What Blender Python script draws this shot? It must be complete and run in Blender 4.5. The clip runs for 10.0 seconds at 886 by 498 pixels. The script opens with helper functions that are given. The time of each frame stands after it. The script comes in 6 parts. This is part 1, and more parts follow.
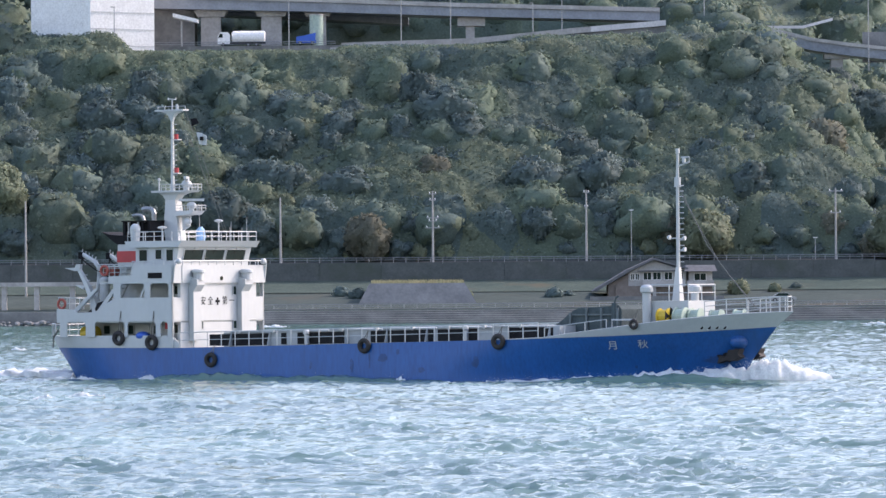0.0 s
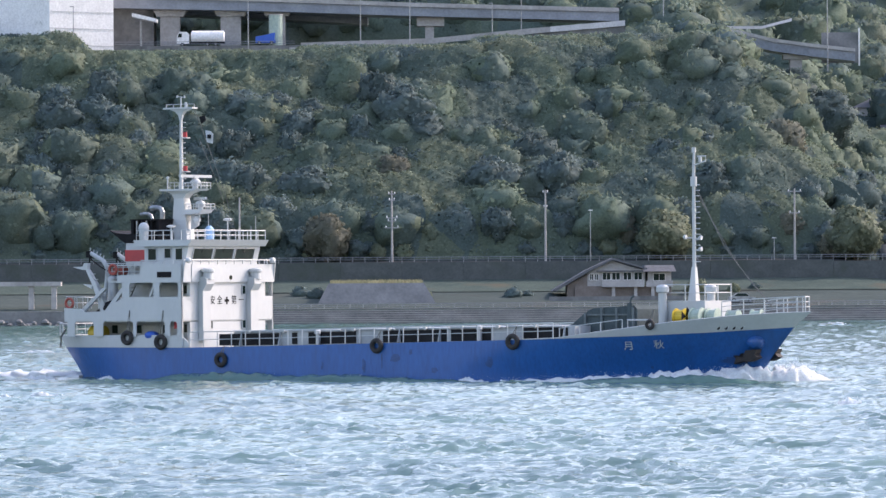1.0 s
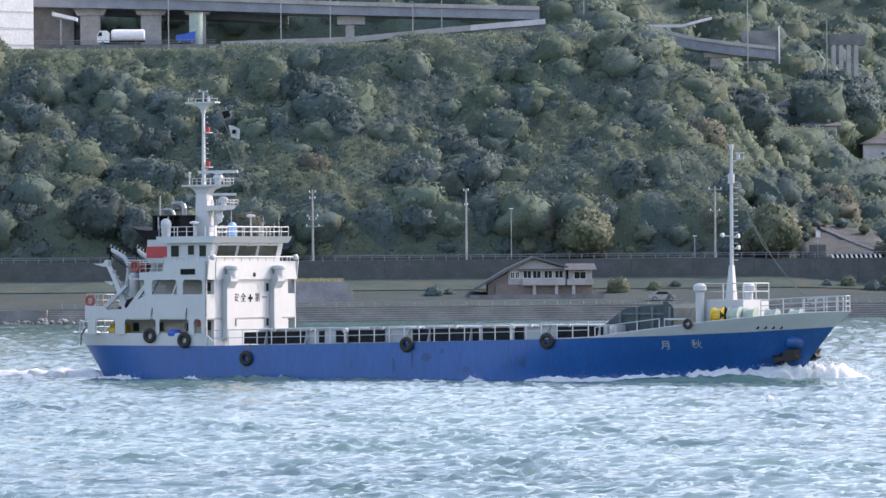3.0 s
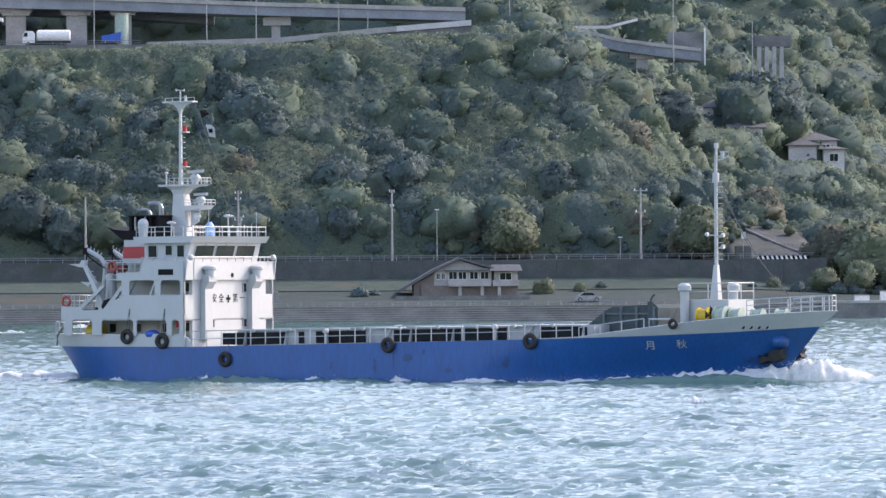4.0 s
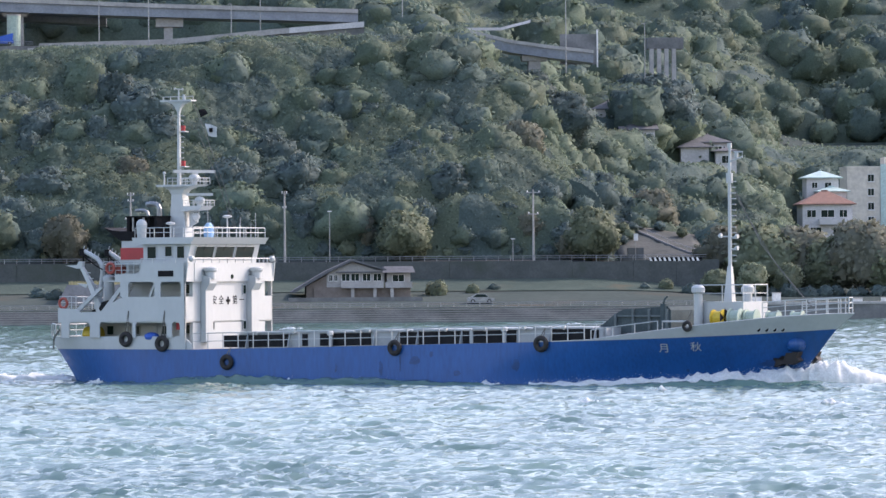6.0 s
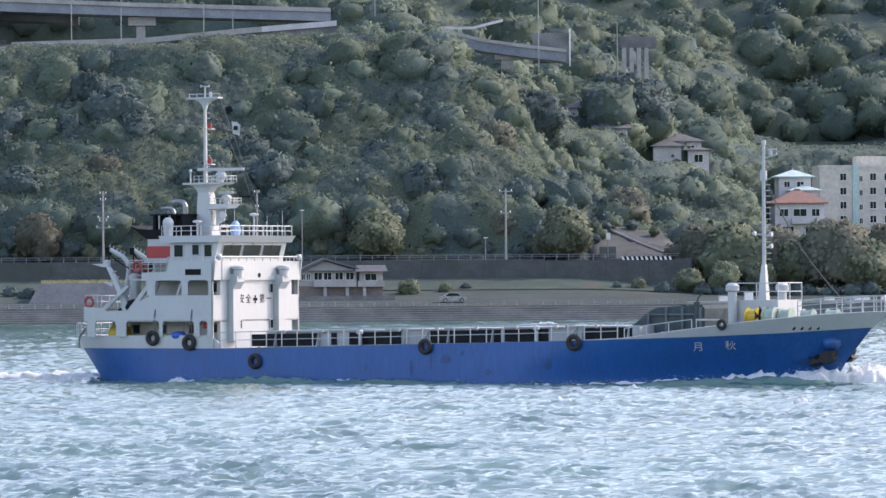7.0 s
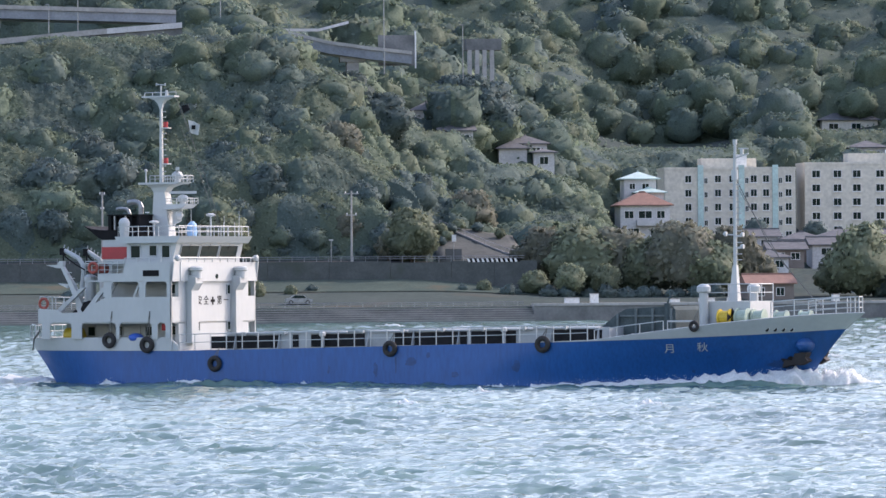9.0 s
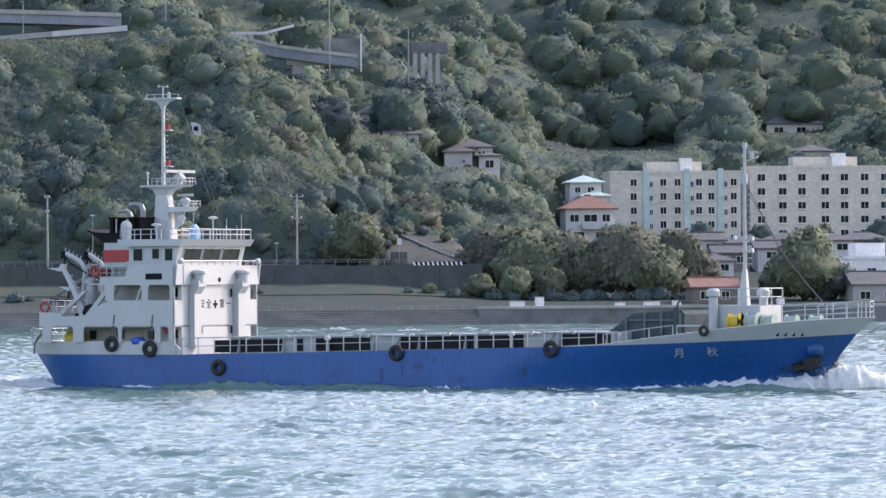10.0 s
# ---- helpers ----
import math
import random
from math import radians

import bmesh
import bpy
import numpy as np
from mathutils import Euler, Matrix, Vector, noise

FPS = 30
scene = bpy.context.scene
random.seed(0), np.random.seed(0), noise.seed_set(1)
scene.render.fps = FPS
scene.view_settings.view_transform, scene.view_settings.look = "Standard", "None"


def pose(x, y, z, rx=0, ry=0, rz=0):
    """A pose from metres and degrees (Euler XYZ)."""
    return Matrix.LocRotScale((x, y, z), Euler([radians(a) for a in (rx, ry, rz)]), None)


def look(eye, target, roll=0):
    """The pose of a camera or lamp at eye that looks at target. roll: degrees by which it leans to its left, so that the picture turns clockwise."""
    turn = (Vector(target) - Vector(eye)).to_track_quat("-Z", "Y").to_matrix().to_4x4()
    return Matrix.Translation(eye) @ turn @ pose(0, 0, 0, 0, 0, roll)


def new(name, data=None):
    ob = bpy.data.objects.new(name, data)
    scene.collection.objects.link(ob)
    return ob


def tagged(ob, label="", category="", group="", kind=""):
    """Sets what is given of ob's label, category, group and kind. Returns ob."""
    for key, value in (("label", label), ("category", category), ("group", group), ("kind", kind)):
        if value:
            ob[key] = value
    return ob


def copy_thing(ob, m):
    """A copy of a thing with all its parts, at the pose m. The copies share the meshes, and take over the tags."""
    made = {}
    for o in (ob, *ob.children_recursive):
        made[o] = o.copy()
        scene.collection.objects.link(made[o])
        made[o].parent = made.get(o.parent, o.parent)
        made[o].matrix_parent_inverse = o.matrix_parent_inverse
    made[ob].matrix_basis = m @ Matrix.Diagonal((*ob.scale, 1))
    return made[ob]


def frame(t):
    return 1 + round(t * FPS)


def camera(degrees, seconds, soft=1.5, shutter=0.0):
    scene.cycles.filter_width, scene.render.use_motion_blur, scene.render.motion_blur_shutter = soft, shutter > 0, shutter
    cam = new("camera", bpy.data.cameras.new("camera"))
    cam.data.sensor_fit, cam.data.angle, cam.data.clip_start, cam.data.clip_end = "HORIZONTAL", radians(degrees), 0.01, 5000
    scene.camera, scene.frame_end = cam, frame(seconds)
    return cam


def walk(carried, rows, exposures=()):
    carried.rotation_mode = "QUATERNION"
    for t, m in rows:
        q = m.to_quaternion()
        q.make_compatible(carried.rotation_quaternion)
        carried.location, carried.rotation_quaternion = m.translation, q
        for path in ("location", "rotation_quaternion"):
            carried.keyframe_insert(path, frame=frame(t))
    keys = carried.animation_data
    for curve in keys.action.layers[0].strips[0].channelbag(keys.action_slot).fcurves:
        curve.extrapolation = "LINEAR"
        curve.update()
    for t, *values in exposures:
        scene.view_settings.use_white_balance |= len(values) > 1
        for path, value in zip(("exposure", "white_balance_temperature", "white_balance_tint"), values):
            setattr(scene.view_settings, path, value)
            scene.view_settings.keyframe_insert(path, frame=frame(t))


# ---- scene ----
# The camera: on the near shore, panning with the ship.
EYE = 6.3
cam = camera(10.418, 10.0, soft=1.5)
PATH = [
    (0.0, 0.0, 0.393, 0.422), (0.5, -0.174, 0.391, 0.438), (1.0, -0.482, 0.39, 0.378), (1.5, -0.699, 0.369, 0.422),
    (2.0, -0.934, 0.362, 0.441), (3.5, -1.816, 0.37, 0.455), (4.0, -2.291, 0.371, 0.422), (4.5, -2.442, 0.37, 0.449),
    (5.0, -2.767, 0.387, 0.43), (5.5, -3.17, 0.385, 0.409), (6.0, -3.556, 0.382, 0.432), (7.5, -4.307, 0.358, 0.414),
    (8.0, -4.998, 0.37, 0.435), (8.5, -5.243, 0.371, 0.431), (9.0, -5.699, 0.378, 0.455), (9.5, -5.88, 0.385, 0.423),
    (10.0, -6.343, 0.412, 0.416),
]
walk(cam, [(t, pose(0, 0, EYE, 90 + pitch, roll, yaw)) for t, yaw, pitch, roll in PATH], [(0.0, 1.52, 6750, 25), (5.0, 1.5, 6750, 25), (10.0, 1.4, 6750, 25)])

# ---- world, sun, exposure ----
SUN_UP, SUN_AZ = 36.0, 62.0      # degrees; azimuth from straight ahead to the right
world = bpy.data.worlds.new("sky")
scene.world = world
world.use_nodes = True
wn = world.node_tree.nodes
sky = wn.new("ShaderNodeTexSky")
sky.sky_type = "NISHITA"
sky.sun_disc = False
sky.sun_elevation, sky.sun_rotation = radians(SUN_UP), radians(SUN_AZ)
sky.air_density, sky.dust_density, sky.ozone_density = 1.2, 1.8, 1.0
wn["Background"].inputs[1].default_value = 0.15
world.node_tree.links.new(sky.outputs[0], wn["Background"].inputs[0])
sun_data = bpy.data.lights.new("sun", "SUN")
sun_data.energy, sun_data.angle, sun_data.color = 1.5, radians(0.6), (1.0, 0.95, 0.87)
sun = new("sun", sun_data)
sd = Vector((math.sin(radians(SUN_AZ)) * math.cos(radians(SUN_UP)), math.cos(radians(SUN_AZ)) * math.cos(radians(SUN_UP)), math.sin(radians(SUN_UP))))
sun.matrix_world = look(sd * 100, (0, 0, 0))


# ---- materials ----
def mat(name, c1, c2=None, scale=3.0, rough=0.6, metal=0.0, bump=0.15, bump_scale=None, c3=None, per_object=0.0, grain=0.55, bump_dist=0.05, stretch=(1, 1, 1), spec=0.5, island=0.0, trans=0.0):
    """Two-scale procedural surface: a broad drift from c1 to c2, a finer grain, and relief."""
    m = bpy.data.materials.new(name)
    m.use_nodes = True
    nt = m.node_tree
    N, L = nt.nodes, nt.links
    b = N["Principled BSDF"]
    b.inputs["Roughness"].default_value, b.inputs["Metallic"].default_value = rough, metal
    b.inputs["Specular IOR Level"].default_value = spec
    tc, mp = N.new("ShaderNodeTexCoord"), N.new("ShaderNodeMapping")
    mp.inputs["Scale"].default_value = stretch
    L.new(tc.outputs["Object"], mp.inputs[0])
    n1, n2 = N.new("ShaderNodeTexNoise"), N.new("ShaderNodeTexNoise")
    n1.inputs["Scale"].default_value, n1.inputs["Detail"].default_value = scale, 6
    n2.inputs["Scale"].default_value, n2.inputs["Detail"].default_value = scale * 7.3, 4
    L.new(mp.outputs[0], n1.inputs["Vector"]), L.new(mp.outputs[0], n2.inputs["Vector"])
    ramp = N.new("ShaderNodeValToRGB")
    c2 = c2 or tuple(v * 0.8 for v in c1)
    ramp.color_ramp.elements[0].position, ramp.color_ramp.elements[1].position = 0.35, 0.68
    ramp.color_ramp.elements[0].color, ramp.color_ramp.elements[1].color = (*c2, 1), (*c1, 1)
    L.new(n1.outputs["Fac"], ramp.inputs[0])
    last = ramp.outputs[0]
    mix = N.new("ShaderNodeMix")
    mix.data_type, mix.blend_type = "RGBA", "MULTIPLY"
    mix.inputs[0].default_value = grain
    r2 = N.new("ShaderNodeMapRange")
    r2.inputs[1].default_value, r2.inputs[2].default_value, r2.inputs[3].default_value, r2.inputs[4].default_value = 0.3, 0.7, 0.72, 1.18
    L.new(n2.outputs["Fac"], r2.inputs[0])
    L.new(last, mix.inputs[6]), L.new(r2.outputs[0], mix.inputs[7])
    last = mix.outputs[2]
    if c3:
        n3 = N.new("ShaderNodeTexNoise")
        n3.inputs["Scale"].default_value, n3.inputs["Detail"].default_value = scale * 0.45, 8
        L.new(mp.outputs[0], n3.inputs["Vector"])
        r3 = N.new("ShaderNodeMapRange")
        r3.inputs[1].default_value, r3.inputs[2].default_value = 0.56, 0.72
        L.new(n3.outputs["Fac"], r3.inputs[0])
        m3 = N.new("ShaderNodeMix")
        m3.data_type = "RGBA"
        L.new(r3.outputs[0], m3.inputs[0]), L.new(last, m3.inputs[6])
        m3.inputs[7].default_value = (*c3, 1)
        last = m3.outputs[2]
    for amount, node, out in ((per_object, "ShaderNodeObjectInfo", "Random"), (island, "ShaderNodeNewGeometry", "Random Per Island")):
        if amount:
            oi, hs, mr = N.new(node), N.new("ShaderNodeHueSaturation"), N.new("ShaderNodeMapRange")
            mr.inputs[3].default_value, mr.inputs[4].default_value = 1 - amount, 1 + amount
            L.new(oi.outputs[out], mr.inputs[0]), L.new(mr.outputs[0], hs.inputs["Value"])
            mh = N.new("ShaderNodeMapRange")
            mh.inputs[3].default_value, mh.inputs[4].default_value = 0.5 - 0.025 * amount, 0.5 + 0.03 * amount
            L.new(oi.outputs[out], mh.inputs[0]), L.new(mh.outputs[0], hs.inputs["Hue"])
            L.new(last, hs.inputs["Color"])
            last = hs.outputs[0]
    L.new(last, b.inputs["Base Color"])
    if bump:
        bp = N.new("ShaderNodeBump")
        bp.inputs["Strength"].default_value, bp.inputs["Distance"].default_value = bump, bump_dist
        L.new(n2.outputs["Fac"], bp.inputs["Height"]), L.new(bp.outputs[0], b.inputs["Normal"])
    if trans:
        tr, ms = N.new("ShaderNodeBsdfTranslucent"), N.new("ShaderNodeMixShader")
        ms.inputs[0].default_value = trans
        L.new(last, tr.inputs[0]), L.new(b.outputs[0], ms.inputs[1]), L.new(tr.outputs[0], ms.inputs[2])
        L.new(ms.outputs[0], N["Material Output"].inputs[0])
    return m


HULL_BLUE = mat("hull_blue_paint", (0.005, 0.09, 0.31), (0.004, 0.08, 0.275), 0.9, 0.4, bump=0.04, c3=(0.012, 0.062, 0.19), stretch=(1, 1, 0.22))
SHIP_WHITE = mat("ship_white_paint", (0.43, 0.46, 0.462), (0.4, 0.43, 0.435), 0.5, 0.42, bump=0.02, grain=0.12, stretch=(1, 1, 0.5))
BULWARK_GREY = mat("bulwark_pale_grey_paint", (0.41, 0.44, 0.445), (0.375, 0.405, 0.415), 0.5, 0.45, bump=0.02, grain=0.15)
DECK = mat("deck_green_grey_paint", (0.22, 0.27, 0.26), (0.16, 0.2, 0.2), 0.8, 0.7, c3=(0.2, 0.15, 0.11))
COVER_GREY = mat("hatch_cover_grey_paint", (0.36, 0.39, 0.4), (0.3, 0.33, 0.34), 0.6, 0.6, bump=0.05, grain=0.2)
BLACK = mat("black_paint", (0.014, 0.014, 0.016), (0.009, 0.009, 0.01), 2, 0.75, spec=0.12)
# near-black: dark steel gear, and the shade painted for the coaming recesses
DARK = mat("dark_steel_and_recess_shade", (0.022, 0.023, 0.025), (0.013, 0.014, 0.016), 2, 0.8, spec=0.12)
RED = mat("red_paint", (0.42, 0.03, 0.035), (0.35, 0.025, 0.03), 2, 0.45)
ORANGE = mat("orange_red_plastic", (0.36, 0.07, 0.05), None, 3, 0.5)
YELLOW = mat("yellow_paint", (0.6, 0.42, 0.03), None, 3, 0.5)
GREEN_PALE = mat("pale_green_machinery_paint", (0.36, 0.46, 0.38), (0.28, 0.36, 0.31), 2, 0.5)
RUBBER = mat("tyre_rubber", (0.016, 0.016, 0.018), (0.03, 0.028, 0.026), 6, 0.8, bump=0.4)
STEEL = mat("grey_steel", (0.32, 0.34, 0.35), (0.22, 0.23, 0.24), 3, 0.4, metal=0.5)
SLATE = mat("slate_grey_steel_cover", (0.075, 0.1, 0.105), (0.055, 0.075, 0.08), 1.5, 0.9, spec=0.1)
COVER_SLATE = mat("pale_slate_frame_paint", (0.13, 0.16, 0.165), (0.1, 0.125, 0.13), 1.5, 0.8, spec=0.2)
ROPE = mat("grey_rope", (0.16, 0.16, 0.15), None, 20, 0.9)
RUST = mat("rusty_anchor_iron_and_pocket_shade", (0.026, 0.022, 0.022), (0.015, 0.014, 0.015), 4, 0.8, bump=0.5)
BLUE_CLOTH = mat("blue_tarpaulin", (0.03, 0.12, 0.5), None, 4, 0.6)
PALE_BLUE = mat("pale_blue_canvas", (0.3, 0.5, 0.72), None, 4, 0.7)
CONCRETE = mat("weathered_concrete", (0.4, 0.39, 0.37), (0.3, 0.295, 0.28), 0.25, 0.85, c3=(0.22, 0.22, 0.21), bump=0.3)
CONCRETE_DARK = mat("dark_wet_concrete", (0.2, 0.205, 0.2), (0.12, 0.125, 0.125), 0.3, 0.8, c3=(0.08, 0.09, 0.085), bump=0.4)
PAINT_WHITE = mat("white_wall_paint", (0.78, 0.78, 0.76), (0.7, 0.7, 0.68), 0.4, 0.7)
APT_CREAM = mat("cream_render", (0.66, 0.61, 0.51), (0.58, 0.54, 0.46), 0.2, 0.85, c3=(0.5, 0.48, 0.43))
APT_TEAL = mat("pale_teal_render", (0.5, 0.66, 0.62), None, 0.3, 0.8)
ROOF_GREY = mat("grey_tile_roof", (0.14, 0.145, 0.15), (0.1, 0.105, 0.11), 1.0, 0.8, spec=0.15, stretch=(1, 1, 4))
ROOF_RED = mat("red_brown_tile_roof", (0.27, 0.16, 0.125), (0.22, 0.135, 0.108), 1.0, 0.8, spec=0.15)
HOUSE_WHITE = mat("off_white_house_render", (0.56, 0.555, 0.55), (0.48, 0.478, 0.475), 0.4, 0.85, c3=(0.42, 0.42, 0.41), spec=0.2)
WALL_GREY = mat("weathered_off_white_wall", (0.4, 0.39, 0.375), (0.33, 0.325, 0.315), 0.5, 0.85, c3=(0.28, 0.27, 0.25))
ROOF_TEAL = mat("pale_green_metal_roof", (0.42, 0.56, 0.52), None, 0.6, 0.5)
WALL_DARK = mat("brown_house_wall", (0.2, 0.17, 0.15), None, 1, 0.8)
ASPHALT = mat("asphalt", (0.06, 0.06, 0.062), (0.045, 0.045, 0.047), 0.6, 0.9, spec=0.1)
SOIL = mat("soil_and_undergrowth", (0.078, 0.096, 0.088), (0.064, 0.081, 0.075), 0.15, 0.95, c3=(0.09, 0.085, 0.07), bump=0.8, spec=0.0)
GRASS = mat("grass_bank", (0.082, 0.106, 0.09), (0.068, 0.09, 0.078), 0.3, 0.95, c3=(0.1, 0.098, 0.075), bump=0.8, spec=0.0)
EARTH = mat("bare_earth_slope", (0.118, 0.122, 0.115), (0.085, 0.092, 0.085), 0.3, 0.95, bump=0.6, spec=0.0)
STRAW = mat("dry_straw_grass", (0.36, 0.33, 0.2), (0.26, 0.26, 0.15), 0.6, 0.9, island=0.2, trans=0.3, spec=0.1)
BARK = mat("bark", (0.1, 0.08, 0.06), None, 2, 0.9)
# leaf green shifted pale and blue-grey to put distance haze into the colour
LEAF = mat("leaves_evergreen_haze_tint", (0.128, 0.177, 0.166), (0.11, 0.157, 0.15), 0.35, 0.7, bump=0.35, bump_dist=0.2, per_object=0.22, island=0.18, trans=0.38, spec=0.15, grain=0.5)
LEAF_LIGHT = mat("leaves_yellow_green", (0.2, 0.235, 0.155), (0.165, 0.2, 0.138), 0.35, 0.7, bump=0.5, bump_dist=0.2, per_object=0.16, island=0.18, trans=0.38, spec=0.15, grain=0.5)
LEAF_BROWN = mat("leaves_autumn_brown", (0.18, 0.19, 0.145), (0.155, 0.165, 0.128), 0.35, 0.7, bump=0.5, bump_dist=0.2, per_object=0.16, island=0.18, trans=0.38, spec=0.15, grain=0.5)
MOSSY = mat("mossy_dark_masonry", (0.085, 0.096, 0.094), (0.062, 0.073, 0.072), 0.4, 0.9, c3=(0.05, 0.064, 0.052), bump=0.4)
FOAM = mat("sea_foam", (0.86, 0.89, 0.89), (0.76, 0.81, 0.82), 1.2, 0.9, bump=0.4, trans=0.35, spec=0.1)
GLASS = mat("dark_window_glass", (0.014, 0.03, 0.028), (0.01, 0.022, 0.02), 0.5, 0.08, bump=0, spec=0.1)


def canopy_material():
    """Leafy canopy whose hue changes from crown to crown."""
    # same base as LEAF, with the haze tint in the colour
    m = mat("canopy_leaves_haze_tint", (0.128, 0.177, 0.166), (0.11, 0.157, 0.15), 0.35, 0.75, bump=0.3, bump_dist=0.12, trans=0.42, spec=0.1, grain=0.7, island=0.18)
    N, L = m.node_tree.nodes, m.node_tree.links
    b = N["Principled BSDF"]
    old = b.inputs["Base Color"].links[0].from_socket
    tc, vo = N.new("ShaderNodeTexCoord"), N.new("ShaderNodeTexVoronoi")
    vo.inputs["Scale"].default_value = 0.14
    mp = N.new("ShaderNodeMapping")
    mp.inputs["Scale"].default_value = (1, 1, 0.0)
    L.new(tc.outputs["Object"], mp.inputs[0]), L.new(mp.outputs[0], vo.inputs["Vector"])
    sep, nz, add, ramp = N.new("ShaderNodeSeparateColor"), N.new("ShaderNodeTexNoise"), N.new("ShaderNodeMath"), N.new("ShaderNodeValToRGB")
    nz.inputs["Scale"].default_value = 0.018
    L.new(mp.outputs[0], nz.inputs["Vector"]), L.new(vo.outputs["Color"], sep.inputs[0])
    L.new(sep.outputs[0], add.inputs[0]), L.new(nz.outputs["Fac"], add.inputs[1])
    e = ramp.color_ramp.elements
    e[0].position, e[0].color = 0.35, (0.88, 0.92, 0.95, 1)
    e[1].position, e[1].color = 1.0, (1.0, 1.02, 1.0, 1)
    for p, c in ((1.18, (1.28, 1.22, 0.92, 1)), (1.32, (1.36, 1.2, 0.9, 1))):
        k = e.new(min(1.0, p / 1.5))
        k.color = c
    e[0].position, e[1].position = 0.2, 0.66
    mul = N.new("ShaderNodeMath")
    mul.operation = "MULTIPLY"
    mul.inputs[1].default_value = 1 / 1.5
    L.new(add.outputs[0], mul.inputs[0]), L.new(mul.outputs[0], ramp.inputs[0])
    mix = N.new("ShaderNodeMix")
    mix.data_type, mix.blend_type = "RGBA", "MULTIPLY"
    mix.inputs[0].default_value = 1.0
    L.new(old, mix.inputs[6]), L.new(ramp.outputs[0], mix.inputs[7])
    for link in list(old.links):
        if link.to_node != mix:
            L.new(mix.outputs[2], link.to_socket)
    return m


CANOPY = canopy_material()


def water_material():
    m = bpy.data.materials.new("sea_water")
    m.use_nodes = True
    N, L = m.node_tree.nodes, m.node_tree.links
    b = N["Principled BSDF"]
    b.inputs["Roughness"].default_value, b.inputs["IOR"].default_value = 0.09, 1.33
    tc = N.new("ShaderNodeTexCoord")
    n0 = N.new("ShaderNodeTexNoise")
    n0.inputs["Scale"].default_value, n0.inputs["Detail"].default_value = 0.035, 5
    r = N.new("ShaderNodeValToRGB")
    r.color_ramp.elements[0].color, r.color_ramp.elements[1].color = (0.05, 0.108, 0.1, 1), (0.09, 0.17, 0.15, 1)
    r.color_ramp.elements[0].position, r.color_ramp.elements[1].position = 0.38, 0.66
    L.new(tc.outputs["Object"], n0.inputs["Vector"]), L.new(n0.outputs["Fac"], r.inputs[0])
    L.new(r.outputs[0], b.inputs["Base Color"])
    wide = N.new("ShaderNodeMapping")
    wide.inputs["Scale"].default_value = (0.55, 1.1, 1)
    L.new(tc.outputs["Object"], wide.inputs[0])
    last = None
    for scale, dist, strength in ((0.9, 0.2, 0.65), (2.8, 0.08, 0.5)):
        n1, bp = N.new("ShaderNodeTexNoise"), N.new("ShaderNodeBump")
        n1.inputs["Scale"].default_value, n1.inputs["Detail"].default_value, n1.inputs["Distortion"].default_value = scale, 5, 0.5
        L.new(wide.outputs[0], n1.inputs["Vector"])
        bp.inputs["Strength"].default_value, bp.inputs["Distance"].default_value = strength, dist
        L.new(n1.outputs["Fac"], bp.inputs["Height"])
        if last:
            L.new(last, bp.inputs["Normal"])
        last = bp.outputs[0]
    L.new(last, b.inputs["Normal"])
    return m


WATER = water_material()


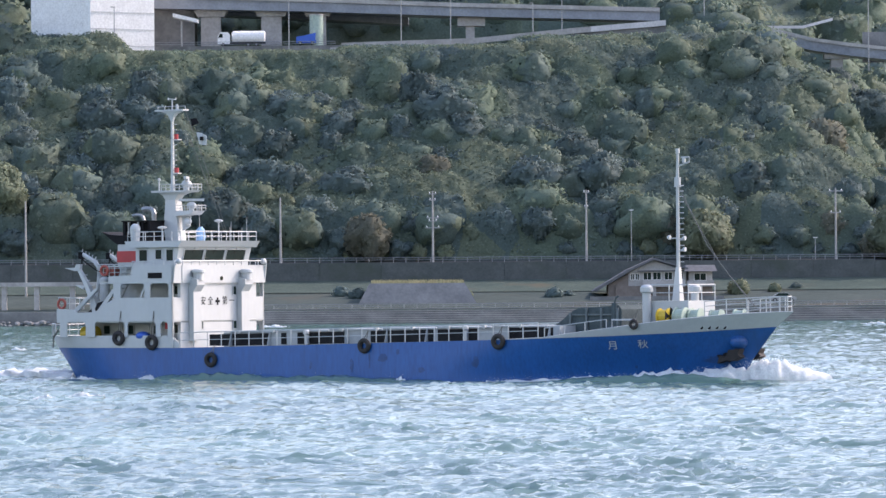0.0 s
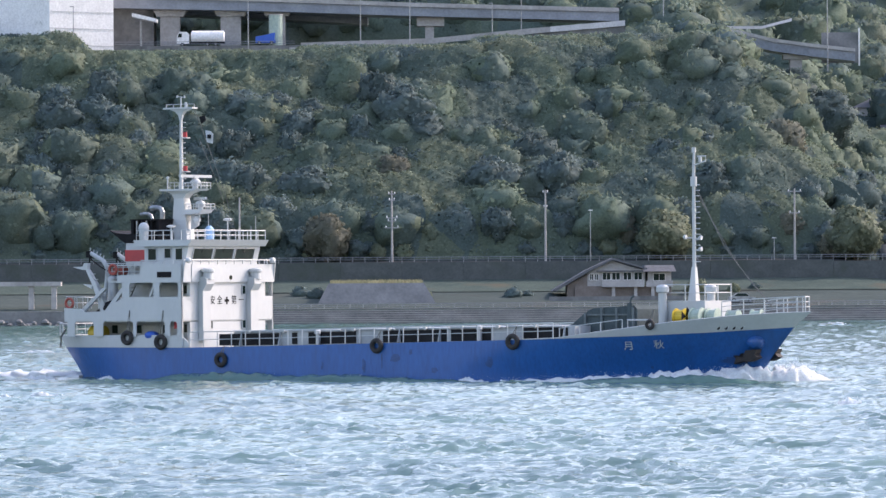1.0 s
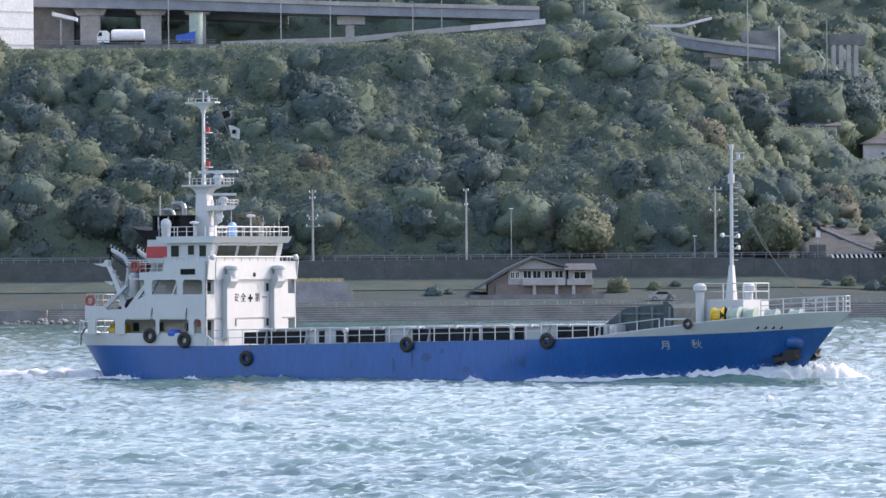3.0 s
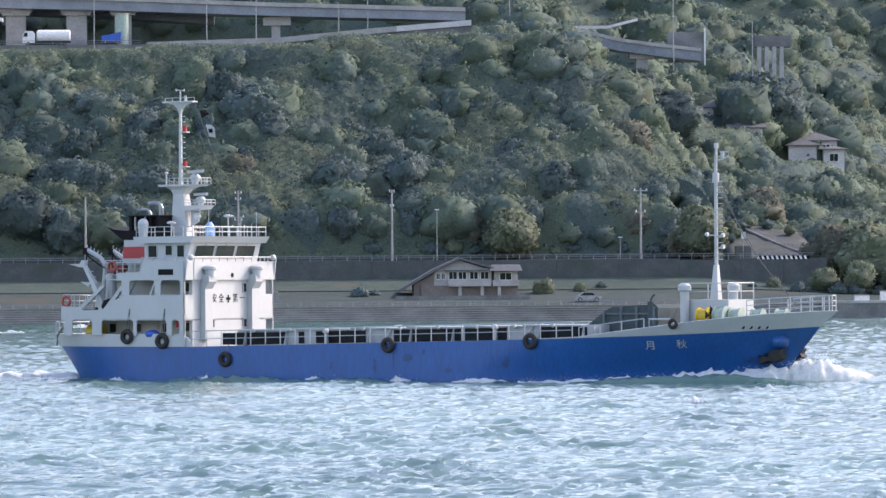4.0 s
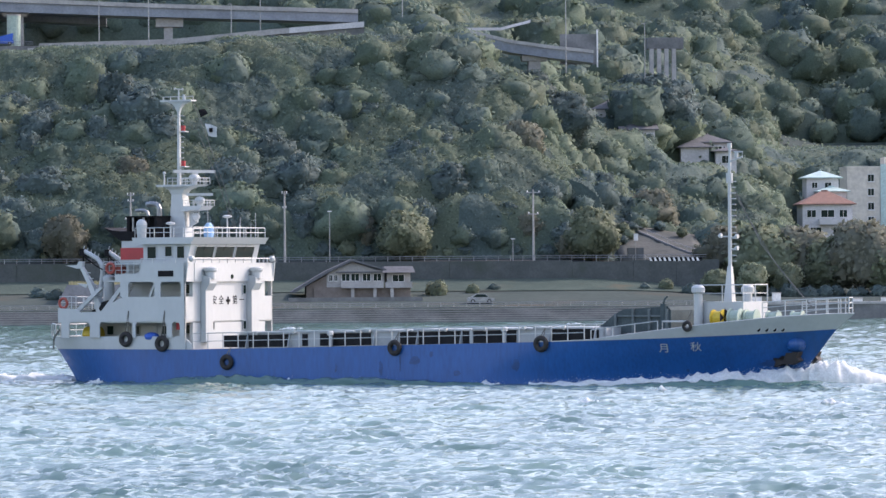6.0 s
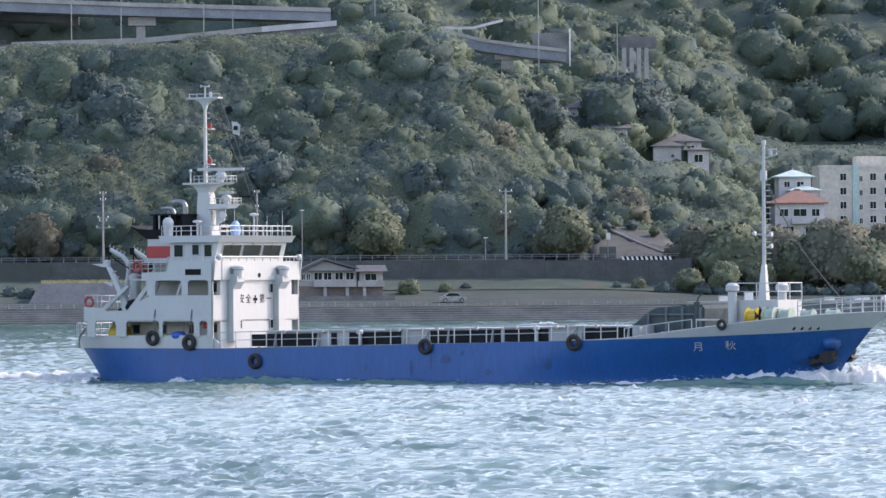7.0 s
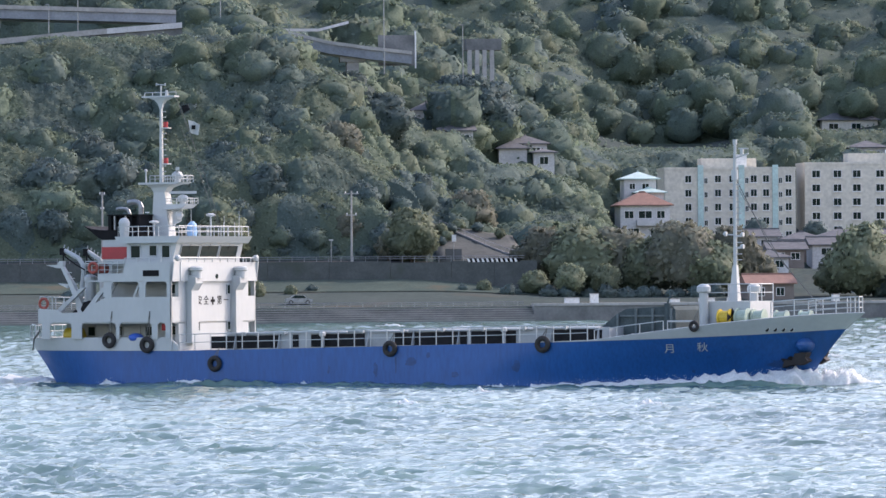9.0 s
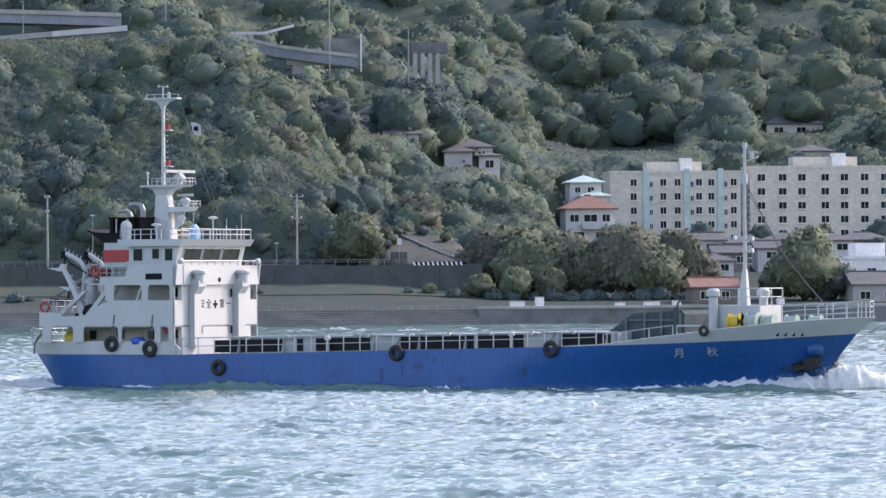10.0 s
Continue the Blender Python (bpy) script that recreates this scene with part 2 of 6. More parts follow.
# ---- mesh tools ----
class Build:
    """Collects solids into one mesh."""

    def __init__(self):
        self.v, self.f = [], []

    def add(self, verts, faces):
        n = len(self.v)
        self.v += [tuple(p) for p in verts]
        self.f += [tuple(i + n for i in f) for f in faces]
        return self

    def box(self, x0, x1, y0, y1, z0, z1):
        return self.add([(x0, y0, z0), (x1, y0, z0), (x1, y1, z0), (x0, y1, z0), (x0, y0, z1), (x1, y0, z1), (x1, y1, z1), (x0, y1, z1)],
                        [(3, 2, 1, 0), (4, 5, 6, 7), (0, 1, 5, 4), (1, 2, 6, 5), (2, 3, 7, 6), (3, 0, 4, 7)])

    def cyl(self, p, q, r0, r1=None, n=10):
        p, q = Vector(p), Vector(q)
        r1 = r0 if r1 is None else r1
        a = (q - p).normalized()
        u = a.cross(Vector((0, 0, 1)) if abs(a.z) < 0.9 else Vector((1, 0, 0))).normalized()
        w = a.cross(u)
        ring = [u * math.cos(2 * math.pi * i / n) + w * math.sin(2 * math.pi * i / n) for i in range(n)]
        return self.add([p + d * r0 for d in ring] + [q + d * r1 for d in ring],
                        [(i, (i + 1) % n, n + (i + 1) % n, n + i) for i in range(n)] + [tuple(range(n))[::-1], tuple(range(n, 2 * n))])

    def tube(self, pts, r, n=6):
        """One bent pipe through the points."""
        pts = [Vector(p) for p in pts]
        vs, fs = [], []
        closed = (pts[0] - pts[-1]).length < 1e-6
        for i, p in enumerate(pts):
            a = (pts[min(i + 1, len(pts) - 1)] - pts[max(i - 1, 0)])
            if closed and i in (0, len(pts) - 1):
                a = pts[1] - pts[-2]
            a.normalize()
            u = a.cross(Vector((0, 0, 1)) if abs(a.z) < 0.95 else Vector((1, 0, 0))).normalized()
            w = a.cross(u)
            vs += [p + (u * math.cos(2 * math.pi * k / n) + w * math.sin(2 * math.pi * k / n)) * r for k in range(n)]
        for i in range(len(pts) - 1):
            fs += [(i * n + k, i * n + (k + 1) % n, (i + 1) * n + (k + 1) % n, (i + 1) * n + k) for k in range(n)]
        fs += [tuple(range(n))[::-1], tuple(range(len(vs) - n, len(vs)))]
        return self.add(vs, fs)

    def loft(self, rings):
        """A skin over rings of equal count, closed at both ends."""
        n = len(rings[0])
        fs = [(i * n + k, i * n + (k + 1) % n, (i + 1) * n + (k + 1) % n, (i + 1) * n + k) for i in range(len(rings) - 1) for k in range(n)]
        return self.add([p for ring in rings for p in ring], fs + [tuple(range(n))[::-1], tuple(range((len(rings) - 1) * n, len(rings) * n))])

    def prism(self, poly, axis, a, b):
        """A polygon drawn in the two other axes, drawn out along axis from a to b."""
        def at(p, k):
            return (k, *p) if axis == "x" else (p[0], k, p[1]) if axis == "y" else (*p, k)
        n = len(poly)
        return self.add([at(p, a) for p in poly] + [at(p, b) for p in poly],
                        [(i, (i + 1) % n, n + (i + 1) % n, n + i) for i in range(n)] + [tuple(range(n))[::-1], tuple(range(n, 2 * n))])

    def turned(self, profile, centre, n=14, axis="z"):
        """A profile of (radius, height) turned round an upright (or level) axis."""
        vs, fs = [], []
        for r, h in profile:
            for i in range(n):
                c, s = math.cos(2 * math.pi * i / n) * r, math.sin(2 * math.pi * i / n) * r
                p = (c, s, h) if axis == "z" else (h, c, s) if axis == "x" else (c, h, s)
                vs.append(Vector(p) + Vector(centre))
        for k in range(len(profile) - 1):
            fs += [(k * n + i, k * n + (i + 1) % n, (k + 1) * n + (i + 1) % n, (k + 1) * n + i) for i in range(n)]
        fs += [tuple(range(n))[::-1], tuple(range((len(profile) - 1) * n, len(profile) * n))]
        return self.add(vs, fs)

    def ball(self, c, r, n=12, m=8, squash=1.0):
        return self.turned([(max(0.001, r * math.sin(math.pi * k / m)), -r * squash * math.cos(math.pi * k / m)) for k in range(m + 1)], c, n)

    def ring(self, c, R, r, axis="y", n=20, m=8):
        vs, fs = [], []
        for i in range(n):
            a = 2 * math.pi * i / n
            for j in range(m):
                b = 2 * math.pi * j / m
                u, w, h = (R + r * math.cos(b)) * math.cos(a), (R + r * math.cos(b)) * math.sin(a), r * math.sin(b)
                p = (u, h, w) if axis == "y" else (h, u, w) if axis == "x" else (u, w, h)
                vs.append(Vector(p) + Vector(c))
        for i in range(n):
            for j in range(m):
                fs.append((i * m + j, ((i + 1) % n) * m + j, ((i + 1) % n) * m + (j + 1) % m, i * m + (j + 1) % m))
        return self.add(vs, fs)

    def mesh(self, name, material, smooth=False):
        me = bpy.data.meshes.new(name)
        me.from_pydata(self.v, [], self.f)
        bm = bmesh.new()
        bm.from_mesh(me)
        bmesh.ops.recalc_face_normals(bm, faces=bm.faces)
        bm.to_mesh(me)
        bm.free()
        for one in material if isinstance(material, (list, tuple)) else [material]:
            me.materials.append(one)
        if smooth:
            me.polygons.foreach_set("use_smooth", [True] * len(me.polygons))
        return me


def part(name, build, material, parent, label="", smooth=False):
    ob = new(name, build.mesh(name, material, smooth) if isinstance(build, Build) else build)
    ob.parent = parent
    return tagged(ob, label)


def thing(name, label, category, group="", kind="", at=None):
    ob = new(name)
    ob.empty_display_size = 0.2
    if at is not None:
        ob.matrix_basis = at
    return tagged(ob, label, category, group, kind)


def structure(name, build, material, label, category, smooth=False, kind="structure"):
    return tagged(new(name, build.mesh(name, material, smooth) if isinstance(build, Build) else build), label, category, "", kind)


def smooth(a, b, x):
    k = min(1.0, max(0.0, (x - a) / (b - a)))
    return k * k * (3 - 2 * k)


def lerp(table, x):
    """Straight-line reading of a small table of (x, value)."""
    if x <= table[0][0]:
        return table[0][1]
    for (a, p), (b, q) in zip(table, table[1:]):
        if x <= b:
            return p + (q - p) * (x - a) / (b - a)
    return table[-1][1]


# ---- the sea ----
def swell(x, y):
    """Wave height: short sharp wavelets that come in patches over a low swell."""
    gust = 0.55 + 0.9 * max(0.0, noise.noise((x * 0.2, y * 0.09, 9.0))) + 0.4 * max(0.0, noise.noise((x * 0.06, y * 0.025, 4.0)))
    h = 0.05 * math.sin(0.35 * x + 0.55 * y + 3 * noise.noise((x * 0.04, y * 0.04, 2.0)))
    h += 0.1 * noise.noise((x * 0.5, y * 0.6, 3.1))
    n = noise.noise((x * 0.5 + 0.15 * y, y * 1.0, 7.7))
    m = noise.noise((x * 1.0 - 0.2 * y, y * 1.8, 1.7))
    return h + gust * (0.22 * (1 - abs(n)) ** 3 + 0.15 * (1 - abs(m)) ** 3 - 0.12)


def sea():
    nx, vs, fs = 330, [], []
    ys = []
    y = 132.0
    while y < 744:
        ys.append(y)
        y += 0.22 + (y - 132) * 0.0013
    for y in ys:
        x0, x1 = -0.1 * y - 2, 0.215 * y + 8
        for i in range(nx + 1):
            x = x0 + (x1 - x0) * i / nx
            vs.append((x, y, swell(x, y)))
    for j in range(len(ys) - 1):
        for i in range(nx):
            a = j * (nx + 1) + i
            fs.append((a, a + 1, a + nx + 2, a + nx + 1))
    me = bpy.data.meshes.new("sea")
    me.from_pydata(vs, [], fs)
    me.materials.append(WATER)
    me.polygons.foreach_set("use_smooth", [True] * len(me.polygons))
    ob = structure("water", me, WATER, "choppy blue-green strait water with small wavelets", "sea")
    b = Build().box(-1500, 1500, -600, 742, -3.0, -0.75)
    structure("water_far", b, WATER, "open water of the strait round the near wave field", "sea")
    return ob


SEA = sea()


# ---- the ground: one sheet from the shore to the hills behind ----
def hill_left(x, y):
    return lerp([(742, -1.5), (744, 2.2), (752, 2.7), (765, 3.6), (776, 4.6), (787.4, 6.6), (788, 9.3), (797, 9.7), (806, 14), (830, 27), (852, 40), (862, 44), (900, 46), (940, 66), (1050, 120), (1400, 190)], y)


def hill_right(x, y):
    az = math.degrees(math.atan2(x, y))
    spur = 24 * (1 - smooth(4.8, 8.3, az)) * smooth(855, 900, y) * (1 - smooth(1000, 1120, y))
    return spur + lerp([(742, -1.5), (744, 2.2), (790, 4.0), (835, 8), (880, 12), (930, 13), (965, 22), (1010, 31), (1040, 35), (1100, 60), (1250, 125), (1400, 185)], y)


def ground_z(x, y):
    az = math.degrees(math.atan2(x, y))
    w = smooth(4.9, 7.3, az + (y - 800) * 0.02)
    z = hill_left(x, y) * (1 - w) + hill_right(x, y) * w
    flat = (1 - smooth(895, 930, y)) * smooth(850, 858, y) * (1 - w)
    rough = smooth(800, 830, y) * (1 - flat) * (1 - 0.7 * w * smooth(860, 880, y) * (1 - smooth(940, 990, y)))
    return z + rough * (4.5 * noise.noise((x * 0.022, y * 0.022, 1.0)) + 3.4 * noise.noise((x * 0.05, y * 0.05, 4.0)))


def ground():
    vs, fs = [], []
    ys = [742, 743, 744, 748, 752, 764, 776, 782, 787.4, 788, 792, 797] + [797 + 4.0 * i for i in range(1, 52)] + [1015 + 14.0 * i for i in range(28)]
    xs = [-1500, -600, -300] + [-160 + 4.0 * i for i in range(121)] + [450, 700, 1500]
    for y in ys:
        for x in xs:
            vs.append((x, y, ground_z(x, y)))
    n = len(xs)
    for j in range(len(ys) - 1):
        for i in range(n - 1):
            fs.append((j * n + i, j * n + i + 1, (j + 1) * n + i + 1, (j + 1) * n + i))
    me = bpy.data.meshes.new("ground")
    me.from_pydata(vs, [], fs)
    me.materials.append(SOIL)
    me.polygons.foreach_set("use_smooth", [True] * len(me.polygons))
    structure("ground", me, SOIL, "wooded hillside rising from the far shore", "ground")


ground()


# ---- trees ----
rng = np.random.default_rng(7)


def crown_arrays(seed, radius, height, leaves, size, n=18, m=12):
    """An uneven leafy dome, puffed at three scales, with loose leaf sprays over it: vertices, quads, normals."""
    r = np.random.default_rng(seed)
    V = np.zeros((m + 1, n, 3))
    for j in range(m + 1):
        for i in range(n):
            a, b = 2 * math.pi * i / n, math.pi * j / m
            q = Vector((math.sin(b) * math.cos(a), math.sin(b) * math.sin(a), -math.cos(b)))
            (d1, _, _, _), _ = noise.voronoi(q * 2.1 + Vector((seed, 0, 0)))
            (d2, _, _, _), _ = noise.voronoi(q * 4.6 + Vector((0, seed, 0)))
            k = 0.74 + 0.26 * noise.noise(q * 1.6 + Vector((0, 0, seed))) + 0.34 * (0.45 - d1) + 0.18 * (0.45 - d2) + 0.08 * noise.noise(q * 11.0)
            V[j, i] = (radius * k * q.x, radius * k * q.y, height / 2 * k * q.z)
    gi = np.roll(V, -1, 1) - np.roll(V, 1, 1)
    gj = np.gradient(V, axis=0)
    N = np.cross(gi, gj)
    N /= np.linalg.norm(N, axis=2)[..., None] + 1e-9
    flat, nf = V.reshape(-1, 3), N.reshape(-1, 3)
    F = np.array([(j * n + i, j * n + (i + 1) % n, (j + 1) * n + (i + 1) % n, (j + 1) * n + i) for j in range(m) for i in range(n)])
    pick = F[r.integers(n * 2, len(F), leaves)]
    w = r.dirichlet((1, 1, 1, 1), leaves)[..., None]
    pos, nn = (flat[pick] * w).sum(1), (nf[pick] * w).sum(1)
    pos = pos + nn * r.uniform(-0.6, 2.2, (leaves, 1)) * size
    tilt = nn + r.normal(size=(leaves, 3)) * 0.6
    tilt /= np.linalg.norm(tilt, axis=1)[:, None]
    u = np.cross(tilt, r.normal(size=(leaves, 3)))
    u /= np.linalg.norm(u, axis=1)[:, None]
    v = np.cross(tilt, u)
    s = size * r.uniform(0.6, 1.4, (leaves, 1))
    cards = np.stack([pos - u * s, pos - v * s * 0.62, pos + u * s, pos + v * s * 0.62], 1).reshape(-1, 3)
    out = np.vstack([nf, np.repeat(nn + 0.55 * tilt, 4, 0)])
    return np.vstack([flat, cards]), np.vstack([F, np.arange(leaves * 4).reshape(-1, 4) + len(flat)]), out / (np.linalg.norm(out, axis=1)[:, None] + 1e-9)


def quads_mesh(name, v, f, material, normals=None):
    me = bpy.data.meshes.new(name)
    me.vertices.add(len(v))
    me.vertices.foreach_set("co", v.astype(np.float32).ravel())
    me.loops.add(len(f) * 4)
    me.loops.foreach_set("vertex_index", f.astype(np.int32).ravel())
    me.polygons.add(len(f))
    me.polygons.foreach_set("loop_start", np.arange(0, len(f) * 4, 4, dtype=np.int32))
    me.update(calc_edges=True)
    if normals is not None:
        me.polygons.foreach_set("use_smooth", [True] * len(f))
        me.normals_split_custom_set_from_vertices(normals.tolist())
    me.materials.append(material)
    return me


def make_tree(name, seed, radius, height, material, label, leaves=1400, size=0.25, trunk=True, group="trees on the far shore"):
    """A tree whose foot is at its origin."""
    r = random.Random(seed)
    t = thing(name, label, "tree" if trunk else "bush", group)
    lift = height * 0.5 if trunk else height * 0.42
    v, f, nn = crown_arrays(seed, radius, height * 0.95, leaves, size)
    v[:, 2] += lift
    part("crown", quads_mesh("crown", v, f, material, nn), None, t)
    b = Build().cyl((0, 0, -0.6), (r.uniform(-0.2, 0.2), 0, lift * 0.7), 0.05 * radius + 0.06, 0.03 * radius + 0.04, 8)
    for k in range(5):
        a = r.uniform(0, 6.3)
        b.cyl((0, 0, lift * r.uniform(0.35, 0.65)), (math.cos(a) * radius * 0.6, math.sin(a) * radius * 0.6, lift + r.uniform(-0.5, 1.0)), 0.1, 0.04, 6)
    part("trunk", b, BARK, t)
    return t


KINDS = [
    make_tree("tree", 11, 4.0, 8.5, LEAF, "broad evergreen tree with a dense dark green crown"),
    make_tree("tree", 12, 4.4, 7.6, LEAF, "broad evergreen tree with a dense dark green crown"),
    make_tree("tree", 13, 3.4, 8.8, LEAF, "tall evergreen tree with a lumpy dark green crown"),
    make_tree("tree", 14, 4.0, 8.0, LEAF, "broad evergreen tree with a dense dark green crown"),
    make_tree("tree", 15, 3.7, 7.8, LEAF_LIGHT, "leafy tree with a yellow-green crown"),
    make_tree("tree", 16, 4.0, 8.0, LEAF_BROWN, "tree with a thin brownish autumn crown"),
]
# views kept open: x from, x to, distance, height down to which the thing behind is seen
OPEN = [(-56, -19, 880, 48.6), (-19, 12, 880, 49.4), (12, 30, 880, 51.0), (30, 40.5, 880, 52.3), (-73, -51.5, 870, 52.0), (66, 82, 880, 46.0), (98, 106, 940, 48.6), (80, 91, 900, 37.0),
        (86, 97, 895, 34.2), (102, 115, 927, 28.6), (120, 132, 890, 18.6), (134.5, 200, 930, 16.5), (138, 166, 1040, 34.6), (187, 202, 1050, 38.6), (79, 92, 806, 9.8), (74, 83, 812, 15.5)]


def hides(x, y, top, r):
    for x0, x1, d, z in OPEN:
        if y < d + (28 if d == 880 else 0) and x0 / d - r * 0.8 / y < x / y < x1 / d + r * 0.8 / y and (top - EYE) / y > (z - EYE) / d:
            return True
    return False


def plant(kind, x, y, scale, z=None):
    m = Matrix.Translation((x, y, (ground_z(x, y) if z is None else z) - 0.9 * scale)) @ Matrix.Rotation(random.uniform(0, 6.28), 4, "Z")
    t = copy_thing(kind, m)
    t.scale = (scale * random.uniform(0.9, 1.15), scale * random.uniform(0.9, 1.15), scale * random.uniform(0.85, 1.1))
    return t


def roof_limit(x, y):
    """The height that the wood may reach without hiding what lies open behind it."""
    top = 1e9
    for x0, x1, d, z in OPEN:
        if y < d + (28 if d == 880 else 3):
            off = max(0.0, x0 / d - x / y, x / y - x1 / d)
            if off < 0.012:
                top = min(top, EYE + (z - EYE) * y / d + off * 900)
    return top


def cover(x, y):
    """How much wood stands here: none on the bare slope and in the town."""
    az = math.degrees(math.atan2(x, y))
    bare = smooth(76, 80, x) * (1 - smooth(93, 98, x)) * (1 - smooth(816, 823, y))
    town = smooth(7.2, 8.0, az) * (1 - smooth(945, 965, y))
    quay = smooth(6.2, 6.9, az) * (1 - smooth(808, 816, y))
    return (1 - bare) * (1 - town) * (1 - quay)


def canopy_top(x, y):
    """The lower canopy between the crowns."""
    bend = 1.6 * noise.noise((x * 0.15, y * 0.15, 6.0))
    (p0, _, _, _), _ = noise.voronoi(((x + bend) * 0.125, (y - bend) * 0.125, 3.0))
    (p1, _, _, _), _ = noise.voronoi((x * 0.42, y * 0.42, 5.0))
    mound = 3.0 * math.sqrt(max(0.0, 1 - (p0 / 0.85) ** 2)) + 0.9 * (0.6 - p1)
    return 3.2 + 2.6 * noise.noise((x * 0.028, y * 0.028, 11.0)) + mound + 0.45 * noise.noise((x * 1.1, y * 1.1, 2.0))


def woods():
    rr = random.Random(5)
    for y0, y1, step in ((797.5, 872.0, 0.55), (872.0, 1010.0, 0.95), (1010.0, 1340.0, 2.0)):
        ny = int((y1 - y0) / step) + 1
        nx = int(0.345 * (y0 + y1) / 2 / step)
        P = np.zeros((ny + 1, nx + 1, 3))
        keep = np.ones((ny + 1, nx + 1), bool)
        for j in range(ny + 1):
            y = y0 + step * j
            for i in range(nx + 1):
                x = y * (-0.118 + 0.345 * i / nx)
                g = ground_z(x, y)
                c = cover(x, y) * smooth(797.2, 802.0, y)
                z = min(g + canopy_top(x, y) * c, roof_limit(x, y) - 0.5 + 0.5 * noise.noise((x * 0.5, y * 0.5, 0)))
                keep[j, i] = c > 0.03
                P[j, i] = (x, y, max(z, g - 0.3))
        idx = np.arange((ny + 1) * (nx + 1)).reshape(ny + 1, nx + 1)
        F = np.stack([idx[:-1, :-1], idx[:-1, 1:], idx[1:, 1:], idx[1:, :-1]], -1)
        ok = keep[:-1, :-1] | keep[:-1, 1:] | keep[1:, 1:] | keep[1:, :-1]
        N = np.zeros_like(P)
        gx, gy = np.gradient(P, axis=1), np.gradient(P, axis=0)
        N = np.cross(gx, gy)
        N /= np.linalg.norm(N, axis=2)[..., None] + 1e-9
        F = F[ok]
        # loose leaf sprays over the skin
        count = {0.55: 120000, 0.95: 75000, 2.0: 45000}[step]
        size = {0.55: 0.25, 0.95: 0.33, 2.0: 0.46}[step]
        flat, nf = P.reshape(-1, 3), N.reshape(-1, 3)
        pick = F[rng.integers(0, len(F), count)]
        w = rng.dirichlet((1, 1, 1, 1), count)[..., None]
        pos, nn = (flat[pick] * w).sum(1), (nf[pick] * w).sum(1)
        pos = pos + nn * rng.uniform(0.0, 1.6, (count, 1)) * size
        tilt = nn + rng.normal(size=(count, 3)) * 0.6
        tilt /= np.linalg.norm(tilt, axis=1)[:, None]
        u = np.cross(tilt, rng.normal(size=(count, 3)))
        u /= np.linalg.norm(u, axis=1)[:, None]
        v = np.cross(tilt, u)
        s = size * rng.uniform(0.6, 1.4, (count, 1))
        cards = np.stack([pos - u * s, pos - v * s * 0.62, pos + u * s, pos + v * s * 0.62], 1).reshape(-1, 3)
        V = np.vstack([flat, cards])
        FF = np.vstack([F, np.arange(count * 4).reshape(-1, 4) + len(flat)])
        nn = np.vstack([nf, np.repeat(nn + 0.5 * tilt, 4, 0)])
        me = quads_mesh("woods", V, FF, CANOPY, nn / (np.linalg.norm(nn, axis=1)[:, None] + 1e-9))
        structure("woods", me, CANOPY, "dense wood of evergreen and browning trees covering the hillside", "forest", kind="stuff")
    shapes = [crown_arrays(40 + k, 1.0, 1.8, 280, 0.076, 12, 8) for k in range(7)]
    vs, fs, ns, base, count = [], [], [], 0, 0
    y = 801.0
    while y < 1330:
        step = 5.2 if y < 872 else 6.7 + (y - 872) * 0.01
        x = -0.112 * y + rr.uniform(0, step)
        while x < 0.218 * y:
            px, py = x + rr.uniform(-0.3, 0.3) * step, y + rr.uniform(-0.3, 0.3) * step
            x += step * rr.uniform(0.8, 1.2)
            az = math.degrees(math.atan2(px, py))
            if cover(px, py) < 0.6 or (az < 4.4 and py > 985):
                continue
            s = rr.choice((0.7, 0.8, 0.9, 1.0, 1.1, 1.35)) * rr.uniform(0.9, 1.1) * (1.0 if py < 872 else 1.3)
            g = ground_z(px, py)
            for _ in range(4):
                if hides(px, py, g + 7.6 * s, 4 * s):
                    s *= 0.7
            if s < 0.35 or hides(px, py, g + 7.6 * s, 4 * s):
                continue
            warm = 0.06 + 0.5 * smooth(2.5, 5.5, az) * (1 - smooth(7, 8, az))
            k = rr.random()
            if py < 850 and count < 150 and rr.random() < 0.42:
                plant(KINDS[5] if k < warm * 0.5 else KINDS[4] if k < warm * 0.9 else KINDS[rr.choice((0, 1, 2, 3))], px, py, s, g)
                count += 1
                continue
            v, f, nn = shapes[rr.randrange(7)]
            a = rr.uniform(0, 6.28)
            R = np.array([[math.cos(a), -math.sin(a), 0], [math.sin(a), math.cos(a), 0], [0, 0, 1]])
            vs.append((v @ R.T) * np.array([4.2, 4.2, 4.2]) * s * rr.uniform(0.9, 1.15) + np.array([px, py, g + 3.4 * s]))
            fs.append(f + base), ns.append(nn @ R.T)
            base += len(v)
        y += step * 0.85
    me = quads_mesh("woods", np.vstack(vs), np.vstack(fs), CANOPY, np.vstack(ns))
    structure("woods", me, CANOPY, "lumpy leafy crowns standing out of the hillside wood", "forest", kind="stuff")


woods()
